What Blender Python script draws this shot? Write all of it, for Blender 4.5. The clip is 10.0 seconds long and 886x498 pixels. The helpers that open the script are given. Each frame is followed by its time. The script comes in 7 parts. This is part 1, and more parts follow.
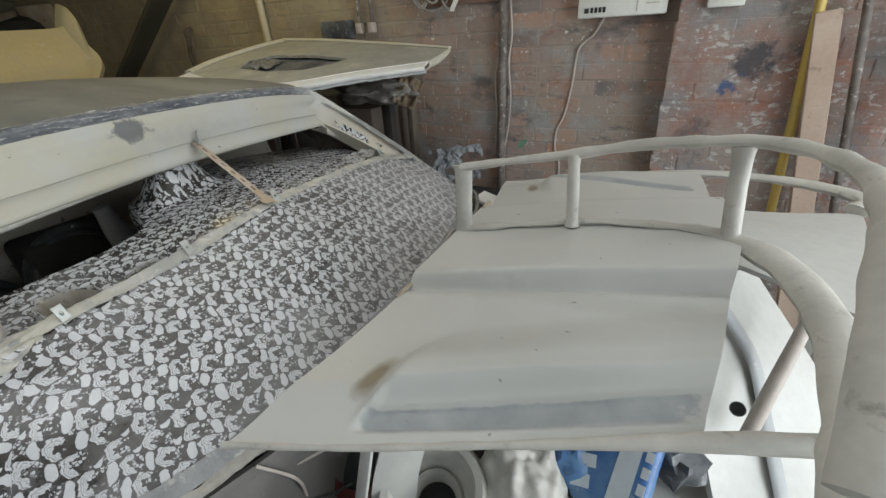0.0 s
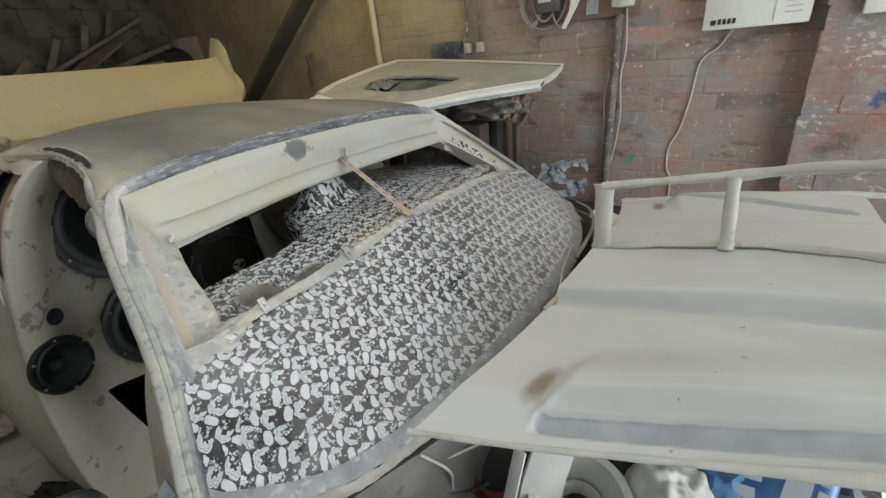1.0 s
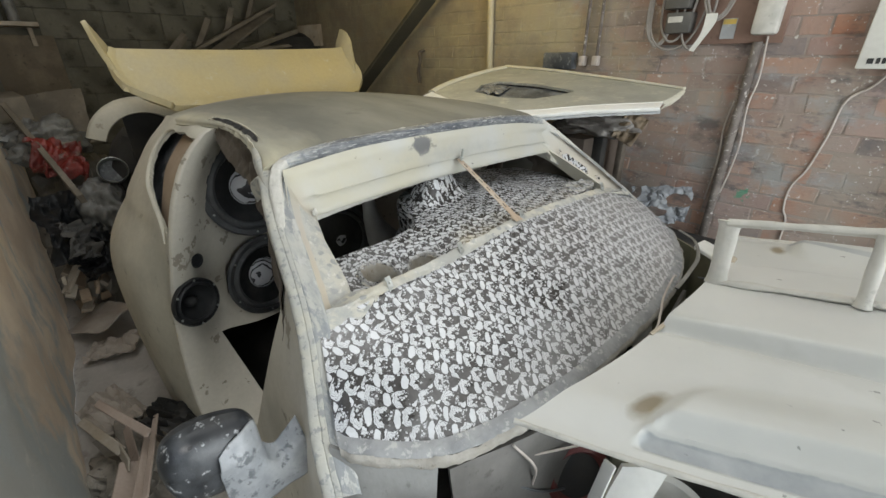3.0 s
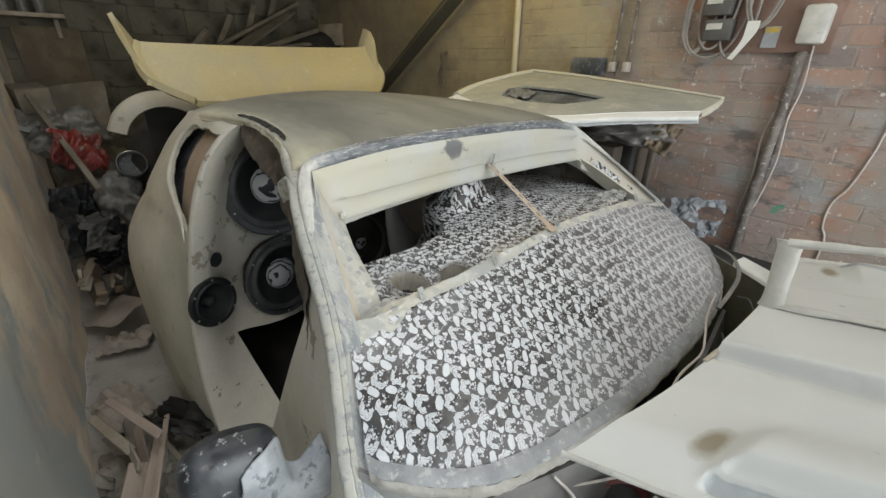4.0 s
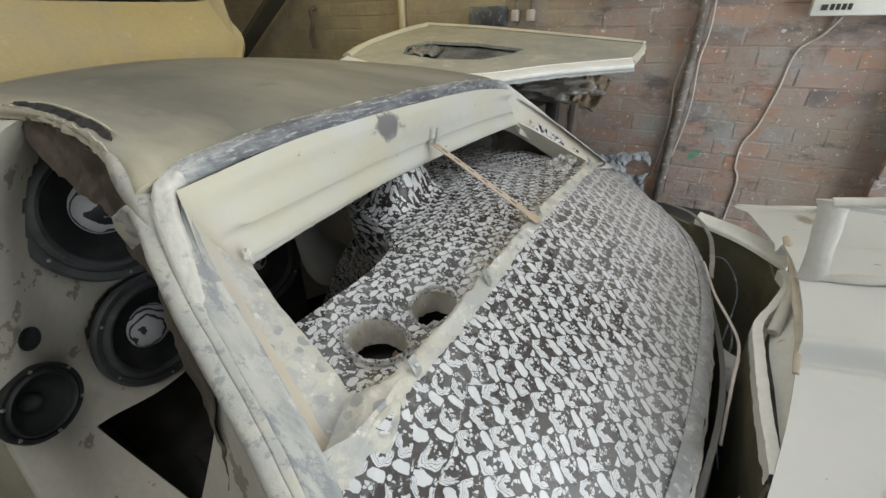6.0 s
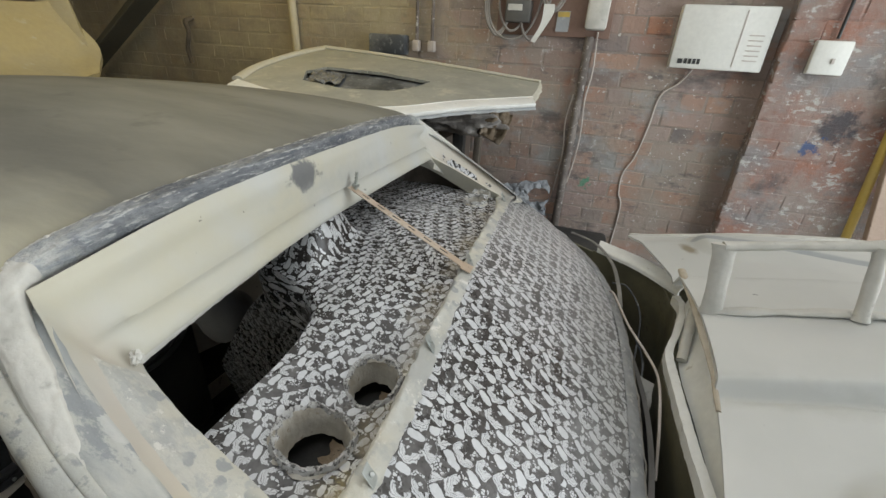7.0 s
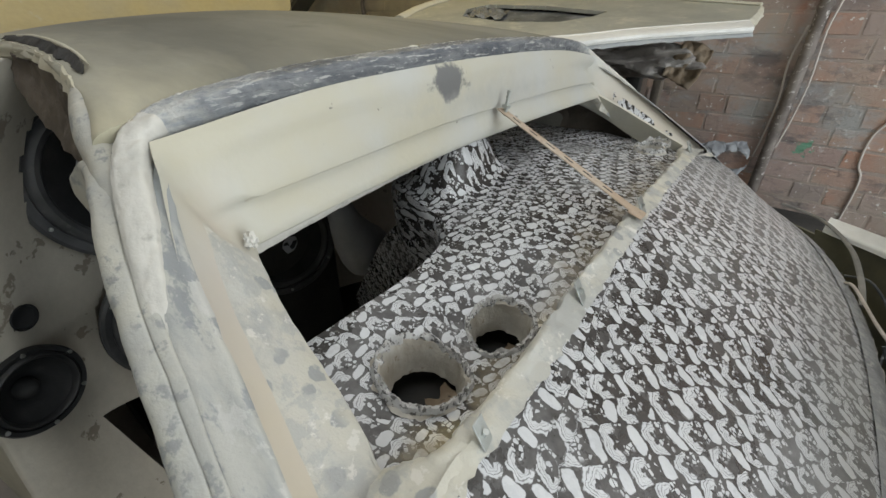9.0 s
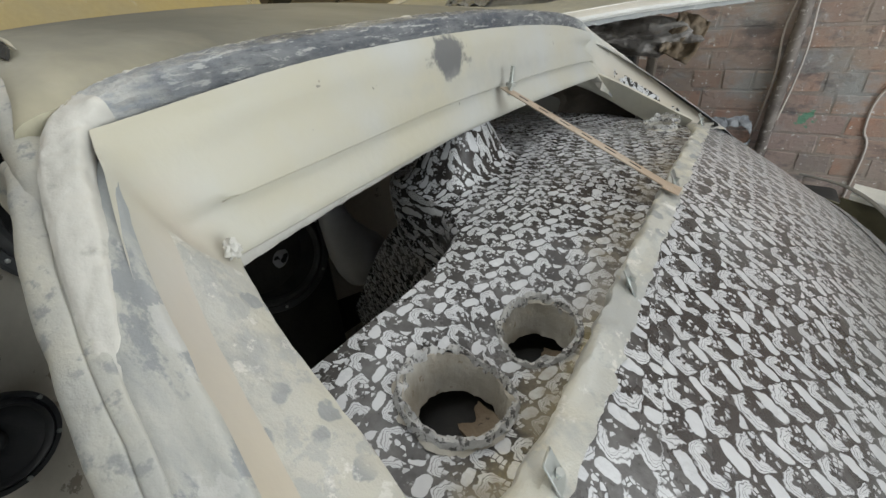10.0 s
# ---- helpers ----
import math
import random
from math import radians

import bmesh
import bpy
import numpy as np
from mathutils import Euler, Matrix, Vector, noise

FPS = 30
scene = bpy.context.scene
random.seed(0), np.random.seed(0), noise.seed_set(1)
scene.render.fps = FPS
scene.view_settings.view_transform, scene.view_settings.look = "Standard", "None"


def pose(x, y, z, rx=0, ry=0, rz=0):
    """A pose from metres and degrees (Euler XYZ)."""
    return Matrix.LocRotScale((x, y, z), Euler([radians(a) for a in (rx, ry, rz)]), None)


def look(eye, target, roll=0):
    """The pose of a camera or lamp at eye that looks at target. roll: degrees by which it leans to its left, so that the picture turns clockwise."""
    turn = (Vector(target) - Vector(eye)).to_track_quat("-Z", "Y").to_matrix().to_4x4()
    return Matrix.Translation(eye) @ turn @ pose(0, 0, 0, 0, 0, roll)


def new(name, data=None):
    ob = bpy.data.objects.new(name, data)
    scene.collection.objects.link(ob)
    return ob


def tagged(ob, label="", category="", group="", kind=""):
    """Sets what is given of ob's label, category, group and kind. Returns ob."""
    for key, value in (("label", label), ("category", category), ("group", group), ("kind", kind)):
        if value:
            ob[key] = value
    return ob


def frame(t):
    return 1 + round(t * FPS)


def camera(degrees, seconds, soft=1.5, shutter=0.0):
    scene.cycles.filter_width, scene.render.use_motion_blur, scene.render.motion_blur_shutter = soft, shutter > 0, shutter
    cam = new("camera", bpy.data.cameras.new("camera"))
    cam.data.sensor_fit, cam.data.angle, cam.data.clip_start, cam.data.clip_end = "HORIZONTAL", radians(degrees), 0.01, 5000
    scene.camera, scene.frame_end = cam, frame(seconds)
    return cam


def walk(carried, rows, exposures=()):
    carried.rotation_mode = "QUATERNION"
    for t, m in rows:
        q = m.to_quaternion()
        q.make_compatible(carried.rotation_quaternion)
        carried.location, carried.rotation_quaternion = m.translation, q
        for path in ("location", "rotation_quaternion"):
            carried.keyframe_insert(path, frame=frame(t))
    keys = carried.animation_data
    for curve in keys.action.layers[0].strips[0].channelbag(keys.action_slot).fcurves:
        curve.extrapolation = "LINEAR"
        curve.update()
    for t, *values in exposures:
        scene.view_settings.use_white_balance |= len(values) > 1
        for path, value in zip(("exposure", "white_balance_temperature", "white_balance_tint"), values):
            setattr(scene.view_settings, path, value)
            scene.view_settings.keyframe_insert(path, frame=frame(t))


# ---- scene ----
cam = camera(94.4, 10.0)
METRES, EYE, TILT, LEAN, TURN = 1.25, 1.45, -17.0, 0.0, 0.0
PATH = [
    (0, (0.505, 0.488, 1.527), (-0.326, 2.056, 0.606), -3.3),
    (0.1, (0.489, 0.476, 1.528), (-0.421, 2.012, 0.627), -3.8),
    (0.2, (0.471, 0.459, 1.53), (-0.497, 1.969, 0.645), -4.1),
    (0.3, (0.451, 0.446, 1.535), (-0.55, 1.937, 0.654), -3.8),
    (0.4, (0.434, 0.431, 1.531), (-0.594, 1.911, 0.663), -4.4),
    (0.5, (0.415, 0.407, 1.545), (-0.615, 1.88, 0.668), -4.5),
    (1, (0.392, 0.371, 1.566), (-0.732, 1.788, 0.712), -5.4),
    (1.5, (0.332, 0.323, 1.573), (-0.893, 1.656, 0.723), 0.5),
    (2, (0.339, 0.277, 1.591), (-0.955, 1.539, 0.736), 0.8),
    (2.5, (0.358, 0.26, 1.603), (-0.975, 1.486, 0.752), -0.8),
    (4, (0.26, 0.24, 1.595), (-1.114, 1.43, 0.762), 1.3),
    (4.5, (0.233, 0.281, 1.578), (-1.119, 1.484, 0.727), 0.2),
    (5, (0.229, 0.298, 1.561), (-1.086, 1.518, 0.676), -0.1),
    (5.5, (0.209, 0.305, 1.56), (-1.065, 1.54, 0.637), -0.5),
    (5.7, (0.139, 0.326, 1.566), (-1.08, 1.59, 0.609), -1.7),
    (5.8, (0.071, 0.337, 1.564), (-1.112, 1.642, 0.616), -2.3),
    (5.9, (-0.031, 0.357, 1.572), (-1.081, 1.748, 0.589), -1.2),
    (6, (-0.081, 0.376, 1.544), (-1.023, 1.859, 0.589), -0.7),
    (6.1, (-0.13, 0.394, 1.566), (-0.885, 1.97, 0.594), 1.3),
    (6.2, (-0.139, 0.412, 1.571), (-0.748, 2.06, 0.615), 1.9),
    (7.3, (-0.185, 0.437, 1.596), (-0.703, 2.155, 0.713), 3.4),
    (7.5, (-0.175, 0.451, 1.541), (-0.73, 2.142, 0.629), 2.8),
    (8, (-0.121, 0.457, 1.483), (-1.02, 1.934, 0.478), -2.3),
    (8.5, (-0.173, 0.487, 1.482), (-1.158, 1.895, 0.459), -4.3),
    (9, (-0.218, 0.5, 1.457), (-1.292, 1.858, 0.457), 0.1),
    (9.5, (-0.205, 0.528, 1.429), (-1.412, 1.801, 0.468), -1.7),
    (10, (-0.285, 0.532, 1.408), (-1.332, 1.926, 0.427), -3.7),
]
walk(cam, [(t, look(eye, target, roll)) for t, eye, target, roll in PATH], exposures=[(0.0, -0.64), (0.5, -0.44), (1.0, -0.38), (2.0, -0.09), (4.0, -0.08), (5.5, -0.12), (6.0, -0.13), (7.5, -0.30), (8.5, -0.25), (10.0, -0.25)])

# ---- light ----
world = bpy.data.worlds.new("sky")
scene.world = world
world.use_nodes = True
wn = world.node_tree
sky = wn.nodes.new("ShaderNodeTexSky")
sky.sky_type = "NISHITA"
sky.sun_disc = False
sky.sun_elevation, sky.sun_rotation = radians(38), radians(70)
wn.links.new(sky.outputs[0], wn.nodes["Background"].inputs[0])
wn.nodes["Background"].inputs[1].default_value = 0.12


def lamp(name, kind, m, energy, color, size=1.0, size_y=None, angle=None):
    d = bpy.data.lights.new(name, kind)
    d.energy, d.color = energy, color
    if kind == "AREA":
        d.shape, d.size, d.size_y = "RECTANGLE", size, size_y or size
    elif kind == "SUN":
        d.angle = angle
    else:
        d.shadow_soft_size = size
    ob = new(name, d)
    ob.matrix_world = m
    return ob


# overcast sun outside, daylight in the open garage door, a warm lamp at the back
lamp("sun", "SUN", look((6, -2, 6), (0, 1, 0)), 1.0, (1.0, 0.95, 0.88), angle=radians(12))
lamp("door_daylight", "AREA", look((2.55, 1.12, 1.35), (0, 1.15, 1.1)), 104, (0.90, 0.965, 1.0), 2.2, 2.0)
# four added fill lamps under the closed ceiling, which has no rooflights
lamp("ceiling_fill", "AREA", look((-0.45, 1.35, 2.58), (-0.45, 1.35, 0)), 11, (0.97, 0.99, 1.0), 1.8, 1.3)
lamp("front_ceiling_fill", "AREA", look((1.75, 1.85, 2.58), (1.75, 1.85, 0)), 11, (0.95, 0.98, 1.0), 1.3, 1.0)
lamp("aisle_ceiling_fill", "AREA", look((-2.3, 0.35, 2.58), (-2.3, 0.25, 0)), 8, (0.97, 0.99, 1.0), 1.8, 0.6)
lamp("side_ceiling_fill", "AREA", look((-0.35, 0.17, 2.58), (-0.75, 0.30, 0)), 6.5, (0.97, 0.99, 1.0), 1.2, 0.4)
# added fill lamp that brightens the car from the left wall
lamp("left_wall_fill", "AREA", look((0.35, -0.10, 1.5), (-0.6, 1.2, 1.0)), 2.1, (0.92, 0.97, 1.0), 1.0, 0.9)
lamp("warm_bulb_glow", "POINT", look((-1.7, 1.95, 2.5), (-2, 1, 0)), 12, (1.0, 0.78, 0.24), 0.12)

# ---- materials ----


class Net:
    """A small writer of node trees."""

    def __init__(self, name, world=False):
        self.mat = bpy.data.materials.new(name)
        self.mat.use_nodes = True
        self.t = self.mat.node_tree
        self.bsdf = self.t.nodes["Principled BSDF"]
        self.pos = self.node("ShaderNodeTexCoord").outputs["Object"]
        if world:
            self.pos = self.node("ShaderNodeNewGeometry").outputs["Position"]

    def node(self, kind, **inputs):
        n = self.t.nodes.new(kind)
        for k, v in inputs.items():
            self.put(n.inputs[k.replace("_", " ")], v)
        return n

    def put(self, socket, v):
        if isinstance(v, bpy.types.NodeSocket):
            self.t.links.new(v, socket)
        else:
            socket.default_value = v

    def math(self, op, a, b=0.0, c=0.0):
        n = self.t.nodes.new("ShaderNodeMath")
        n.operation = op
        for s, v in zip(n.inputs, (a, b, c)):
            self.put(s, v)
        return n.outputs[0]

    def noise(self, scale, detail=5.0, rough=0.55, stretch=None, seed=0.0):
        v = self.pos
        if stretch or seed:
            mp = self.t.nodes.new("ShaderNodeMapping")
            self.put(mp.inputs["Vector"], v)
            mp.inputs["Scale"].default_value = stretch or (1, 1, 1)
            mp.inputs["Location"].default_value = (seed, seed * 1.7, -seed)
            v = mp.outputs[0]
        n = self.node("ShaderNodeTexNoise", Scale=scale, Detail=detail, Roughness=rough)
        self.put(n.inputs["Vector"], v)
        return n.outputs["Fac"]

    def ramp(self, fac, lo, hi, a=0.0, b=1.0):
        n = self.node("ShaderNodeMapRange", From_Min=lo, From_Max=hi, To_Min=a, To_Max=b)
        self.put(n.inputs["Value"], fac)
        return n.outputs[0]

    def mix(self, fac, a, b):
        n = self.t.nodes.new("ShaderNodeMix")
        n.data_type = "RGBA"
        self.put(n.inputs[0], fac)
        for s, v in ((n.inputs[6], a), (n.inputs[7], b)):
            self.put(s, (*v, 1) if isinstance(v, tuple) and len(v) == 3 else v)
        return n.outputs[2]

    def done(self, color, rough=0.6, bump=None, height=0.002, metal=0.0, spec=0.5):
        self.put(self.bsdf.inputs["Base Color"], (*color, 1) if isinstance(color, tuple) else color)
        self.put(self.bsdf.inputs["Roughness"], rough)
        self.put(self.bsdf.inputs["Metallic"], metal)
        self.put(self.bsdf.inputs["Specular IOR Level"], spec)
        if bump is not None:
            b = self.node("ShaderNodeBump", Strength=1.0, Distance=height)
            self.put(b.inputs["Height"], bump)
            self.put(self.bsdf.inputs["Normal"], b.outputs[0])
        return self.mat


def surface(name, a, b, c=None, scale=6.0, fine=60.0, rough=0.6, height=0.0015, metal=0.0, lo=0.42, hi=0.62, spec=0.5, c_lo=0.62, c_hi=0.7):
    """Two colours blended in large patches, a third in small spots, with a fine relief."""
    n = Net(name)
    col = n.mix(n.ramp(n.noise(scale), lo, hi), a, b)
    if c:
        col = n.mix(n.ramp(n.noise(scale * 3.3, 6, 0.65, None, 7.3), c_lo, c_hi), col, c)
    f = n.noise(fine, 4, 0.6)
    col = n.mix(n.ramp(f, 0.3, 0.75, 0.0, 0.22), col, tuple(0.55 * v for v in a))
    return n.done(col, n.ramp(n.noise(scale * 2), 0.3, 0.7, rough - 0.1, min(1.0, rough + 0.12)), f, height, metal, spec)


WHITE = surface("white_primer", (0.57, 0.57, 0.54), (0.52, 0.52, 0.49), (0.52, 0.52, 0.49), 3.0, 45, 0.42, 0.0004, c_lo=0.66, c_hi=0.8)
TUBE = surface("chalky_filler_white", (0.56, 0.545, 0.50), (0.45, 0.44, 0.40), (0.30, 0.29, 0.26), 9.0, 60, 0.6, 0.0016, c_lo=0.6, c_hi=0.72)
CREAM = surface("cream_primer", (0.51, 0.48, 0.38), (0.52, 0.505, 0.44), (0.40, 0.40, 0.375), 4.5, 60, 0.5, 0.0006, c_lo=0.62, c_hi=0.76)
YELLOW = surface("yellow_filler_primer", (0.42, 0.355, 0.195), (0.39, 0.345, 0.225), (0.46, 0.44, 0.35), 4.0, 60, 0.6, 0.0006, c_lo=0.62, c_hi=0.74)
GREYGREEN = surface("dusty_grey_side", (0.50, 0.475, 0.39), (0.42, 0.40, 0.33), (0.25, 0.23, 0.18), 4.0, 50, 0.6, 0.0008, c_lo=0.62, c_hi=0.7)
GREYPRIMER = surface("grey_primer_patch", (0.33, 0.345, 0.355), (0.42, 0.43, 0.43), (0.55, 0.55, 0.53), 12.0, 60, 0.5, 0.0004)
BLACKGLOSS = surface("black_rubber", (0.012, 0.013, 0.014), (0.025, 0.026, 0.027), (0.08, 0.08, 0.077), 12.0, 60, 0.5, 0.0006, c_lo=0.66, c_hi=0.9, spec=0.35)
CONE = surface("dark_cone_paper", (0.016, 0.017, 0.018), (0.034, 0.035, 0.035), None, 16.0, 200, 0.8, 0.0008, spec=0.2)
DUSTBLACK = surface("dusty_black_plastic", (0.05, 0.055, 0.06), (0.17, 0.18, 0.19), (0.42, 0.43, 0.43), 11.0, 90, 0.5, 0.0008, c_lo=0.56, c_hi=0.74)
# near-black for dark trim; also stands for shade in cabin, vents and bay
DARK = surface("dark_trim_and_shade", (0.02, 0.02, 0.019), (0.045, 0.042, 0.038), None, 7.0, 50, 0.8, 0.002)
RUST = surface("brown_torn_flange", (0.075, 0.06, 0.046), (0.13, 0.108, 0.085), (0.035, 0.027, 0.02), 11.0, 90, 0.8, 0.002)
STRAP = surface("galvanised_strap", (0.46, 0.36, 0.27), (0.53, 0.46, 0.38), (0.34, 0.26, 0.19), 20.0, 100, 0.45, 0.0004, metal=0.15)
STEEL = surface("dull_zinc", (0.42, 0.44, 0.42), (0.52, 0.54, 0.52), None, 20.0, 100, 0.35, 0.0004, metal=0.8)
WOOD = surface("raw_timber", (0.40, 0.27, 0.17), (0.48, 0.35, 0.24), (0.26, 0.17, 0.10), 5.0, 90, 0.75, 0.0015)
DUSTWOOD = surface("dusty_old_timber", (0.30, 0.25, 0.19), (0.42, 0.37, 0.30), (0.16, 0.13, 0.10), 6.0, 90, 0.85, 0.002)
CARDBOARD = surface("dusty_cardboard", (0.30, 0.22, 0.15), (0.36, 0.28, 0.20), (0.2, 0.15, 0.1), 6.0, 60, 0.9, 0.001)
# dusty timber again, with the dimness of the far corners put into its colour
SHADEWOOD = surface("shaded_dusty_timber", (0.15, 0.13, 0.10), (0.22, 0.19, 0.15), (0.07, 0.06, 0.05), 8.0, 90, 0.85, 0.002)
FLOOR = surface("dusty_concrete", (0.42, 0.39, 0.355), (0.52, 0.49, 0.45), (0.27, 0.24, 0.21), 3.0, 35, 0.9, 0.004, c_lo=0.56, c_hi=0.7)
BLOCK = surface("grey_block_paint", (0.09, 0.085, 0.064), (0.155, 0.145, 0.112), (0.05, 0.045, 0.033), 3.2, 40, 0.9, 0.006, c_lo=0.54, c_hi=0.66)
CEIL = surface("ceiling_board", (0.45, 0.43, 0.38), (0.5, 0.48, 0.43), None, 2.0, 30, 0.9, 0.002)
PLASTIC = surface("white_box_plastic", (0.70, 0.70, 0.66), (0.66, 0.66, 0.62), None, 5.0, 60, 0.45, 0.0002)
CABLE = surface("dirty_white_cable", (0.42, 0.37, 0.33), (0.52, 0.47, 0.43), None, 14.0, 60, 0.6, 0.0005)
CONDUIT = surface("spattered_conduit", (0.11, 0.092, 0.08), (0.20, 0.175, 0.155), (0.48, 0.45, 0.42), 16.0, 60, 0.7, 0.0015, c_lo=0.58, c_hi=0.66)
YPIPE = surface("yellow_gas_pipe", (0.60, 0.43, 0.10), (0.52, 0.385, 0.12), (0.46, 0.40, 0.25), 9.0, 60, 0.45, 0.0005)
BLUE = surface("blue_plastic_pack", (0.06, 0.16, 0.38), (0.13, 0.26, 0.46), (0.42, 0.50, 0.58), 14.0, 60, 0.35, 0.001)
BLUEWHITE = surface("pale_print", (0.66, 0.72, 0.76), (0.6, 0.66, 0.7), None, 14.0, 60, 0.4, 0.0002)
RED = surface("faded_red_plastic", (0.20, 0.024, 0.018), (0.12, 0.028, 0.022), (0.22, 0.17, 0.155), 9.0, 20, 0.4, 0.012, c_lo=0.58, c_hi=0.62)
REDDARK = surface("dark_red_paint", (0.09, 0.018, 0.016), (0.13, 0.035, 0.03), None, 9.0, 60, 0.5, 0.001)
BAG = surface("grey_polythene", (0.13, 0.128, 0.118), (0.20, 0.198, 0.185), (0.06, 0.056, 0.05), 8.0, 22, 0.35, 0.012)
CLEANWHITE = surface("clean_white_paint", (0.78, 0.78, 0.75), (0.72, 0.72, 0.69), (0.50, 0.48, 0.43), 8.0, 60, 0.4, 0.0006, c_lo=0.66, c_hi=0.72)
INK = surface("black_print", (0.02, 0.02, 0.02), (0.03, 0.03, 0.03), None, 9.0, 60, 0.5, 0.0001)


def roof_material():
    n = Net("dusty_sanded_roof")
    streak = n.noise(2.2, 6, 0.6, (0.8, 2.4, 1.0))
    x, y, z = (n.node("ShaderNodeSeparateXYZ", Vector=n.pos).outputs[i] for i in range(3))
    # bare grey in the middle of the roof, cream towards the left rail and the rear
    edge = n.ramp(n.math("ADD", y, n.ramp(streak, 0.3, 0.7, -0.10, 0.10)), 0.57, 0.74)
    rear = n.ramp(n.math("ADD", x, n.ramp(streak, 0.3, 0.7, -0.2, 0.2)), -2.25, -1.75)
    grey = n.mix(n.ramp(streak, 0.35, 0.65), (0.125, 0.123, 0.105), (0.20, 0.195, 0.165))
    grey = n.mix(n.ramp(n.noise(9, 5, 0.6, None, 3.0), 0.60, 0.72, 0, 0.5), grey, (0.08, 0.076, 0.066))
    cream = n.mix(n.ramp(n.noise(5), 0.4, 0.6), (0.44, 0.41, 0.30), (0.38, 0.365, 0.295))
    col = n.mix(n.math("MULTIPLY", edge, rear), cream, grey)
    f = n.noise(70, 4)
    return n.done(col, 0.7, f, 0.0005)


ROOF = roof_material()


def frame_material():
    """Cream primer with rounded islands of grey showing through."""
    n = Net("patched_cream_frame")
    col = n.mix(n.ramp(n.noise(7, 5, 0.6), 0.42, 0.60), (0.49, 0.47, 0.40), (0.44, 0.435, 0.40))
    v = n.node("ShaderNodeTexVoronoi", Scale=34.0, Randomness=0.9)
    n.put(v.inputs["Vector"], n.pos)
    isl = n.math("ADD", v.outputs["Distance"], n.ramp(n.noise(60, 3), 0.3, 0.7, -0.12, 0.12))
    spots = n.math("MULTIPLY", n.ramp(isl, 0.30, 0.36, 1, 0), n.ramp(n.noise(11, 2, 0.5, None, 2.0), 0.42, 0.48))
    col = n.mix(n.math("MULTIPLY", spots, 0.9), col, (0.27, 0.28, 0.28))
    col = n.mix(n.ramp(n.noise(9, 7, 0.65, None, 5.0), 0.50, 0.60, 0, 0.75), col, (0.32, 0.325, 0.315))
    col = n.mix(n.ramp(n.noise(22, 6, 0.7, None, 8.0), 0.62, 0.68, 0, 0.7), col, (0.68, 0.66, 0.62))
    col = n.mix(n.ramp(n.noise(17, 8, 0.72, None, 14.0), 0.52, 0.56, 0, 0.65), col, (0.34, 0.345, 0.335))
    col = n.mix(n.ramp(n.noise(30, 6, 0.7, None, 19.0), 0.60, 0.63, 0, 0.8), col, (0.60, 0.58, 0.53))
    return n.done(col, 0.5, n.noise(60, 5, 0.65), 0.0025)


FRAMEMAT = frame_material()


def pillar_material():
    """Cream primer rubbed through to grey in streaks that run down the pillar."""
    n = Net("streaked_pillar_primer")
    st = n.noise(10, 7, 0.65, (0.5, 2.0, 0.7))
    col = n.mix(n.ramp(st, 0.42, 0.58), (0.41, 0.405, 0.37), (0.26, 0.275, 0.275))
    col = n.mix(n.ramp(n.noise(18, 7, 0.7, (0.6, 1.6, 0.8), 4.0), 0.51, 0.56, 0, 0.85), col, (0.22, 0.235, 0.245))
    col = n.mix(n.ramp(n.noise(30, 5, 0.65, (0.6, 1.4, 0.8), 9.0), 0.57, 0.60, 0, 0.8), col, (0.45, 0.445, 0.42))
    return n.done(col, 0.5, n.noise(70, 5, 0.65), 0.0014)


PILLARMAT = pillar_material()


def seam_material():
    """Bare blue-grey metal with chalky streaks drawn along the seam."""
    n = Net("sanded_blue_steel")
    st = n.noise(9, 7, 0.7, (5, 1, 5))
    fine = n.noise(40, 6, 0.7, (5, 0.8, 5), 3.0)
    col = n.mix(n.ramp(st, 0.40, 0.62), (0.09, 0.10, 0.118), (0.22, 0.23, 0.24))
    col = n.mix(n.ramp(fine, 0.56, 0.61, 0, 0.85), col, (0.52, 0.52, 0.505))
    col = n.mix(n.ramp(fine, 0.36, 0.42, 0.7, 0), col, (0.06, 0.065, 0.075))
    # chalky filler smeared over both corners
    y = n.node("ShaderNodeSeparateXYZ", Vector=n.pos).outputs[1]
    out = n.math("ADD", n.math("ABSOLUTE", n.math("SUBTRACT", y, 1.19)), n.ramp(n.noise(14, 5, 0.65, None, 4.0), 0.3, 0.7, -0.05, 0.05))
    pale = n.mix(n.ramp(n.noise(26, 6, 0.7, (3, 1, 3), 6.0), 0.42, 0.56), (0.50, 0.50, 0.475), (0.33, 0.35, 0.365))
    col = n.mix(n.ramp(out, 0.43, 0.52, 0.0, 0.95), col, pale)
    return n.done(col, 0.45, n.math("ADD", n.noise(90, 5, 0.7), fine), 0.004)


BLUEGREY = seam_material()


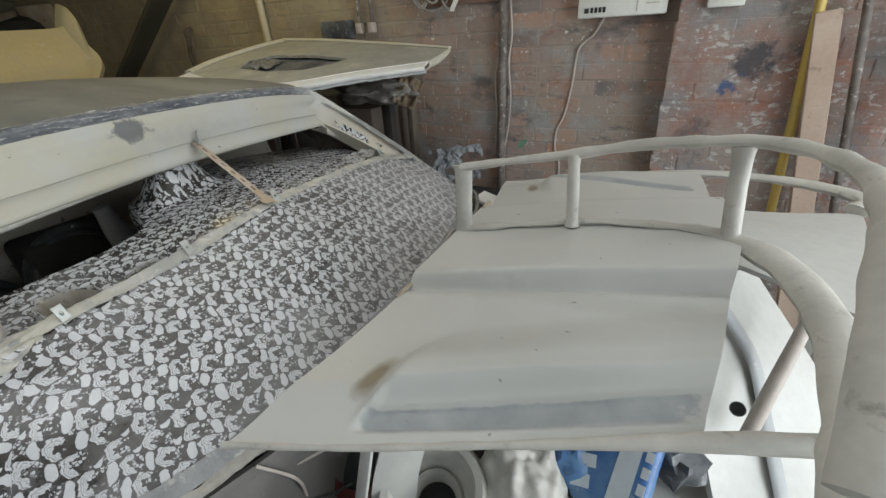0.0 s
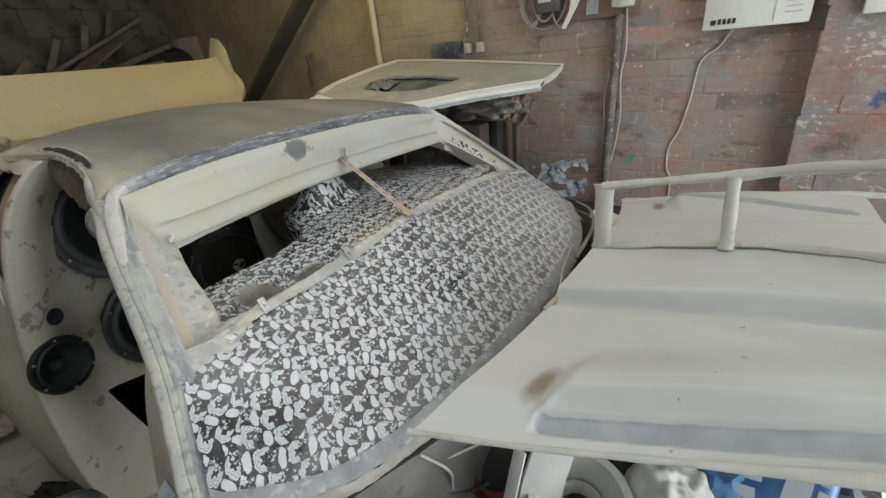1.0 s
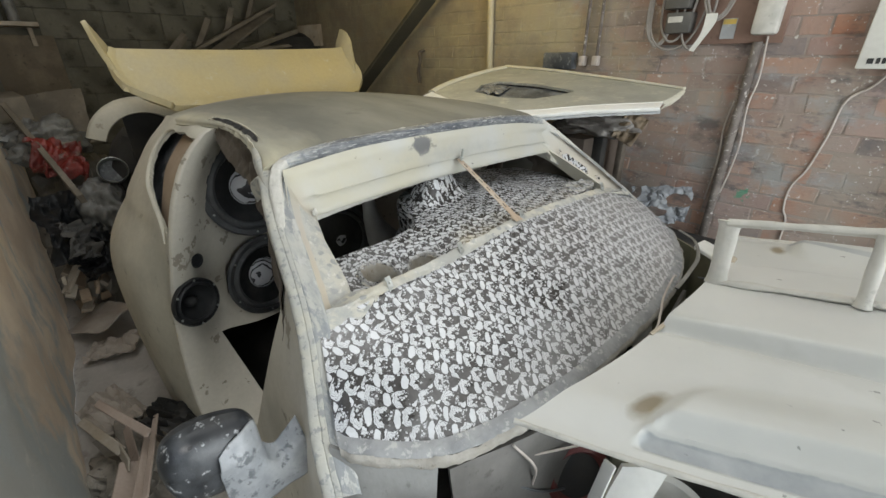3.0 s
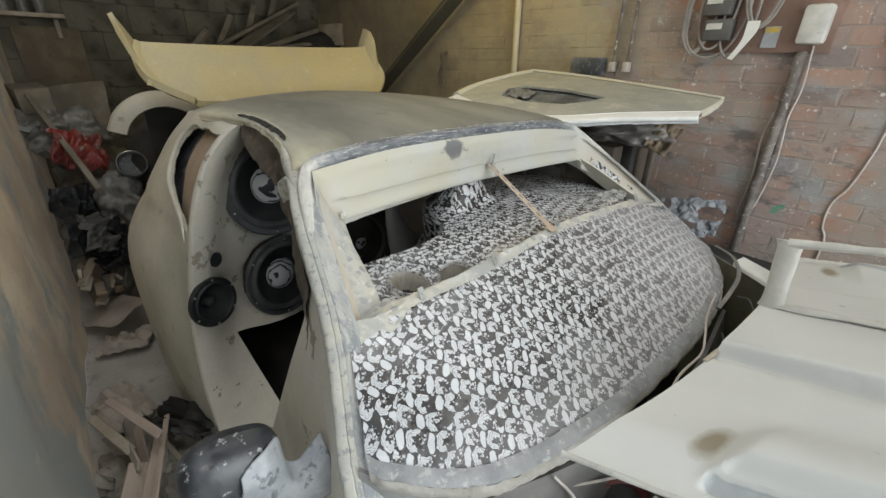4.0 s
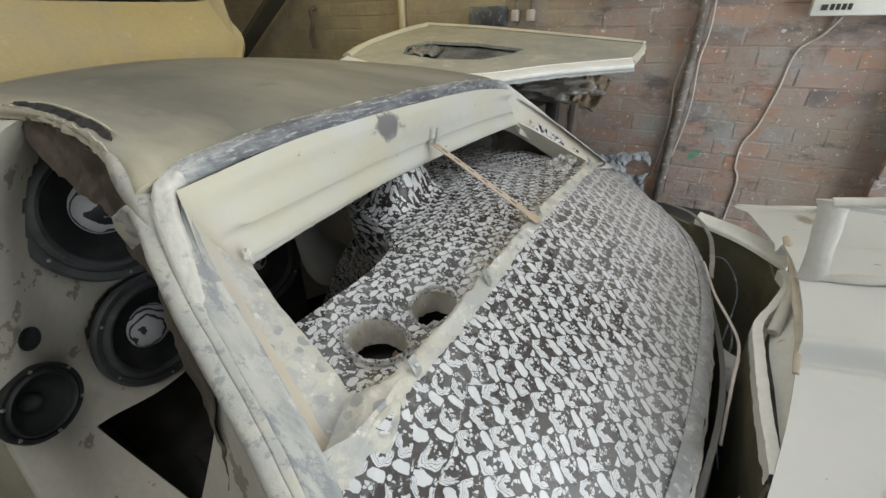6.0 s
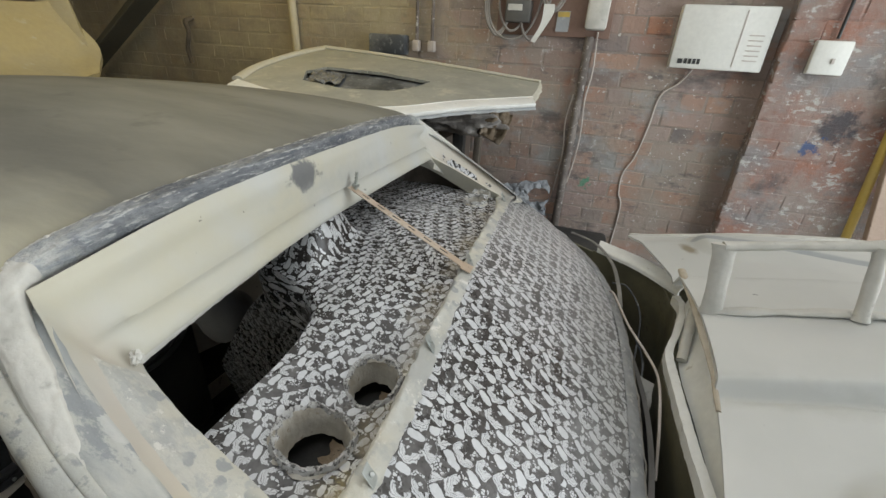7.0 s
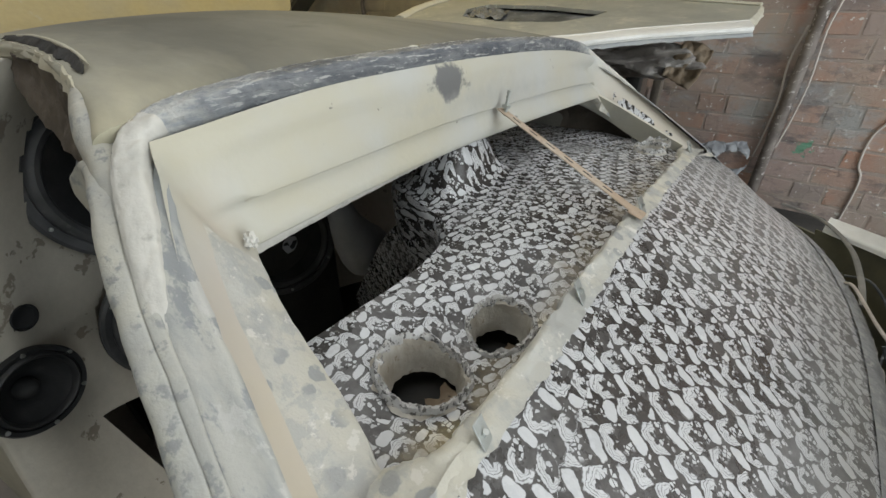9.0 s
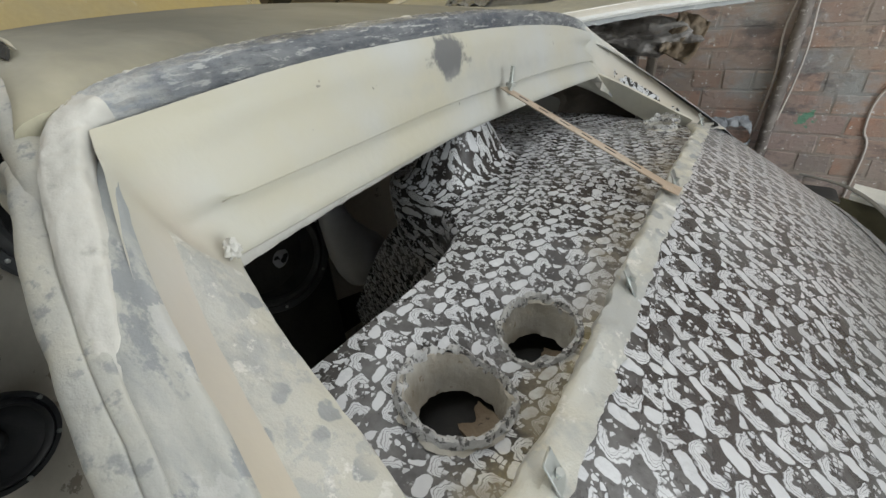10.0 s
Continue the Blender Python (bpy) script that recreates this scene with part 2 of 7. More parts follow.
def header_material():
    """Cream primer with a round dark patch rubbed through above the strap, and greyer streaks."""
    n = Net("header_primer")
    x, y, z = (n.node("ShaderNodeSeparateXYZ", Vector=n.pos).outputs[i] for i in range(3))
    col = n.mix(n.ramp(n.noise(3.5), 0.42, 0.64), (0.445, 0.422, 0.335), (0.445, 0.45, 0.43))
    wob = n.ramp(n.noise(35, 4, 0.6), 0.3, 0.7, -0.012, 0.012)
    d = n.math("SQRT", n.math("ADD", n.math("POWER", n.math("MULTIPLY", n.math("SUBTRACT", y, 1.065), 0.75), 2), n.math("POWER", n.math("SUBTRACT", z, 1.357), 2)))
    d = n.math("ADD", d, wob)
    col = n.mix(n.ramp(d, 0.024, 0.032, 0.88, 0.0), col, (0.10, 0.105, 0.115))
    e = n.math("ADD", n.math("ABSOLUTE", n.math("SUBTRACT", z, 1.325)), n.math("MULTIPLY", n.math("ABSOLUTE", n.math("SUBTRACT", y, 1.20)), 0.12))
    col = n.mix(n.ramp(n.math("ADD", e, wob), 0.006, 0.035, 0.55, 0.0), col, (0.36, 0.36, 0.34))
    yy = n.math("ABSOLUTE", n.math("SUBTRACT", n.node("ShaderNodeSeparateXYZ", Vector=n.pos).outputs[1], 1.19))
    zz = n.node("ShaderNodeSeparateXYZ", Vector=n.pos).outputs[2]
    side = n.math("MULTIPLY", n.ramp(yy, 0.50, 0.545), n.ramp(n.math("ADD", zz, n.ramp(n.noise(16, 4), 0.3, 0.7, -0.02, 0.02)), 1.245, 1.325, 1, 0))
    col = n.mix(n.math("MULTIPLY", side, 0.6), col, (0.48, 0.415, 0.335))
    specks = n.math("MULTIPLY", n.ramp(n.noise(42, 3, 0.5, None, 2.0), 0.73, 0.75), 0.8)
    col = n.mix(specks, col, (0.16, 0.15, 0.14))
    f = n.noise(70, 4)
    return n.done(col, 0.45, f, 0.0004)


HEADER = header_material()


def bonnet_material():
    """White primer with grey showing in the long recess and a bare resin patch at its end."""
    n = Net("bonnet_primer")
    x, y, z = (n.node("ShaderNodeSeparateXYZ", Vector=n.pos).outputs[i] for i in range(3))
    col = n.mix(n.ramp(n.noise(3.0), 0.4, 0.62), (0.55, 0.55, 0.525), (0.50, 0.505, 0.48))
    wob = n.ramp(n.noise(30, 4, 0.6), 0.3, 0.7, -0.01, 0.01)
    yy = n.math("ABSOLUTE", n.math("SUBTRACT", y, 1.262))
    r = n.math("SQRT", n.math("ADD", n.math("POWER", n.math("MULTIPLY", n.math("ADD", n.math("SUBTRACT", x, 0.195), n.math("MULTIPLY", n.math("SUBTRACT", yy, 0.426), 0.25)), 2.2), 2), n.math("POWER", n.math("SUBTRACT", yy, 0.426), 2)))
    col = n.mix(n.ramp(n.math("ADD", r, n.math("MULTIPLY", wob, 0.6)), 0.020, 0.048, 0.92, 0.0), col, (0.23, 0.19, 0.125))
    # d: distance in from the outer edge; the recess along it is rubbed to grey primer
    xs = n.math("SUBTRACT", x, 0.05)
    edge = n.math("ADD", 0.68, n.math("ADD", n.math("MULTIPLY", xs, 0.355), n.math("MULTIPLY", n.math("POWER", xs, 2), 0.063)))
    d = n.math("SUBTRACT", n.math("SUBTRACT", 1.262, yy), edge)
    chip = n.math("MULTIPLY", wob, 0.09)
    top = n.ramp(n.math("ADD", d, chip), 0.0515, 0.0525, 1, 0)
    low = n.ramp(n.math("ADD", d, n.math("MULTIPLY", wob, 0.3)), 0.019, 0.029, 0, 1)
    tip = n.ramp(n.math("ADD", x, n.math("ADD", chip, n.math("MULTIPLY", n.math("POWER", n.math("SUBTRACT", d, 0.042), 2), -45.0))), 0.206, 0.212, 0, 1)
    end = n.ramp(n.math("ADD", x, n.math("MULTIPLY", wob, 1.5)), 0.598, 0.606, 1, 0)
    strip = n.math("MULTIPLY", n.math("MULTIPLY", top, low), n.math("MULTIPLY", tip, end))
    grey = n.mix(n.ramp(n.noise(14, 5, 0.6), 0.35, 0.65), (0.275, 0.295, 0.305), (0.38, 0.395, 0.40))
    col = n.mix(n.math("MULTIPLY", strip, 0.92), col, grey)
    ridge = n.ramp(n.math("ADD", n.math("ABSOLUTE", n.math("SUBTRACT", yy, 0.190)), wob), 0.012, 0.03, 0.35, 0.0)
    col = n.mix(ridge, col, (0.40, 0.40, 0.37))
    chips = n.ramp(n.noise(38, 3, 0.5, None, 2.0), 0.735, 0.75, 0, 0.8)
    col = n.mix(chips, col, (0.2, 0.2, 0.19))
    f = n.noise(50, 4)
    return n.done(col, 0.42, f, 0.0003)


BONNET = bonnet_material()


def fabric_material(name, ax, ay, turn=0.0, size=1.0, patched=False):
    """Black cloth printed with rows of white ovals, nested arcs round a dark star, and scraps, under sanding dust and
    painted sheen.
    """
    n = Net(name)
    M = n.math

    def warped(scale, amount, detail, base):
        w = n.node("ShaderNodeTexNoise", Scale=scale, Detail=detail)
        n.put(w.inputs["Vector"], n.pos)
        mid = n.node("ShaderNodeVectorMath")
        mid.operation = "SUBTRACT"
        n.put(mid.inputs[0], w.outputs["Color"])
        mid.inputs[1].default_value = (0.5, 0.5, 0.5)
        off = n.node("ShaderNodeVectorMath")
        off.operation = "MULTIPLY_ADD"
        n.put(off.inputs[0], mid.outputs[0])
        off.inputs[1].default_value = (amount, amount, amount)
        n.put(off.inputs[2], base)
        return off.outputs[0]

    s = n.node("ShaderNodeSeparateXYZ", Vector=warped(110.0, 0.0062, 2.0, warped(27.0, 0.008, 1.0, warped(8.0, 0.036, 2.0, n.pos))))
    x, y = s.outputs[ax], s.outputs[ay]
    # the cloth is laid in patches whose print runs another way
    angle = M("ADD", turn, 0.0)
    if patched:
        strip = n.ramp(M("ADD", y, M("MULTIPLY", x, 0.97)), 0.350, 0.351, 1.0, 0.0)
        lip = n.ramp(M("ADD", x, M("MULTIPLY", y, 0.22)), -0.105, -0.104, 0.75, 0.0)
        angle = M("SUBTRACT", turn, M("MAXIMUM", M("MULTIPLY", strip, 1.1), lip))
    else:
        patch = n.node("ShaderNodeTexVoronoi", Scale=3.6)
        n.put(patch.inputs["Vector"], n.pos)
        pick = n.node("ShaderNodeSeparateXYZ", Vector=patch.outputs["Color"]).outputs[0]
        angle = M("ADD", turn, n.ramp(pick, 0.2, 0.8, -0.45, 0.45))
    co, si = M("COSINE", angle), M("SINE", angle)
    xr = M("SUBTRACT", M("MULTIPLY", x, co), M("MULTIPLY", y, si))
    yr = M("ADD", M("MULTIPLY", x, si), M("MULTIPLY", y, co))
    W, H = 0.049 * size, 0.0256 * size
    along = M("ADD", M("MULTIPLY", xr, 0.57), M("MULTIPLY", yr, 0.82))
    across = M("DIVIDE", M("SUBTRACT", M("MULTIPLY", xr, 0.82), M("MULTIPLY", yr, 0.57)), H)
    row = M("FLOOR", across)
    lv = M("MULTIPLY", M("SUBTRACT", M("SUBTRACT", across, row), 0.5), 0.0266)
    cu = M("DIVIDE", M("SUBTRACT", along, M("MULTIPLY", row, 0.0154 * size)), W)
    col_no = M("FLOOR", cu)
    lu = M("MULTIPLY", M("SUBTRACT", M("SUBTRACT", cu, col_no), 0.5), 0.051)
    dice = n.t.nodes.new("ShaderNodeTexWhiteNoise")
    dice.noise_dimensions = "2D"
    n.put(dice.inputs["Vector"], n.node("ShaderNodeCombineXYZ", X=row, Y=col_no).outputs[0])
    rnd = n.node("ShaderNodeSeparateXYZ", Vector=dice.outputs["Color"])
    rag = n.ramp(n.noise(210, 2, 0.5, None, 1.0), 0.3, 0.7, -0.0016, 0.0016)

    def length(a, b):
        return M("SQRT", M("ADD", M("POWER", a, 2), M("POWER", b, 2)))

    # plump oval, now and then cut off by a joint in the cloth
    ou = M("DIVIDE", M("ADD", lu, 0.0165), M("MULTIPLY", n.ramp(rnd.outputs[0], 0, 1, 0.90, 1.06), 0.0069))
    ov = M("DIVIDE", lv, 0.0120)
    oval = n.ramp(M("POWER", M("ADD", M("POWER", M("ABSOLUTE", ou), 2.5), M("POWER", M("ABSOLUTE", ov), 2.5)), 0.4), 0.94, 1.03, 1, 0)
    cut = n.ramp(M("ADD", M("ADD", lv, M("MULTIPLY", lu, 0.6)), n.ramp(rnd.outputs[1], 0.76, 0.78, 0.05, 0.005)), 0.0, 0.0006, 0, 1)
    oval = M("MULTIPLY", oval, cut)
    # nested arcs that open away from the oval, round a dark star
    du = M("SUBTRACT", lu, 0.0085)
    bow = M("MULTIPLY", M("SINE", M("ADD", M("MULTIPLY", lv, 420.0), M("MULTIPLY", rnd.outputs[2], 6.28))), 0.0011)
    r = M("ADD", M("ADD", length(du, M("MULTIPLY", lv, 0.98)), bow), M("MULTIPLY", rag, 0.5))
    theta = M("ARCTAN2", lv, du)
    facing_side = n.ramp(M("ADD", M("ADD", du, rag), M("MULTIPLY", M("ABSOLUTE", M("SUBTRACT", lv, 0.004)), -0.35)), -0.0010, 0.0006, 1, 0)
    band = n.ramp(r, 0.0152, 0.0162, 1, 0)
    hollow = n.ramp(M("SUBTRACT", r, M("MULTIPLY", M("COSINE", M("MULTIPLY", theta, 5.0)), 0.0014)), 0.0052, 0.0060, 0, 1)
    line1 = n.ramp(M("ABSOLUTE", M("SUBTRACT", r, 0.0128)), 0.0002, 0.0006, 0.25, 1)
    line2 = n.ramp(M("ABSOLUTE", M("SUBTRACT", r, 0.0100)), 0.0002, 0.0005, 0.4, 1)
    line3 = n.ramp(M("ABSOLUTE", M("SUBTRACT", r, 0.0078)), 0.0001, 0.0004, 0.55, 1)
    arcs = M("MULTIPLY", M("MULTIPLY", band, hollow), M("MULTIPLY", M("MULTIPLY", M("MULTIPLY", line1, line2), line3), facing_side))
    # sharp scraps of print between the motifs
    bits = n.node("ShaderNodeTexVoronoi", Scale=205.0)
    n.put(bits.inputs["Vector"], n.pos)
    edge = n.node("ShaderNodeTexVoronoi", Scale=205.0)
    edge.feature = "DISTANCE_TO_EDGE"
    n.put(edge.inputs["Vector"], n.pos)
    kept = n.ramp(n.node("ShaderNodeSeparateXYZ", Vector=bits.outputs["Color"]).outputs[0], 0.56, 0.58)
    scrap = M("MULTIPLY", kept, n.ramp(edge.outputs["Distance"], 0.06, 0.12))
    zone = n.ramp(M("ABSOLUTE", M("SUBTRACT", lu, 0.0175)), 0.0075, 0.0095, 1, 0)
    crumbs = M("MULTIPLY", scrap, M("MULTIPLY", zone, n.ramp(M("ADD", lv, n.ramp(rnd.outputs[2], 0, 1, -0.005, 0.005)), 0.002, 0.006, 0.95, 0)))
    spray = M("MULTIPLY", scrap, n.ramp(n.noise(38, 2, 0.5, None, 4.0), 0.58, 0.62, 0, 0.8))
    pat = M("MAXIMUM", M("MAXIMUM", oval, arcs), M("MAXIMUM", crumbs, spray))
    black = n.mix(n.ramp(n.noise(40, 4, 0.6, None, 2.0), 0.35, 0.65), (0.026, 0.023, 0.022), (0.048, 0.044, 0.042))
    white = n.mix(n.ramp(n.noise(30, 4, 0.6, None, 6.0), 0.35, 0.65), (0.50, 0.508, 0.525), (0.57, 0.577, 0.59))
    col = n.mix(pat, black, white)
    dust = n.ramp(M("ADD", M("MULTIPLY", n.noise(7, 6, 0.65, None, 9.0), 0.7), M("MULTIPLY", n.noise(60, 4, 0.6), 0.3)), 0.50, 0.82, 0.0, 0.32)
    if name.endswith("crosswise"):
        # brown dirt settled along the inside of the lip
        dirt = n.ramp(M("ADD", s.outputs[0], n.ramp(n.noise(16, 6, 0.65, None, 12.0), 0.3, 0.7, -0.045, 0.045)), -0.425, -0.355, 0.0, 0.75)
        dirt = M("MULTIPLY", dirt, n.ramp(n.noise(24, 5, 0.6, None, 15.0), 0.38, 0.58))
        col = n.mix(dirt, col, (0.21, 0.18, 0.13))
    if patched:
        # paler far half: grazing sheen is put into the dust colour
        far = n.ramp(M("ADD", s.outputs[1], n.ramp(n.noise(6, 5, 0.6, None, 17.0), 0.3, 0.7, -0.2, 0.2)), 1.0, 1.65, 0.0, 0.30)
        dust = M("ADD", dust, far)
        n.put(n.bsdf.inputs["Coat Weight"], 0.85)
        n.put(n.bsdf.inputs["Coat Roughness"], 0.26)
        # glare towards the nose, painted in as more pale dust
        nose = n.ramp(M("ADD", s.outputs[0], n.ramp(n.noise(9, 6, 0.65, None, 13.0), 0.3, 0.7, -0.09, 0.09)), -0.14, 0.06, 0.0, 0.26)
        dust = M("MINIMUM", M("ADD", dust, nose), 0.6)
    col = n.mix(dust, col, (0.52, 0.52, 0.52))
    f = n.noise(260, 2)
    return n.done(col, n.ramp(dust, 0, 0.5, 0.26, 0.50), f, 0.0004, spec=0.5)


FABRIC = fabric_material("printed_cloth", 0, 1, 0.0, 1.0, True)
FABRIC_DASH = fabric_material("printed_cloth_crosswise", 0, 1, 1.25, 0.86)
FABRIC_SIDE = fabric_material("printed_cloth_upright", 2, 1, 0.6, 0.86)
FABRIC_TUNNEL = fabric_material("printed_cloth_tunnel", 0, 2, 0.5, 0.86)


def old_wall(n, col, lime):
    """Limewash, soot, damp and plaster specks that lie over bricks and joints alike."""
    col = n.mix(n.ramp(n.noise(3.2, 7, 0.68), 0.34, 0.56, 0.08, 0.78), col, (0.30, 0.235, 0.20))
    col = n.mix(n.ramp(n.noise(2.1, 6, 0.62, None, 11.0), 0.47, 0.62, 0.0, 0.85), col, (0.31, 0.275, 0.235))
    col = n.mix(n.ramp(n.noise(6.0, 7, 0.7, (1, 1, 2.2), 5.0), 0.56, 0.68, 0.0, 0.8), col, (0.115, 0.108, 0.112))
    col = n.mix(n.ramp(n.noise(4.5, 4, 0.55, None, 15.0), 0.60, 0.70, 0.0, 0.6), col, (0.36, 0.17, 0.11))
    col = n.mix(n.ramp(n.noise(9.0, 8, 0.72, None, 6.0), 0.60 - lime, 0.68 - lime, 0.0, 0.8), col, (0.50, 0.48, 0.45))
    col = n.mix(n.ramp(n.noise(70, 3, 0.6, None, 2.0), 0.66, 0.70, 0.0, 0.85), col, (0.58, 0.56, 0.53))
    col = n.mix(n.ramp(n.noise(26, 3, 0.55, None, 9.0), 0.70, 0.73, 0.0, 0.85), col, (0.56, 0.54, 0.50))
    # thick smears of grey-blue render and soot-black patches with soft edges
    col = n.mix(n.ramp(n.noise(2.8, 8, 0.66, (1, 1, 1.5), 23.0), 0.54, 0.64, 0.0, 0.8), col, (0.30, 0.305, 0.30))
    col = n.mix(n.ramp(n.noise(3.6, 7, 0.62, (1, 1, 1.8), 41.0), 0.60, 0.70, 0.0, 0.75), col, (0.10, 0.09, 0.09))
    x, y, z = (n.node("ShaderNodeSeparateXYZ", Vector=n.pos).outputs[i] for i in range(3))
    # old limewash over the back half of the wall, tinted with painted lamp yellow
    back = n.ramp(n.math("ADD", x, n.ramp(n.noise(2.4, 6, 0.65, None, 31.0), 0.3, 0.7, -0.45, 0.45)), -1.25, -0.65, 0.8, 0.0)
    col = n.mix(back, col, n.mix(n.ramp(n.noise(5.0, 7, 0.7, None, 33.0), 0.42, 0.60), (0.36, 0.315, 0.20), (0.27, 0.235, 0.165)))
    # a small splash of green paint
    g = n.math("SQRT", n.math("ADD", n.math("POWER", n.math("ADD", x, 0.10), 2), n.math("POWER", n.math("SUBTRACT", z, 1.01), 2)))
    return n.mix(n.ramp(n.math("ADD", g, n.ramp(n.noise(40, 4, 0.6), 0.3, 0.7, -0.03, 0.03)), 0.018, 0.026, 0.7, 0.0), col, (0.06, 0.28, 0.17))


def brick_material():
    n = Net("dusty_brick", True)
    info = n.node("ShaderNodeObjectInfo")
    island = n.node("ShaderNodeNewGeometry")
    rnd = n.math("FRACT", n.math("ADD", info.outputs["Random"], island.outputs["Random Per Island"]))
    ramp = n.t.nodes.new("ShaderNodeValToRGB")
    n.put(ramp.inputs[0], rnd)
    cols = ((0.0, (0.33, 0.215, 0.18)), (0.2, (0.36, 0.27, 0.24)), (0.4, (0.30, 0.23, 0.215)), (0.56, (0.44, 0.26, 0.18)), (0.70, (0.27, 0.235, 0.23)), (0.84, (0.12, 0.115, 0.12)), (0.93, (0.40, 0.20, 0.125)))
    while len(ramp.color_ramp.elements) < len(cols):
        ramp.color_ramp.elements.new(0.5)
    for e, (p, c) in zip(ramp.color_ramp.elements, cols):
        e.position, e.color = p, (*c, 1)
    col = old_wall(n, ramp.outputs[0], 0.0)
    f = n.math("ADD", n.noise(40, 6, 0.65), n.math("MULTIPLY", n.noise(11, 6, 0.7), 2.0))
    return n.done(col, 0.9, f, 0.004, spec=0.3)


BRICK = brick_material()


def mortar_material():
    n = Net("dusty_mortar", True)
    col = n.mix(n.ramp(n.noise(5, 6, 0.6), 0.4, 0.6), (0.32, 0.275, 0.24), (0.23, 0.20, 0.175))
    return n.done(old_wall(n, col, 0.0), 0.95, n.noise(50, 6, 0.65), 0.004, spec=0.3)


MORTAR = mortar_material()


def pier_material():
    """Brick daubed with old white and blue-grey paint."""
    n = Net("daubed_brick", True)
    info = n.node("ShaderNodeObjectInfo")
    col = n.mix(info.outputs["Random"], (0.34, 0.16, 0.11), (0.26, 0.17, 0.145))
    col = n.mix(n.ramp(n.noise(4.0, 8, 0.7, None, 21.0), 0.40, 0.56, 0.0, 0.85), col, (0.30, 0.26, 0.235))
    col = n.mix(n.ramp(n.noise(3.0, 7, 0.65, (1, 1, 1.6), 27.0), 0.50, 0.60, 0.0, 0.8), col, (0.24, 0.235, 0.235))
    col = n.mix(n.ramp(n.noise(5.5, 7, 0.66, None, 5.0), 0.58, 0.68, 0.0, 0.8), col, (0.11, 0.10, 0.10))
    # flakes of old white paint, a dark smear and a dab of blue
    flake = n.math("MULTIPLY", n.ramp(n.noise(24, 6, 0.7, (1, 1, 1.8), 3.0), 0.55, 0.58), n.ramp(n.noise(5, 4, 0.6, None, 35.0), 0.46, 0.56, 0.08, 0.9))
    col = n.mix(flake, col, (0.47, 0.455, 0.43))
    col = n.mix(n.ramp(n.noise(60, 3, 0.6, None, 2.0), 0.68, 0.71, 0.0, 0.85), col, (0.58, 0.56, 0.53))
    x, y, z = (n.node("ShaderNodeSeparateXYZ", Vector=n.pos).outputs[i] for i in range(3))
    for cx, cz, r, tone in ((0.79, 1.385, 0.055, (0.055, 0.055, 0.065)), (0.735, 1.30, 0.022, (0.05, 0.09, 0.20))):
        g = n.math("SQRT", n.math("ADD", n.math("POWER", n.math("MULTIPLY", n.math("SUBTRACT", x, cx), 0.8), 2), n.math("POWER", n.math("SUBTRACT", z, cz), 2)))
        col = n.mix(n.ramp(n.math("ADD", g, n.ramp(n.noise(22, 6, 0.7, None, 51.0), 0.3, 0.7, -0.04, 0.04)), r * 0.6, r * 1.3, 0.85, 0.0), col, tone)
    f = n.math("ADD", n.noise(28, 8, 0.7), n.math("MULTIPLY", n.noise(9, 7, 0.7), 2.0))
    return n.done(col, 0.9, f, 0.006, spec=0.3)


PIER = pier_material()


def plaster_material():
    n = Net("stained_plaster")
    col = n.mix(n.ramp(n.noise(2.5, 6, 0.6), 0.42, 0.6), (0.66, 0.55, 0.43), (0.80, 0.69, 0.55))
    px = n.node("ShaderNodeSeparateXYZ", Vector=n.pos).outputs[0]
    near = n.ramp(n.math("ADD", px, n.ramp(n.noise(3.0, 6, 0.6, None, 17.0), 0.3, 0.7, -0.35, 0.35)), -1.55, -1.3)
    col = n.mix(n.math("MULTIPLY", near, 0.8), col, (0.46, 0.47, 0.44))
    col = n.mix(n.ramp(n.noise(3.5, 8, 0.65, (1, 1, 0.6), 4.0), 0.52, 0.6, 0, 0.9), col, (0.50, 0.505, 0.47))
    col = n.mix(n.ramp(n.noise(12, 6, 0.65, None, 6.0), 0.6, 0.7, 0, 0.8), col, (0.66, 0.62, 0.55))
    f = n.noise(14, 8, 0.65)
    return n.done(col, 0.9, f, 0.006, spec=0.3)


PLASTER = plaster_material()


def cap_material():
    n = Net("printed_dust_cap")
    w = n.node("ShaderNodeTexWave", Scale=24.0, Distortion=5.0, Detail=2.0)
    n.put(w.inputs["Vector"], n.pos)
    col = n.mix(n.ramp(w.outputs["Fac"], 0.20, 0.25), (0.03, 0.03, 0.035), (0.52, 0.53, 0.56))
    return n.done(col, 0.35)


CAP = cap_material()

# ---- mesh helpers ----


def part(name, bm, material, parent=None, label="", smooth=True):
    """Links a bmesh, built in world places, as one mesh object under its thing or part."""
    bmesh.ops.recalc_face_normals(bm, faces=bm.faces[:])
    me = bpy.data.meshes.new(name)
    bm.to_mesh(me)
    bm.free()
    me.materials.append(material)
    if smooth:
        me.shade_smooth()
        if smooth != "soft":
            me.set_sharp_from_angle(angle=radians(38))
    ob = new(name, me)
    if parent:
        ob.parent = parent
        m = parent.matrix_basis if parent.parent is None else parent.parent.matrix_basis @ parent.matrix_basis
        ob.matrix_parent_inverse = (m if parent.type == "EMPTY" else Matrix.Identity(4)).inverted()
    return tagged(ob, label) if label else ob


def thing(name, place, label, category, group="", kind=""):
    ob = new(name)
    ob.empty_display_size = 0.1
    ob.matrix_basis = Matrix.Translation(place)
    return tagged(ob, label, category, group, kind)


def solo(name, bm, material, label, category, group="", kind="", smooth=True):
    return tagged(part(name, bm, material, None, "", smooth), label, category, group, kind)


def V(*p):
    return Vector(p)


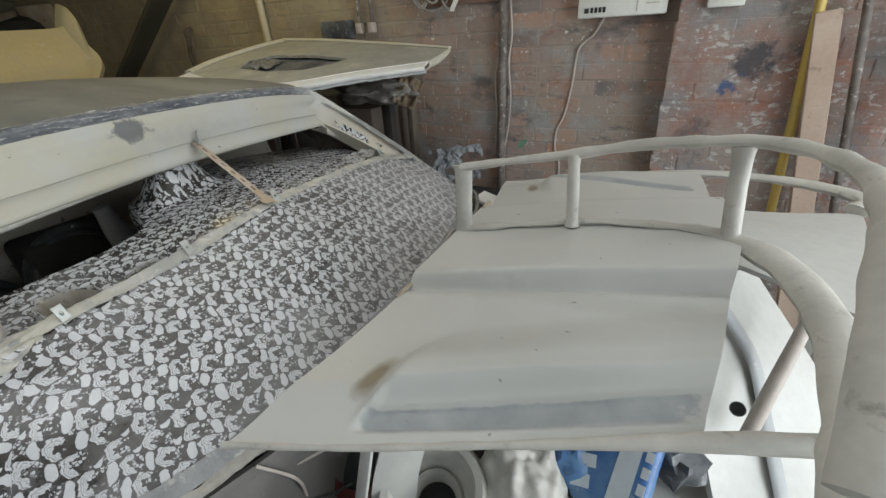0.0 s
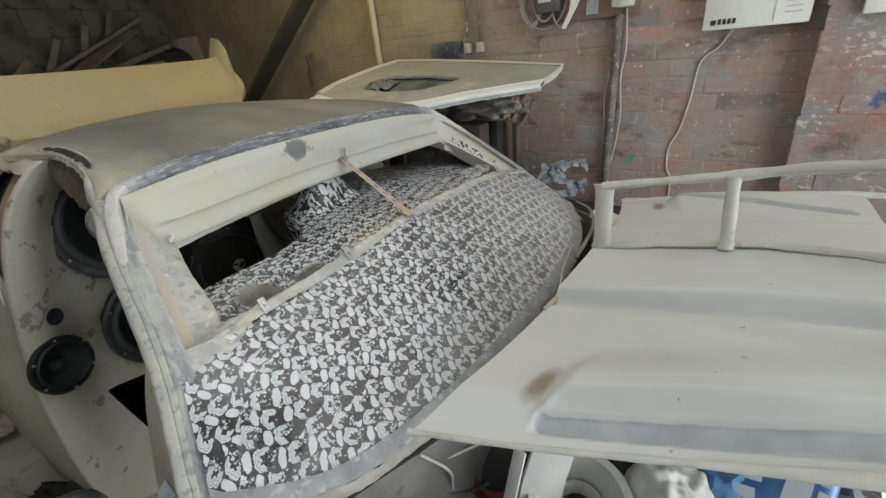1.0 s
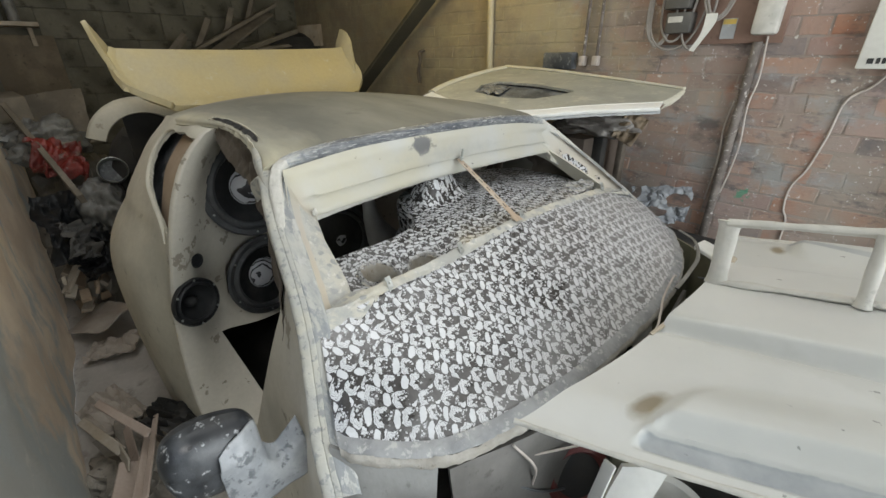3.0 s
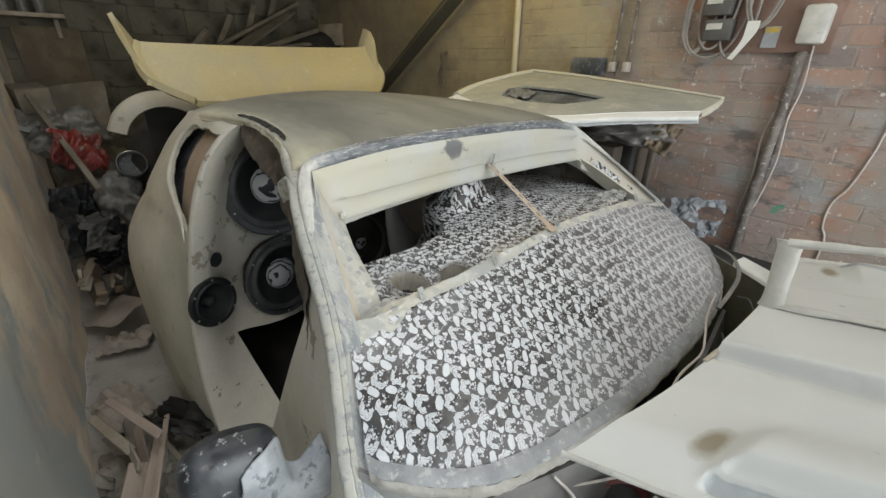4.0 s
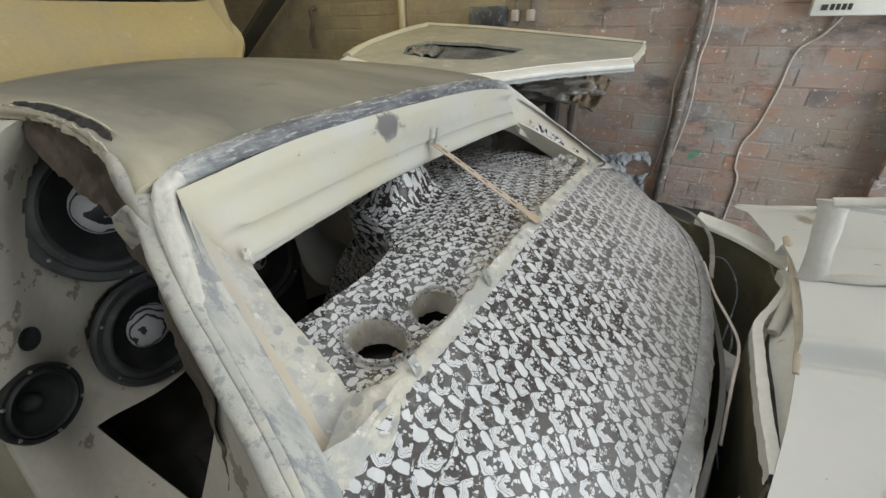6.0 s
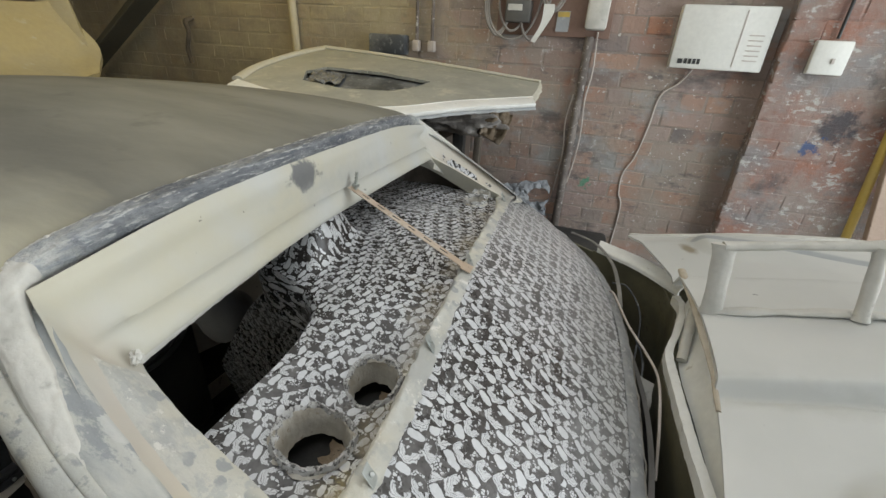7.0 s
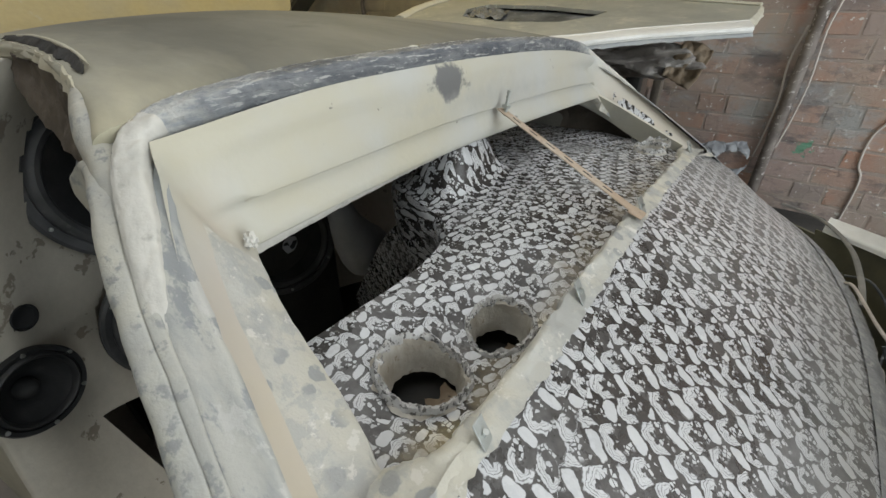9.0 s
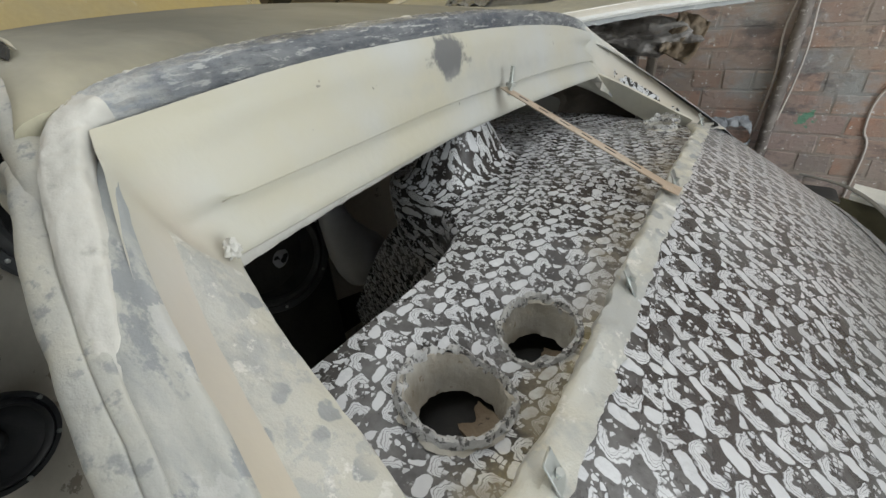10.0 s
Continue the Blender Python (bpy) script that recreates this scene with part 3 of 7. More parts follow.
def spline(pts, n, closed=False):
    """n points along a smooth curve through pts."""
    p = [Vector(q) for q in pts]
    out = []
    k = len(p) if closed else len(p) - 1
    for i in range(n):
        s = i * k / (n if closed else n - 1)
        j = min(int(s), k - 1)
        f = s - j
        if closed:
            a, b, c, d = (p[(j + q) % len(p)] for q in (-1, 0, 1, 2))
        else:
            b, c = p[j], p[j + 1]
            a = p[j - 1] if j else 2 * b - c
            d = p[j + 2] if j + 2 < len(p) else 2 * c - b
        out.append(0.5 * (2 * b + (c - a) * f + (2 * a - 5 * b + 4 * c - d) * f * f + (3 * b - a - 3 * c + d) * f ** 3))
    return out


def loft(rows, n=24, m=None, thick=0.0, shift=None, keep=None):
    """A smooth sheet over rows of points; shift(p) moves each point, keep(p) says which faces stay."""
    rows = [spline(r, n) for r in rows]
    if m:
        cols = [spline([r[i] for r in rows], m) for i in range(n)]
        rows = [[c[j] for c in cols] for j in range(m)]
    bm = bmesh.new()
    grid = [[bm.verts.new(shift(p) if shift else p) for p in r] for r in rows]
    for a, b in zip(grid, grid[1:]):
        for i in range(n - 1):
            q = (a[i], a[i + 1], b[i + 1], b[i])
            if keep is None or keep(sum((v.co for v in q), Vector()) / 4):
                bm.faces.new(q)
    loose = [v for v in bm.verts if not v.link_faces]
    bmesh.ops.delete(bm, geom=loose, context="VERTS")
    bmesh.ops.recalc_face_normals(bm, faces=bm.faces[:])
    if thick:
        bmesh.ops.solidify(bm, geom=bm.faces[:], thickness=thick)
    return bm


def tube(pts, radius, seg=10, n=None, closed=False, squash=1.0, wobble=0.0, bm=None, caps=True):
    """A round or flattened bar along a smooth curve."""
    bm = bm or bmesh.new()
    p = spline(pts, n or max(2, 5 * (len(pts) - 1) + 1), closed)
    rings, side = [], None
    for i, c in enumerate(p):
        if closed:
            t = p[(i + 1) % len(p)] - p[i - 1]
        else:
            t = p[min(i + 1, len(p) - 1)] - p[max(i - 1, 0)]
        t.normalize()
        if side is None:
            side = t.cross(V(0, 0, 1)) if abs(t.z) < 0.95 else t.cross(V(1, 0, 0))
        side = (side - t * side.dot(t)).normalized()
        up = side.cross(t)
        r = radius(i / (len(p) - 1)) if callable(radius) else radius
        r += wobble * noise.noise(c * 23)
        rings.append([bm.verts.new(c + r * (math.cos(q) * side + squash * math.sin(q) * up)) for q in (2 * math.pi * k / seg for k in range(seg))])
    pairs = list(zip(rings, rings[1:])) + ([(rings[-1], rings[0])] if closed else [])
    for a, b in pairs:
        for k in range(seg):
            bm.faces.new((a[k], a[(k + 1) % seg], b[(k + 1) % seg], b[k]))
    if caps and not closed:
        bm.faces.new(rings[0][::-1])
        bm.faces.new(rings[-1])
    return bm


def box(m, sx, sy, sz, bevel=0.0, segments=2, bm=None):
    """A block of that size round the origin of the pose m."""
    bm = bm or bmesh.new()
    made = bmesh.ops.create_cube(bm, size=1.0, matrix=m @ Matrix.Diagonal((sx, sy, sz, 1)))
    if bevel:
        edges = list({e for v in made["verts"] for e in v.link_edges})
        bmesh.ops.bevel(bm, geom=edges, offset=bevel, segments=segments, affect="EDGES", profile=0.5)
    return bm


def lathe(profile, m, seg=32, bm=None, sx=1.0, sy=1.0):
    """A turned form: (radius, height) pairs about the z axis of the pose m."""
    bm = bm or bmesh.new()
    rings = [[bm.verts.new(m @ V(r * sx * math.cos(q), r * sy * math.sin(q), h)) for q in (2 * math.pi * k / seg for k in range(seg))] for r, h in profile]
    for a, b in zip(rings, rings[1:]):
        for k in range(seg):
            bm.faces.new((a[k], a[(k + 1) % seg], b[(k + 1) % seg], b[k]))
    for ring, (r, h) in ((rings[0], profile[0]), (rings[-1], profile[-1])):
        if r < 0.012:
            bm.faces.new(ring)
    return bm


def facing(p, normal, up=(0, 0, 1)):
    """A pose at p whose z axis points along normal."""
    z = Vector(normal).normalized()
    x = Vector(up).cross(z)
    x = x.normalized() if x.length > 1e-4 else V(1, 0, 0)
    return Matrix.Translation(p) @ Matrix((x, z.cross(x), z)).transposed().to_4x4()


def blob(c, size, rough=0.25, freq=3.0, sub=3, seed=0.0, flat=-9.0):
    bm = bmesh.new()
    bmesh.ops.create_icosphere(bm, subdivisions=sub, radius=1.0)
    for v in bm.verts:
        k = 1 + rough * noise.fractal(v.co * freq + V(seed, seed, seed), 0.8, 2.0, 3)
        v.co = V(v.co.x * size[0] * k, v.co.y * size[1] * k, v.co.z * size[2] * k) + Vector(c)
        v.co.z = max(v.co.z, flat)
    return bm


def sheet(m, sx, sy, n=14, bend=0.02, freq=3.0, thick=0.004, seed=0.0):
    """A crumpled sheet on the xy plane of the pose m."""
    bm = bmesh.new()
    g = [[bm.verts.new(m @ V(sx * (i / n - 0.5), sy * (j / n - 0.5), bend * noise.fractal(V(freq * i / n + seed, freq * j / n, seed), 0.9, 2.0, 4))) for i in range(n + 1)] for j in range(n + 1)]
    for a, b in zip(g, g[1:]):
        for i in range(n):
            bm.faces.new((a[i], a[i + 1], b[i + 1], b[i]))
    bmesh.ops.recalc_face_normals(bm, faces=bm.faces[:])
    bmesh.ops.solidify(bm, geom=bm.faces[:], thickness=thick)
    return bm


# ---- the garage ----
X0, X1, Y0, Y1, H = -4.7, 2.6, -0.08, 2.585, 2.62


def slab(name, c, size, material, label, category="structure"):
    return solo(name, box(pose(*c), *size), material, label, category, kind="structure", smooth=False)


def rough_floor():
    n, m = 74, 30
    bm = bmesh.new()
    g = [[bm.verts.new((X0 - 0.1 + (X1 + 2.6 - X0) * i / n, Y0 - 0.15 + (Y1 - Y0 + 0.3) * j / m, 0)) for i in range(n + 1)] for j in range(m + 1)]
    for r in g:
        for v in r:
            v.co.z = 0.006 * noise.fractal(v.co * 2.5, 0.8, 2.0, 4)
    for a, b in zip(g, g[1:]):
        for i in range(n):
            bm.faces.new((a[i], a[i + 1], b[i + 1], b[i]))
    return bm


solo("floor", rough_floor(), FLOOR, "grey concrete garage floor under thick sanding dust", "floor", kind="structure")
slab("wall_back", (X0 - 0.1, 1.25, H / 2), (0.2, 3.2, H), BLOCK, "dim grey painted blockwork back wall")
slab("ceiling", (-1.0, 1.25, H + 0.06), (7.6, 3.2, 0.12), CEIL, "plain pale ceiling boards")
wall_right = slab("wall_brick", (-1.05, Y1 + 0.0938, H / 2), (7.4, 0.2, H), MORTAR, "old red brick wall, dusty and stained, with grey mortar")


def plaster_wall():
    n, m = 90, 34
    bm = bmesh.new()
    g = []
    for j in range(m + 1):
        r = []
        for i in range(n + 1):
            p = V(X0 + (X1 - X0) * i / n, Y0, H * j / m)
            p.y += 0.035 * noise.fractal(p * 1.3, 0.8, 2.0, 5)
            r.append(bm.verts.new(p))
        g.append(r)
    for a, b in zip(g, g[1:]):
        for i in range(n):
            c = (a[i].co + b[i + 1].co) / 2
            if not (-0.16 < c.x < 0.86 and 1.04 < c.z < 1.97):
                bm.faces.new((a[i], a[i + 1], b[i + 1], b[i]))
    bmesh.ops.solidify(bm, geom=bm.faces[:], thickness=-0.15)
    return bm


solo("wall_left", plaster_wall(), PLASTER, "uneven plaster wall, stained brown and grey", "wall", kind="structure")
# unseen opening, added only to house the left fill lamp
window = thing("fill_opening", (0.35, -0.14, 1.5), "unseen opening added in the plaster wall for the left fill lamp", "window", kind="structure")
for x, z, sx, sz in ((0.35, 1.02, 1.10, 0.05), (0.35, 1.99, 1.10, 0.05), (-0.17, 1.505, 0.05, 0.92), (0.87, 1.505, 0.05, 0.92)):
    part("fill_opening_frame", box(pose(x, -0.15, z), sx, 0.06, sz, 0.004, 1), DUSTWOOD, window)
# the front of the garage stands open; a lintel and jambs frame the daylight
slab("wall_front_lintel", (X1 + 0.1, 1.25, 2.49), (0.2, 3.2, 0.26), BLOCK, "blockwork lintel over the open garage door")
slab("wall_front_jamb", (X1 + 0.1, 2.52, 1.18), (0.2, 0.36, 2.36), BLOCK, "blockwork jamb of the open garage door")

# blockwork joints of the back wall
back = bpy.data.objects["wall_back"]


def block_mesh():
    bm = box(pose(0, 0, 0), 0.02, 0.436, 0.216, 0.003, 1)
    me = bpy.data.meshes.new("block")
    bm.to_mesh(me)
    bm.free()
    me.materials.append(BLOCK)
    return me


block = block_mesh()
for j in range(12):
    for i in range(8):
        y = -0.3 + 0.44 * i + (0.22 if j % 2 else 0)
        ob = new("block", block)
        ob.location = (X0 + 0.004, y, 0.11 + 0.22 * j)
        ob.parent = back

# brick pier
pier = slab("brick_pier", (1.09, Y1 - 0.045, H / 2), (1.15, 0.1, H), PIER, "brick pier daubed with old white and blue-grey paint")

# ---- fixtures on the brick wall ----
WY = Y1 - 0.004


def conduit():
    t = thing("conduit", (-0.205, WY - 0.03, 0.2), "dark metal conduit pipe spattered with plaster, clipped to brick", "conduit")
    part("pipe", tube([(-0.203, WY - 0.03, 0.0), (-0.206, WY - 0.03, 0.6), (-0.205, WY - 0.032, 1.2), (-0.205, WY - 0.03, 1.66)], 0.019, 12, wobble=0.003), CONDUIT, t)
    part("junction_box", box(pose(-0.19, WY - 0.04, 1.755), 0.090, 0.07, 0.14, 0.014), TUBE, t, "dusty grey junction box")
    part("cable", tube([(-0.175, WY - 0.03, 1.68), (-0.165, WY - 0.02, 1.52), (-0.175, WY - 0.03, 1.40), (-0.165, WY - 0.02, 1.25), (-0.17, WY - 0.02, 1.13), (-0.185, WY - 0.03, 1.0)], 0.004, 6), CABLE, t)
    part("cable", tube([(-0.23, WY - 0.03, 1.42), (-0.245, WY - 0.02, 1.3), (-0.232, WY - 0.03, 1.15), (-0.245, WY - 0.02, 0.95)], 0.004, 6), CABLE, t)


conduit()


def alarm_panel():
    t = thing("alarm_panel", (0.30, WY - 0.03, 1.66), "white plastic alarm control box screwed to the wall", "alarm box")
    part("case", box(pose(0.30, WY - 0.035, 1.675), 0.335, 0.065, 0.23, 0.006), PLASTIC, t)
    face = pose(0.155, WY - 0.0685, 1.578, 90, 0, 0)
    for k in range(4):
        part("logo_bar", box(face @ pose(0.034 + 0.016 * k, 0.010, 0.0), 0.011, 0.019, 0.002), INK, t)
    part("emblem", box(pose(0.168, WY - 0.069, 1.587), 0.018, 0.002, 0.018), INK, t)
    part("seam", box(pose(0.36, WY - 0.0685, 1.675), 0.003, 0.002, 0.20), CABLE, t)
    for j in range(6):
        part("key_legend", box(pose(0.415, WY - 0.0685, 1.60 + 0.018 * j), 0.05, 0.002, 0.004), CABLE, t)


alarm_panel()
solo("wire", tube([(0.236, WY - 0.02, 1.56), (0.20, WY - 0.012, 1.50), (0.14, WY - 0.008, 1.44), (0.125, WY - 0.008, 1.30), (0.10, WY - 0.008, 1.16), (0.068, WY - 0.008, 1.08), (0.070, WY - 0.008, 0.98), (0.095, WY - 0.008, 0.90), (0.09, WY - 0.01, 0.6), (0.09, WY - 0.01, 0.2)], 0.0045, 6, n=60), CABLE, "thin grubby wire hanging loosely down the brickwork", "wire")


def light_switch():
    y = Y1 - 0.10
    t = thing("wall_switch", (0.655, y, 1.62), "square white wall switch on the painted pier", "switch")
    part("plate", box(pose(0.655, y - 0.014, 1.625), 0.115, 0.03, 0.115, 0.006), PLASTIC, t)
    part("rocker", box(pose(0.665, y - 0.031, 1.615), 0.012, 0.006, 0.018, 0.002), CABLE, t)
    part("conduit_drop", tube([(0.66, y - 0.01, 1.69), (0.66, y - 0.01, 2.5)], 0.006, 8, n=4), INK, t)


light_switch()


DIMGREY = surface("dim_grey_case", (0.075, 0.072, 0.066), (0.11, 0.105, 0.096), None, 8.0, 60, 0.6)
GREYCABLE = surface("dusty_grey_cable", (0.22, 0.20, 0.18), (0.30, 0.275, 0.25), None, 14.0, 60, 0.6, 0.0005)


def meter_board():
    t = thing("meter_board", (-0.52, WY - 0.02, 1.8), "electric meters and looped cables on a red-brown board", "meter")
    part("board", box(pose(-0.375, WY - 0.012, 1.835), 0.50, 0.02, 0.36, 0.003), surface("brown_board", (0.19, 0.115, 0.085), (0.24, 0.155, 0.12), (0.14, 0.085, 0.065), 6, 60, 0.7), t)
    for x, z in ((-0.545, 1.765), (-0.565, 1.865)):
        part("meter", box(pose(x + 0.02, WY - 0.055, z - 0.02), 0.11, 0.07, 0.085, 0.006), DIMGREY, t, "dark grey meter case")
        part("meter_label", box(pose(x + 0.008, WY - 0.0925, z - 0.006), 0.062, 0.003, 0.024), TUBE, t)
    for k, (x, r, low) in enumerate(((-0.665, 0.10, 1.665), (-0.655, 0.09, 1.655), (-0.645, 0.20, 1.640), (-0.60, 0.11, 1.675), (-0.43, 0.11, 1.755), (-0.42, 0.09, 1.765), (-0.50, 0.09, 1.640))):
        part("cable_loop", tube([(x - 0.01, WY - 0.05, 2.0), (x - 0.015, WY - 0.06, low + 0.10), (x + 0.3 * r, WY - 0.07, low), (x + 0.8 * r, WY - 0.06, low + 0.02), (x + r + 0.015, WY - 0.05, low + 0.16), (x + r, WY - 0.04, 2.0)], 0.0055, 7, n=30), GREYCABLE, t)
    part("white_tag", loft([[(-0.415, WY - 0.075, 1.775), (-0.42, WY - 0.075, 1.70), (-0.455, WY - 0.075, 1.63)], [(-0.37, WY - 0.075, 1.775), (-0.375, WY - 0.075, 1.73), (-0.435, WY - 0.075, 1.625)]], 10, thick=0.004), PLASTIC, t)
    part("sticker", box(pose(-0.33, WY - 0.025, 1.715), 0.055, 0.004, 0.08), GREYPRIMER, t)
    part("sticker_band", box(pose(-0.33, WY - 0.028, 1.742), 0.05, 0.004, 0.02), YPIPE, t)


meter_board()


def copper_pipes():
    t = thing("copper_pipes", (-1.03, WY - 0.02, 1.7), "pair of painted copper pipes on the brick wall", "pipes")
    for x in (-1.02, -0.94):
        part("pipe", tube([(x, WY - 0.025, 1.58), (x, WY - 0.025, 2.6)], 0.009, 8, n=4), CONDUIT, t)
        part("fitting", box(pose(x, WY - 0.028, 1.585), 0.035, 0.04, 0.05, 0.006), CABLE, t)


copper_pipes()
solo("vent_box", box(pose(-1.17, WY - 0.03, 1.585), 0.20, 0.06, 0.09, 0.01), DUSTBLACK, "small dark box fixed to the brick wall", "box")
solo("downpipe", tube([(-1.72, WY - 0.03, 1.45), (-1.735, WY - 0.03, 2.1), (-1.74, WY - 0.03, 2.6)], 0.022, 10), surface("cream_pipe", (0.46, 0.40, 0.26), (0.52, 0.46, 0.32), None, 6, 60, 0.5), "cream painted pipe running up the brick wall", "pipe")
solo("tap", tube([(-2.44, WY - 0.01, 1.66), (-2.44, WY - 0.06, 1.64), (-2.42, WY - 0.07, 1.58), (-2.46, WY - 0.06, 1.5), (-2.46, WY - 0.05, 1.42)], 0.012, 8), RUST, "rusty old pipe bracket on the brick wall", "bracket")
solo("gas_pipe", tube([(1.035, 2.45, 0.0), (0.966, 2.45, 0.98), (0.922, 2.45, 1.57), (0.845, 2.45, 2.6)], 0.016, 12), YPIPE, "bright yellow gas pipe standing against the pier", "pipe")


PINE = surface("pale_pine", (0.40, 0.30, 0.235), (0.46, 0.36, 0.29), (0.25, 0.18, 0.13), 7.0, 90, 0.8, 0.0015)


def plank(name, a, b, w, t, material, label, roll=0.0):
    a, b = Vector(a), Vector(b)
    m = facing((a + b) / 2, b - a, (1, 0, 0)) @ pose(0, 0, 0, 0, 0, roll)
    return solo(name, box(m, w, t, (b - a).length, 0.003, 1), material, label, "plank")


plank("plank", (1.185, 2.31, 0.0), (0.948, 2.445, 1.535), 0.03, 0.072, PINE, "raw pine plank leaning against the painted pier")
plank("plank", (1.36, 2.20, 0.0), (1.20, 2.44, 2.0), 0.03, 0.09, SHADEWOOD, "dusty grey plank leaning against the painted pier")
solo("metal_pole", tube([(1.27, 2.29, 0.0), (1.00, 2.445, 1.80)], 0.013, 10, n=4), CONDUIT, "dull steel pole leaning against the wall", "pole")


def slotted_angle(a, b):
    t = thing("slotted_angle", a, "grey slotted steel angle leaning beside the pier", "metal strip")
    a, b = Vector(a), Vector(b)
    m = facing((a + b) / 2, b - a, (1, 0, 0))
    part("strip", box(m, 0.004, 0.04, (b - a).length, 0.001, 1), STEEL, t)
    for k in range(16):
        part("slot", box(m @ pose(-0.0035, 0.0, -0.5 + 0.06 * k), 0.003, 0.012, 0.03), INK, t)


slotted_angle((0.93, 1.72, 0.0), (1.02, 1.75, 1.05))

# ---- the stripped car ----
YC = 1.19
car = thing("car", (-1.1, YC, 0), "stripped small hatchback shell in cream primer, cloth stretched over its front", "car")


def mir(p):
    return (p[0], 2 * YC - p[1], p[2])


def half_rows(left_pts):
    """A symmetric row across the car from its left half (outside to centre)."""
    return left_pts + [mir(p) for p in left_pts[-2::-1]]


# roof: rows across the car from the header to the tail
roof_rows = [
    half_rows([(-0.715, 0.590, 1.336), (-0.695, 0.624, 1.367), (-0.680, 0.86, 1.392), (-0.668, YC, 1.402)]),
    half_rows([(-0.80, 0.614, 1.362), (-0.79, 0.642, 1.392), (-0.77, 0.86, 1.412), (-0.76, YC, 1.422)]),
    half_rows([(-1.10, 0.640, 1.396), (-1.10, 0.662, 1.416), (-1.10, 0.86, 1.438), (-1.10, YC, 1.452)]),
    half_rows([(-1.50, 0.592, 1.378), (-1.50, 0.632, 1.408), (-1.50, 0.86, 1.442), (-1.50, YC, 1.460)]),
    half_rows([(-1.95, 0.60, 1.335), (-1.95, 0.65, 1.372), (-1.95, 0.86, 1.415), (-1.95, YC, 1.437)]),
    half_rows([(-2.25, 0.66, 1.26), (-2.26, 0.70, 1.31), (-2.28, 0.88, 1.36), (-2.29, YC, 1.38)]),
]
roof = part("roof", loft(roof_rows, 41, 40, thick=0.012), ROOF, car, "roof rubbed down to dull grey with cream edges")


def dented(amount, freq):
    return lambda p: p + V(0, 0, amount * noise.fractal(p * freq, 0.8, 2.0, 4))


# sanded seam: a band along the front of the roof that turns down over the corner on to the pillar
seam_path = half_rows([(-0.470, 0.538, 1.202), (-0.545, 0.563, 1.258), (-0.610, 0.590, 1.304), (-0.660, 0.611, 1.341), (-0.684, 0.640, 1.366), (-0.684, 0.710, 1.384), (-0.675, 0.88, 1.400), (-0.664, YC, 1.409)])
seam_left = [(-0.40, -0.88, -0.10), (-0.40, -0.88, -0.10), (-0.50, -0.84, -0.06), (-0.68, -0.68, 0.02), (-0.88, -0.40, 0.10), (-0.98, -0.10, 0.16), (-1.0, 0.0, 0.18), (-1.0, 0.0, 0.18)]
seam_side = seam_left + [(a, -b, c) for a, b, c in seam_left[-2::-1]]
seam_c, seam_d = spline(seam_path, 100), [v.normalized() for v in spline(seam_side, 100)]


def seam_row(w, lift):
    """One line of the band; it narrows and sinks into the pillars at both ends."""
    row = []
    for k, (p, d) in enumerate(zip(seam_c, seam_d)):
        q = min(1.0, min(k, 99 - k) / 16)
        q = q * q * (3 - 2 * q)
        row.append(p + d * w * (0.25 + 0.75 * q) + V(0.3 * lift, 0, lift * q - 0.006 * (1 - q)))
    return row


SEAM_LINES = ((0.021, 0.0005), (0.016, 0.0035), (0.006, 0.0042), (-0.004, 0.0025), (-0.009, -0.004), (-0.0115, -0.012), (-0.0125, -0.024))
grit = lambda p: p + V(0.0016 * noise.fractal(p * 60, 0.8, 2.0, 4), 0, 0.0016 * noise.fractal(p * 90, 0.8, 2.0, 4))
part("roof_seam", loft([seam_row(w, h)[29:71] for w, h in SEAM_LINES], 360, 30, shift=grit), BLUEGREY, roof, "sanded seam of bare blue-grey metal and filler")
for a, b in ((0, 30), (70, 100)):
    part("seam_corner", loft([seam_row(w, h)[a:b] for w, h in SEAM_LINES], 90, 30, shift=grit), TUBE, roof, "roof corner in chalky filler rubbed pale")
part("seam_ridge", tube(seam_row(0.017, 0.0030)[27:-27], lambda q: 0.0004 + 0.0048 * max(0.0, noise.noise(V(90 * q, 3.1, 0)) + 0.04), 8, n=520, squash=0.5, wobble=0.0006), TUBE, roof, "thin chalky ridge of filler along the seam")

# windscreen surround: header panel, side frames and lower lip round the opening
top_edge = [(-0.636, 0.682, 1.232), (-0.640, 0.85, 1.243), (-0.642, 1.05, 1.253), (-0.637, 1.25, 1.258), (-0.631, 1.50, 1.259), (-0.626, 1.703, 1.256)]
header_rows = [
    half_rows([(-0.668, 0.628, 1.352), (-0.668, 0.86, 1.379), (-0.656, YC, 1.389)]),
    half_rows([(-0.662, 0.627, 1.336), (-0.659, 0.86, 1.359), (-0.648, YC, 1.370)]),
    [(-0.660, 0.632, 1.308), (-0.657, 0.85, 1.331), (-0.650, 1.05, 1.342), (-0.646, 1.25, 1.345), (-0.650, 1.50, 1.340), (-0.668, 1.720, 1.318)],
    [(-0.648, 0.640, 1.274), (-0.648, 0.85, 1.286), (-0.647, 1.05, 1.298), (-0.643, 1.25, 1.302), (-0.640, 1.50, 1.301), (-0.642, 1.712, 1.292)],
    [(-0.657, 0.640, 1.269), (-0.656, 0.85, 1.281), (-0.654, 1.05, 1.293), (-0.650, 1.25, 1.297), (-0.647, 1.50, 1.296), (-0.649, 1.710, 1.287)],
    top_edge,
    [(p[0] - 0.012, p[1], p[2] - 0.010) for p in top_edge],
    [(p[0] - 0.045, p[1], p[2] - 0.006) for p in top_edge],
]

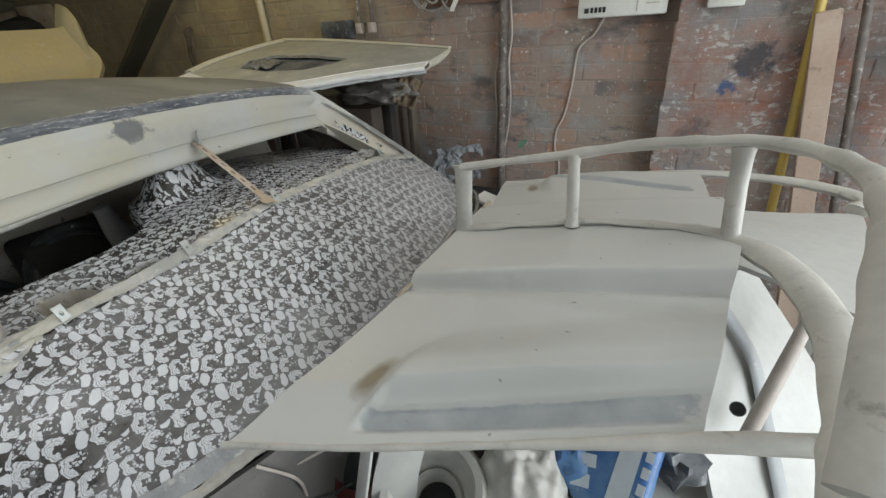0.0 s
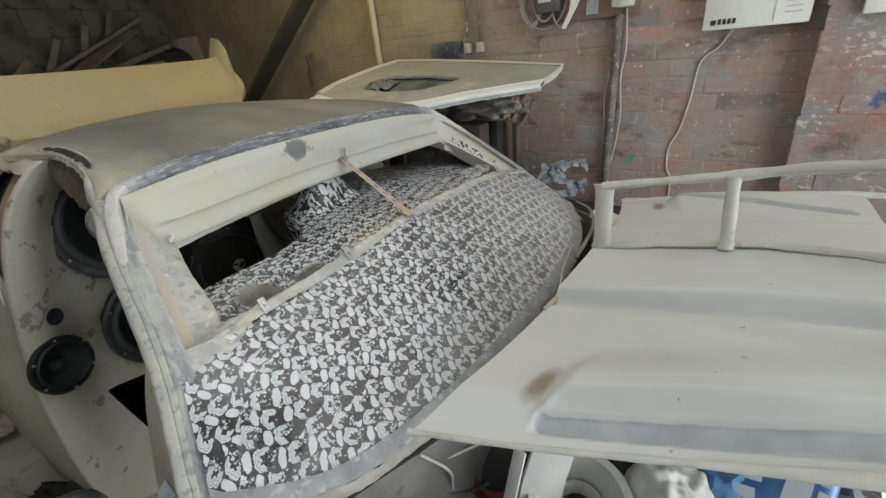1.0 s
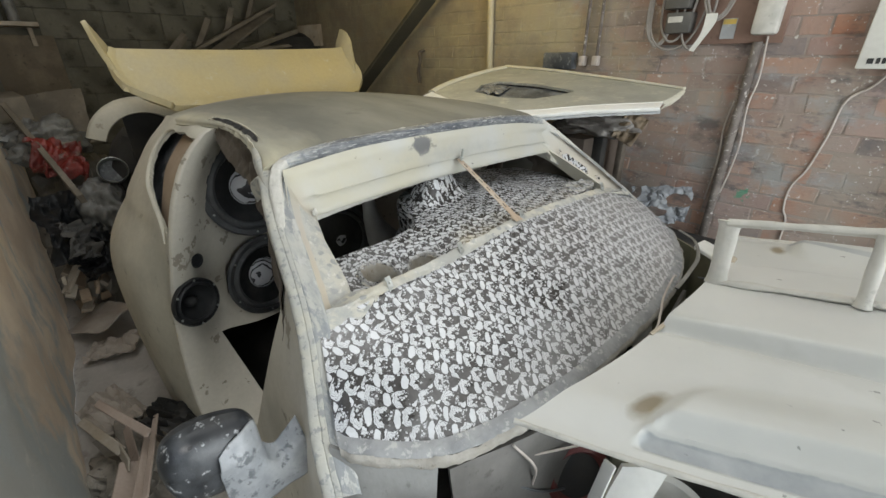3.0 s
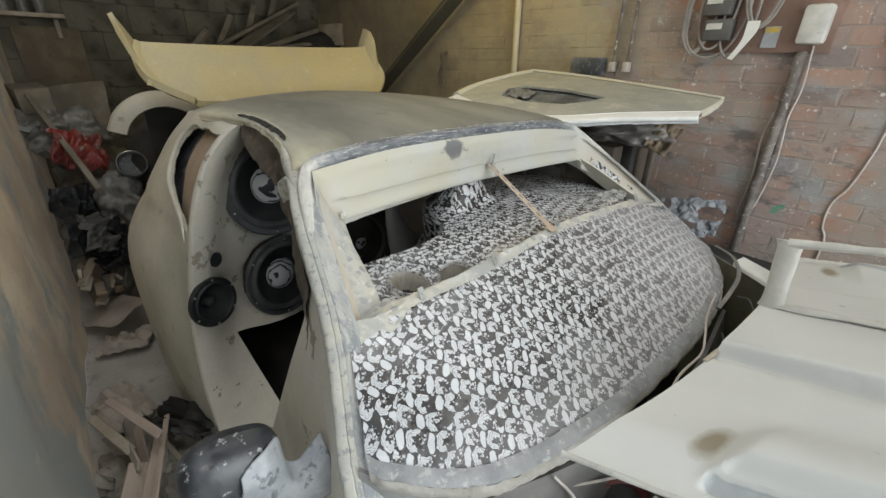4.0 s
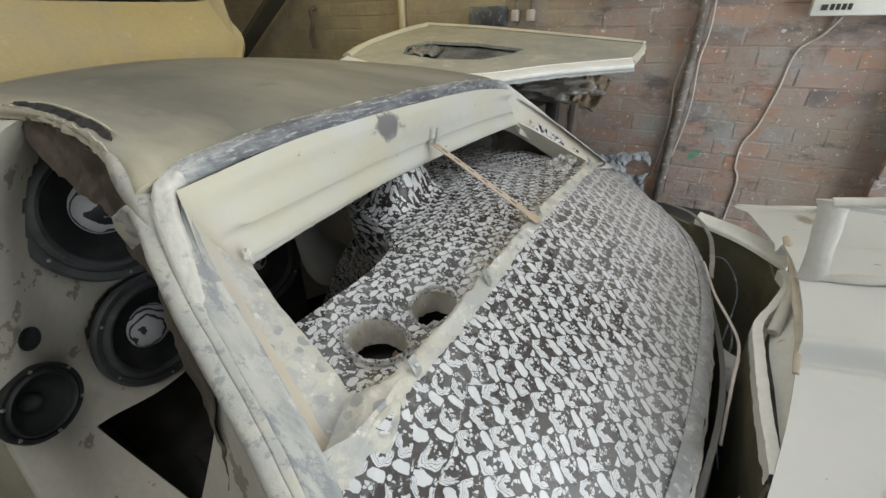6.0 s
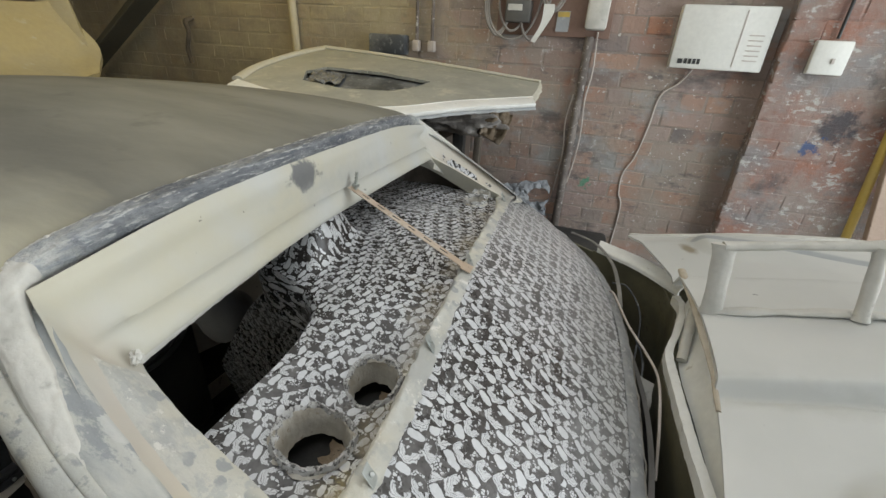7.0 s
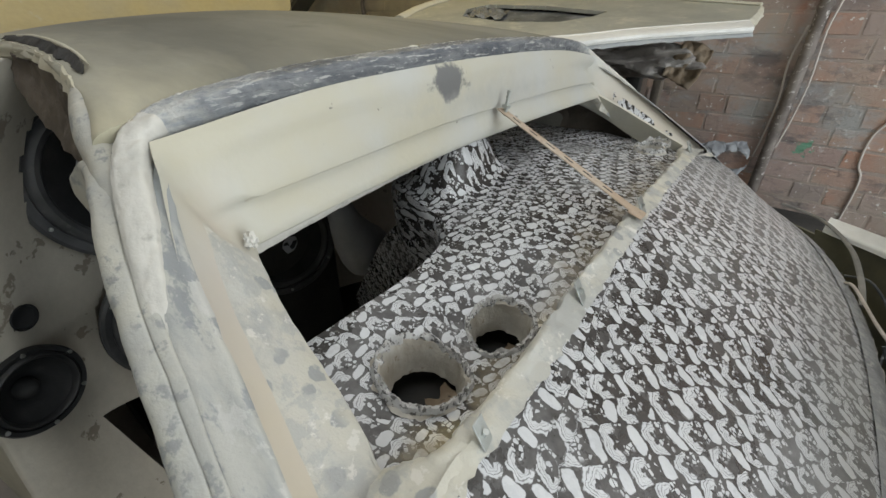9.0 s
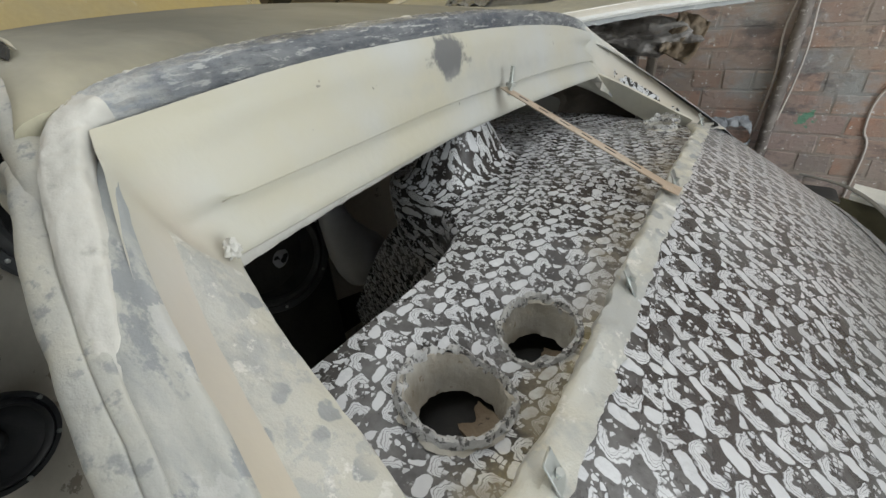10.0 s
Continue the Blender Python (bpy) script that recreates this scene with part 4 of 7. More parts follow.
pil_in = [(-0.735, 0.618, 1.318), (-0.682, 0.622, 1.336), (-0.56, 0.584, 1.272), (-0.345, 0.533, 1.128), (-0.20, 0.475, 1.0), (-0.165, 0.462, 0.972), (-0.11, 0.447, 0.915)]


def jag(p):
    return p + V(0.004 * noise.noise(p * 40), 0, 0.003 * noise.noise(p * 55))


def surround():
    """Header panel and both side frames as one smooth moulding."""
    bm = loft(header_rows, 60, 26)
    cols = [[None] * 26, [None] * 26]
    bm.verts.index_update()
    bm.verts.ensure_lookup_table()
    for j in range(26):
        cols[0][j], cols[1][j] = bm.verts[60 * j], bm.verts[60 * j + 59]
    inner = [(-0.636, 0.682, 1.232), (-0.55, 0.662, 1.187), (-0.44, 0.645, 1.142), (-0.385, 0.628, 1.126)]
    outer = [(-0.664, 0.628, 1.344), (-0.56, 0.588, 1.273), (-0.44, 0.557, 1.186), (-0.345, 0.534, 1.122)]
    soft = []
    for side in (0, 1):
        f = mir if side else (lambda p: p)
        col = cols[side]
        k = 17  # rows above the recess of the lower edge
        top, low = col[0].co.copy(), col[23].co.copy()
        weights = [min(1.0, max(0.0, (top - c.co).dot(top - low) / (top - low).length_squared)) for c in col]
        last = col[:24]
        for s in range(1, 41):
            line = []
            for j in range(24):
                w = weights[j]
                pts = [col[j].co.copy() if s < 3 else Vector(f(outer[0])).lerp(Vector(f(inner[0])), w)]
                for a, b in list(zip(outer, inner))[1:]:
                    q = Vector(f(a)).lerp(Vector(f(b)), w)
                    q.z -= 0.020 * math.sin(math.pi * min(1, w * 1.0)) * (1 - w)
                    if side and w > 0.58:
                        q += V(-0.005, 0.055, -0.014) * ((w - 0.58) / 0.42)
                    pts.append(q)
                p = spline(pts, 41)[s]
                line.append(bm.verts.new(jag(p) if w > 0.35 else p))
            for j in range(23):
                face = bm.faces.new((last[j], line[j], line[j + 1], last[j + 1]))
                face.material_index = 1 if weights[j] > (0.60 if side else 0.34) and s > 4 else 0
            if s < 9:
                soft += line[1:19]
            last = line
        lip = None
        soft += col[1:19]
    for v in bm.verts:
        if abs(v.co.y - 0.65) < 0.05 and v.co.z > 1.262 and v.index >= 0 and len(v.link_faces) == 4 and v not in soft:
            soft.append(v)
    for k in range(14):
        bmesh.ops.smooth_vert(bm, verts=soft, factor=0.5, use_axis_x=True, use_axis_y=True, use_axis_z=True)
    return bm


header = part("windscreen_surround", surround(), HEADER, car, "cream primed header and frame round the open windscreen, patched with filler")
header.data.materials.append(FRAMEMAT)
inner = [(-0.636, 0.682, 1.232), (-0.55, 0.662, 1.187), (-0.44, 0.645, 1.142), (-0.385, 0.628, 1.126)]
part("frame_edge", loft([[(p[0], p[1] - 0.003, p[2] + 0.001) for p in inner], [(p[0] - 0.004, p[1] + 0.003, p[2] - 0.010) for p in inner], [(p[0] - 0.02, p[1] - 0.004, p[2] - 0.03) for p in inner]], 80, 6, shift=jag), TUBE, car, "chipped white edge of the opening")

fine_jag = lambda p: p + V(0.0012 * noise.noise(p * 90), 0, 0.0012 * noise.noise(p * 110))
# white folded flange that hangs below the header from the near corner to the strap
flange_top = [(p[0] - 0.007, p[1], p[2] - 0.003) for p in spline(top_edge, 41)[:22]]
part("header_flange", loft([flange_top, [(p[0] - 0.004, p[1], p[2] - 0.016 * (1 - k / 22) ** 0.7) for k, p in enumerate(flange_top)], [(p[0] - 0.012, p[1], p[2] - 0.019 * (1 - k / 22) ** 0.7) for k, p in enumerate(flange_top)]], 90, 6, thick=0.0025, shift=fine_jag), TUBE, car, "thin white folded flange under the header")
part("corner_chip", blob((-0.622, 0.676, 1.243), (0.007, 0.007, 0.009), 0.5, 2.5, 3, 8.0), TUBE, car, "lump of chipped filler at the corner of the opening")

# deep inner face of the far pillar, seen through the opening
seal = [(-0.71, 1.705, 1.243), (-0.645, 1.742, 1.213), (-0.57, 1.765, 1.172), (-0.50, 1.772, 1.135), (-0.44, 1.770, 1.108)]
part("inner_pillar", loft([[(-0.650, 1.712, 1.268), (-0.58, 1.727, 1.240), (-0.51, 1.740, 1.207), (-0.45, 1.750, 1.178), (-0.39, 1.757, 1.150)], [(-0.665, 1.722, 1.236), (-0.60, 1.748, 1.205), (-0.535, 1.762, 1.170), (-0.47, 1.770, 1.142), (-0.41, 1.770, 1.122)], seal], 40, 14, thick=0.006, shift=dented(0.0008, 30)), CREAM, car, "hollow cream inner face of the pillar")
part("door_seal", tube(seal, 0.005, 8, n=40, wobble=0.0008), DARK, car, "dark seal along the inner pillar")

lip_top = [(-0.385, 0.626, 1.128), (-0.348, 0.69, 1.144), (-0.355, 0.93, 1.153), (-0.358, 1.165, 1.176), (-0.364, 1.42, 1.173), (-0.370, 1.62, 1.161), (-0.400, 1.752, 1.138)]
lip_bot = [(-0.345, 0.535, 1.126), (-0.318, 0.69, 1.138), (-0.326, 0.93, 1.142), (-0.332, 1.165, 1.168), (-0.338, 1.42, 1.165), (-0.343, 1.62, 1.153), (-0.350, 1.845, 1.126)]


part("lower_lip", loft([[(p[0] - 0.004, p[1], p[2] - 0.022) for p in lip_top], lip_top, [tuple(0.5 * (a + b) + (0.0015 if k == 2 else 0) for k, (a, b) in enumerate(zip(p, q))) for p, q in zip(lip_top, lip_bot)], lip_bot], 220, 14, shift=lambda p: p + V(0.005 * noise.fractal(p * 45, 0.8, 2.0, 3), 0, 0.003 * noise.noise(p * 60))), FRAMEMAT, car, "ragged cream lip along the lower edge")
part("corner_patch", loft([[(-0.355, 0.534, 1.132), (-0.335, 0.60, 1.136), (-0.335, 0.70, 1.146)], [(-0.318, 0.528, 1.106), (-0.298, 0.585, 1.110), (-0.318, 0.66, 1.134)]], 14, 6, shift=jag), FRAMEMAT, car)
part("corner_patch", loft([[mir(q) for q in ((-0.355, 0.534, 1.132), (-0.335, 0.60, 1.136), (-0.345, 0.70, 1.146))], [mir(q) for q in ((-0.325, 0.528, 1.112), (-0.315, 0.585, 1.122), (-0.338, 0.66, 1.140))]], 14, 6, shift=jag), FRAMEMAT, car)

# cloth skin between the lip and the scuttle
skin_top = [(-0.352, 0.530, 1.122), (-0.325, 0.60, 1.128), (-0.322, 0.69, 1.136), (-0.33, 0.93, 1.142), (-0.336, 1.165, 1.167), (-0.342, 1.42, 1.165), (-0.346, 1.62, 1.152), (-0.356, 1.85, 1.123)]
skin_bot = [(-0.172, 0.458, 0.985), (-0.131, 0.486, 0.978), (-0.034, 0.615, 0.967), (0.013, 0.85, 0.967), (0.024, 1.165, 0.975), (0.006, 1.45, 0.980), (-0.056, 1.70, 0.984), (-0.172, 1.922, 0.985)]
skin_mid = [tuple(0.5 * (a + b) + (0.011 if k == 2 else 0) for k, (a, b) in enumerate(zip(p, q))) for p, q in zip(skin_top, skin_bot)]
part("cloth_skin", loft([skin_top, skin_mid, skin_bot], 110, 60, shift=lambda p: p + V(0, 0, 0.0012 * noise.fractal(p * 14, 0.8, 2, 3))), FABRIC, car, "black cloth printed with white ovals and curls, dulled by dust and painted sheen")

PALEAPRON = surface("apron_primer", (0.25, 0.25, 0.24), (0.19, 0.19, 0.185), (0.13, 0.125, 0.115), 8.0, 60, 0.6, 0.0012)
EDGEMAT = surface("sanded_glassfibre_edge", (0.31, 0.315, 0.315), (0.22, 0.225, 0.23), (0.42, 0.415, 0.40), 16.0, 70, 0.55, 0.003, c_lo=0.56, c_hi=0.62)
edge_rows = []
for dx, dz in ((-0.013, 0.0105), (0.000, 0.0050), (0.013, -0.004), (0.019, -0.013), (0.016, -0.027), (-0.002, -0.034), (-0.03, -0.036)):
    edge_rows.append([(p[0] + dx, p[1] - (0.3 * dx if p[1] < YC else -0.3 * dx), p[2] + dz) for p in skin_bot])
part("scuttle_edge", loft(edge_rows[:3], 200, 8, shift=lambda p: p + V(0.001 * noise.fractal(p * 30, 0.8, 2.0, 4), 0, 0.0006 * noise.fractal(p * 36, 0.8, 2.0, 4))), EDGEMAT, car, "glassfibre edge sanded pale grey")
RAWLIP = surface("raw_tan_glassfibre_lip", (0.30, 0.28, 0.245), (0.38, 0.365, 0.33), (0.17, 0.15, 0.12), 20.0, 70, 0.75, 0.003)
part("scuttle_lip", loft(edge_rows[2:], 240, 12, shift=lambda p: p + V(0.003 * noise.fractal(p * 32, 0.8, 2.0, 4), 0, 0.005 * noise.fractal(p * 41, 0.8, 2.0, 4))), RAWLIP, car, "ragged tan underside of the glassfibre edge")

part("wing_apron", loft([[(-0.180, 0.448, 0.978), (-0.125, 0.487, 0.960), (-0.075, 0.545, 0.950), (-0.045, 0.585, 0.945)], [(-0.150, 0.435, 0.87), (-0.085, 0.485, 0.86), (-0.055, 0.53, 0.86), (-0.035, 0.57, 0.87)], [(-0.13, 0.42, 0.70), (-0.055, 0.49, 0.70), (-0.04, 0.53, 0.72), (-0.03, 0.56, 0.76)]], 30, 20, thick=0.008, shift=dented(0.003, 20)), PALEAPRON, car, "grey-white wing apron below the scuttle")

# A-pillars: ridged strips from roof corner to scuttle


def pillar(flip):
    f = mir if flip else (lambda p: p)

    def strip(profile):
        rows = []
        for dy, dz in profile:
            rows.append([f((p[0] + 0.6 * dy, p[1] + dy, p[2] + dz - (0.010 if p[0] < -0.75 else 0.0))) for p in pil_in])
        return loft(rows, 70, 3 * len(profile), shift=lambda p: p + V(0, 0.0016 * noise.noise(p * 55), 0.0012 * noise.noise(p * 45 + V(3, 3, 3))))

    part("pillar_band", strip(((0.018 if flip else 0.012, -0.004), (0.008, 0.0), (-0.003, -0.001), (-0.014, -0.001), (-0.018, -0.003))), PILLARMAT, car, "mottled band rubbed through to grey")
    part("pillar_bead", strip(((-0.0165, -0.003), (-0.018, -0.0004), (-0.022, 0.0), (-0.0258, -0.0006), (-0.0272, -0.003))), PALEPILLAR, car, "pale raised bead along the pillar")
    part("pillar_outer", strip(((-0.0265, -0.004), (-0.0285, -0.0015), (-0.037, -0.0025), (-0.042, -0.006), (-0.044, -0.013), (-0.043, -0.035), (-0.036, -0.06))), PALEPILLAR, car, "cream outer edge of the windscreen pillar")


PALEPILLAR = surface("worn_cream_pillar", (0.44, 0.425, 0.365), (0.36, 0.36, 0.335), (0.24, 0.25, 0.245), 16.0, 60, 0.5, 0.0016, c_lo=0.53, c_hi=0.60)
pillar(False)
pillar(True)
for f in (lambda p: p, mir):
    part("corner_fillet", tube([f(p) for p in ((-0.85, 0.632, 1.380), (-0.80, 0.622, 1.368), (-0.75, 0.610, 1.350), (-0.705, 0.602, 1.330), (-0.655, 0.586, 1.301), (-0.60, 0.564, 1.268))], lambda s: 0.004 + 0.016 * math.sin(math.pi * min(1.0, s * 0.95 + 0.05)) ** 0.7, 16, n=50), PALEPILLAR, car, "smooth rounded roof corner")

# strip of cloth showing on the far pillar
rows = []
for w in (0.16, 0.24, 0.32, 0.42):
    rows.append([mir(tuple(a + (b - a) * w - (0.020 * math.sin(math.pi * w) * (1 - w) - 0.004 if k == 2 else 0) for k, (a, b) in enumerate(zip(p, q)))) for p, q in (((-0.60, 0.628, 1.285), (-0.575, 0.675, 1.197)), ((-0.51, 0.594, 1.225), (-0.495, 0.657, 1.163)), ((-0.42, 0.563, 1.165), (-0.42, 0.640, 1.136)))])
part("cloth_patch", loft(rows, 90, 16, keep=lambda p: noise.fractal(p * 34 + V(2, 7, 1), 0.8, 2.0, 3) > 0.02), FABRIC_DASH, car, "flakes of printed cloth left on the pillar")


def strap():
    a, b = V(-0.640, 1.209, 1.297), V(-0.345, 1.160, 1.180)
    m = facing((a + b) / 2, b - a, (0, 1, 0))
    t = thing("perforated_strap", a, "bent perforated steel strap bolted across the opening", "strap")
    length = (b - a).length
    bar = part("bar", box(m, 0.0025, 0.020, length, 0.0008, 1), STRAP, t)
    for k in range(6):
        part("slot", box(m @ pose(0, 0, -0.115 + 0.043 * k), 0.0034, 0.0045, 0.021, 0.001, 1), INK, bar)
    part("bolt", tube([a + V(0.012, 0, -0.012), a + V(0.016, 0.004, 0.034)], 0.0038, 10, n=3), STEEL, t, "zinc plated bolt")
    part("nut", lathe([(0.001, 0.0), (0.0085, 0.0), (0.0085, 0.006), (0.001, 0.006)], facing(a + V(0.013, 0.001, 0.002), (0.1, 0.08, 1)), 6), STEEL, t)
    part("foot_tab", box(facing(b, (0.35, 0, 1)), 0.03, 0.024, 0.002, 0.0005, 1), STRAP, t)
    return t


strap()


def lug(x, y, z, tilt):
    t = thing("lug", (x, y, z), "small bent metal fixing tab on the lip", "tab", "fixing tabs along the lip")
    part("plate", box(pose(x + 0.004, y, z + 0.006, 0, 62, tilt), 0.034, 0.016, 0.0022, 0.0006, 1), STEEL, t)
    part("screw", tube([(x, y, z - 0.004), (x + 0.006, y, z + 0.012)], 0.003, 8, n=3), STEEL, t)


for x, y, z, tilt in ((-0.332, 0.695, 1.142, 8), (-0.345, 0.930, 1.151, 4), (-0.349, 1.185, 1.176, -6), (-0.372, 1.70, 1.155, -8)):
    lug(x, y, z, tilt)

# dashboard wrapped in the same cloth
VENTS = ((-0.440, 0.746, 0.049), (-0.414, 0.868, 0.041), (-0.448, 1.640, 0.034), (-0.445, 1.712, 0.028))


def dash_height(p):
    z = p.z
    z += 0.085 * math.exp(-((p.x + 0.695) / 0.055) ** 4 - ((p.y - 1.150) / 0.085) ** 4) * (1 + 0.25 * noise.noise(p * 26))
    z -= 0.052 * math.exp(-((p.x + 0.42) / 0.085) ** 2 - ((p.y - 0.80) / 0.16) ** 2)
    z += 0.0025 * noise.fractal(p * 8, 0.8, 2, 3)
    return V(p.x, p.y, z)


def no_vent(p):
    return all((p.x - x) ** 2 + (p.y - y) ** 2 > (1.05 * r) ** 2 for x, y, r in VENTS)


dash_front = [(-0.360, 0.60, 1.11), (-0.342, 0.70, 1.128), (-0.349, 0.93, 1.138), (-0.360, 1.165, 1.156), (-0.366, 1.42, 1.156), (-0.374, 1.62, 1.146), (-0.40, 1.78, 1.128)]
dash_rear = [(-0.57, 0.625, 1.115), (-0.556, 0.74, 1.136), (-0.560, 0.89, 1.140), (-0.605, 0.99, 1.148), (-0.80, 1.08, 1.160), (-0.90, 1.40, 1.165), (-0.86, 1.80, 1.13)]
dash_mid = [tuple(0.5 * (a + b) for a, b in zip(p, q)) for p, q in zip(dash_front, dash_rear)]
dash_mid = [(p[0], p[1], p[2] + 0.010) for p in dash_mid]
drop = [(p[0] - 0.012, p[1] - 0.004, p[2] - 0.03) for p in dash_rear]
drop2 = [(p[0] - 0.002, p[1], p[2] - 0.13) for p in dash_rear]


TAN = surface("torn_glassfibre", (0.17, 0.125, 0.08), (0.25, 0.20, 0.145), (0.06, 0.045, 0.03), 22.0, 60, 0.8, 0.004)
BULKGREY = surface("pale_grey_gel", (0.40, 0.40, 0.39), (0.34, 0.34, 0.33), None, 6, 60, 0.5, 0.0006)
dashboard = thing("dashboard", (-0.55, YC, 0.9), "dashboard moulded in cloth printed with white ovals", "dashboard")
part("top_skin", loft([dash_front, dash_mid, dash_rear], 320, 90, shift=dash_height, keep=no_vent), FABRIC_DASH, dashboard)
part("rear_roll", loft([dash_rear, drop, drop2], 120, 14, shift=dash_height), FABRIC_SIDE, dashboard)
def dash_top(x, y):
    """Height of the cloth over the dashboard between the lip and the rear roll."""
    q = min(1.0, max(0.0, (-0.345 - x) / 0.21))
    return dash_height(V(x, y, 1.1335 + 0.012 * (y > 1) + 0.010 * (1 - (2 * q - 1) ** 2))).z


VENTWALL = surface("chalky_vent_wall", (0.48, 0.46, 0.41), (0.38, 0.345, 0.285), (0.22, 0.17, 0.115), 16.0, 60, 0.7, 0.003, c_lo=0.63, c_hi=0.70)


RAGWHITE = surface("torn_white_cloth", (0.50, 0.495, 0.48), (0.40, 0.395, 0.38), (0.10, 0.095, 0.09), 45.0, 90, 0.8, 0.003, c_lo=0.53, c_hi=0.57)


def vent(x, y, r):
    hz = dash_top(x, y)
    bm = bmesh.new()
    rings = []
    for f, dz, follow in ((1.24, -0.006, 1.0), (1.13, 0.000, 1.0), (1.06, 0.0025, 1.0), (1.00, 0.001, 1.0), (0.95, -0.006, 0.8), (0.92, -0.018, 0.6), (0.90, -0.030, 0.5), (0.89, -0.040, 0.5)):
        ring = []
        for k in range(110):
            a = 2 * math.pi * k / 110
            px, py = x + r * f * math.cos(a) * 0.96, y + r * f * math.sin(a)
            px, py = (px + 0.0035 * noise.fractal(V(px, py, f) * 45, 0.8, 2.0, 3), py + 0.0035 * noise.fractal(V(py, px, f) * 48, 0.8, 2.0, 3))
            z = hz + (dash_top(px, py) - hz) * follow + dz + (0.004 * noise.fractal(V(px, py, dz) * 55, 0.8, 2.0, 3) if f < 1.25 else 0)
            ring.append(bm.verts.new((px, py, z)))
        rings.append(ring)
    for a, b in zip(rings, rings[1:]):
        for k in range(110):
            bm.faces.new((a[k], a[(k + 1) % 110], b[(k + 1) % 110], b[k]))
    collar = part("vent_collar", bm, VENTWALL, dashboard, "round vent hole with a chalky filler wall, brown below")
    rag = bmesh.new()
    rings = []
    for f, dz in ((1.20, -0.002), (1.15, 0.004), (1.09, 0.0065), (1.03, 0.006), (0.985, 0.000)):
        ring = []
        for k in range(140):
            a = 2 * math.pi * k / 140
            tear = 0.10 * noise.fractal(V(3 * math.cos(a) + 9 * x, 3 * math.sin(a), 2.0), 0.7, 2.0, 5) * (1.0 if f < 1.0 or f > 1.25 else 0.4)
            px, py = x + r * (f + tear) * math.cos(a) * 0.96, y + r * (f + tear) * math.sin(a)
            ring.append(rag.verts.new((px, py, dash_top(px, py) + dz + 0.007 * noise.fractal(V(px, py, f) * 60, 0.7, 2.0, 4))))
        rings.append(ring)
    for a, b in zip(rings, rings[1:]):
        for k in range(140):
            rag.faces.new((a[k], a[(k + 1) % 140], b[(k + 1) % 140], b[k]))
    part("vent_rim", rag, RAGWHITE, collar, "torn whitish cloth rim folded into the vent")
    m = pose(x, y, hz)
    # near-black disc, the shade at the bottom of the vent
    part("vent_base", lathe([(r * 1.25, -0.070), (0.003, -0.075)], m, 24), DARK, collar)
    part("vent_floor", loft([[(x - 0.10 * r, y + 0.20 * r, hz - 0.056), (x + 0.05 * r, y + 0.50 * r, hz - 0.054), (x - 0.10 * r, y + 0.84 * r, hz - 0.050)], [(x + 0.75 * r, y - 0.25 * r, hz - 0.046), (x + 0.80 * r, y + 0.2 * r, hz - 0.042), (x + 0.50 * r, y + 0.70 * r, hz - 0.044)]], 24, 8, thick=0.004, shift=lambda p: p + V(0.006 * noise.fractal(p * 60, 0.8, 2.0, 3), 0.005 * noise.noise(p * 70), 0.003 * noise.noise(p * 50))), TAN, collar, "torn brown glassfibre in the vent")


for x, y, r in VENTS:
    vent(x, y, r)
# tower of cloth that drops behind the dashboard towards the tunnel
part("tunnel_wall", loft([[(-0.62, 1.03, 1.16), (-0.72, 1.22, 1.17), (-0.78, 1.34, 1.15)], [(-0.86, 1.10, 1.00), (-0.88, 1.22, 1.00), (-0.92, 1.36, 0.98)], [(-1.15, 1.20, 0.62), (-1.16, 1.30, 0.62), (-1.18, 1.42, 0.60)]], 24, 30), FABRIC_TUNNEL, dashboard)
part("tunnel_side", loft([[(-0.62, 1.03, 1.16), (-0.86, 1.10, 1.00), (-1.15, 1.20, 0.62)], [(-0.60, 1.06, 0.85), (-0.86, 1.14, 0.60), (-1.15, 1.24, 0.42)]], 24, 12), FABRIC_TUNNEL, dashboard)
part("console_top", tube([(-1.035, 1.085, 1.10), (-1.04, 1.10, 1.02), (-1.05, 1.13, 0.94), (-1.06, 1.17, 0.87), (-1.07, 1.21, 0.82)], lambda s: 0.026 + 0.055 * (3 * s * s - 2 * s * s * s), 16, n=30, squash=0.75, wobble=0.002), BULKGREY, dashboard, "pale smooth console top in the shadow")

# ---- car side, speaker wall and wing ----
LEVELS = ((1.400, 0.632, 0.606), (1.375, 0.590, 0.585), (1.30, 0.524, 0.512), (1.20, 0.474, 0.446), (1.10, 0.440, 0.386), (1.04, 0.424, 0.358), (0.95, 0.404, 0.300), (0.86, 0.386, 0.260), (0.72, 0.366, 0.246), (0.45, 0.350, 0.252), (0.12, 0.365, 0.275))


def ramped(z):
    """How far the lower part of the wall sweeps forward into the sill."""
    t = min(1.0, max(0.0, (0.72 - z) / 0.5))
    return t * t * (3 - 2 * t)


def side_rows(f):
    rows = []
    for z, e, s in LEVELS:
        k = 0.06 * ramped(z)
        rows.append([f((x, y, z - 0.12 * max(0, -x - 1.7) * min(1.0, max(0.0, (z - 0.9) / 0.4)))) for x, y in ((-1.198 + k, e - 0.004), (-1.206 + k, e - 0.010), (-1.26 + 0.8 * k, e - 0.020), (-1.45, 0.3 * e + 0.7 * s), (-1.75, s), (-2.10, s + 0.055), (-2.40, s + 0.18))])
    return rows


def skin_y(x, z):
    """The side skin between the crease and the tail."""
    for (za, ea, sa), (zb, eb, sb) in zip(LEVELS, LEVELS[1:]):
        if za >= z >= zb:
            f = (za - z) / (za - zb)
            e, s = ea + (eb - ea) * f, sa + (sb - sa) * f
            u = min(1.0, max(0.0, (-1.26 - x) / 0.49))
            return e - 0.020 + (s - e + 0.020) * u
    return 0.5


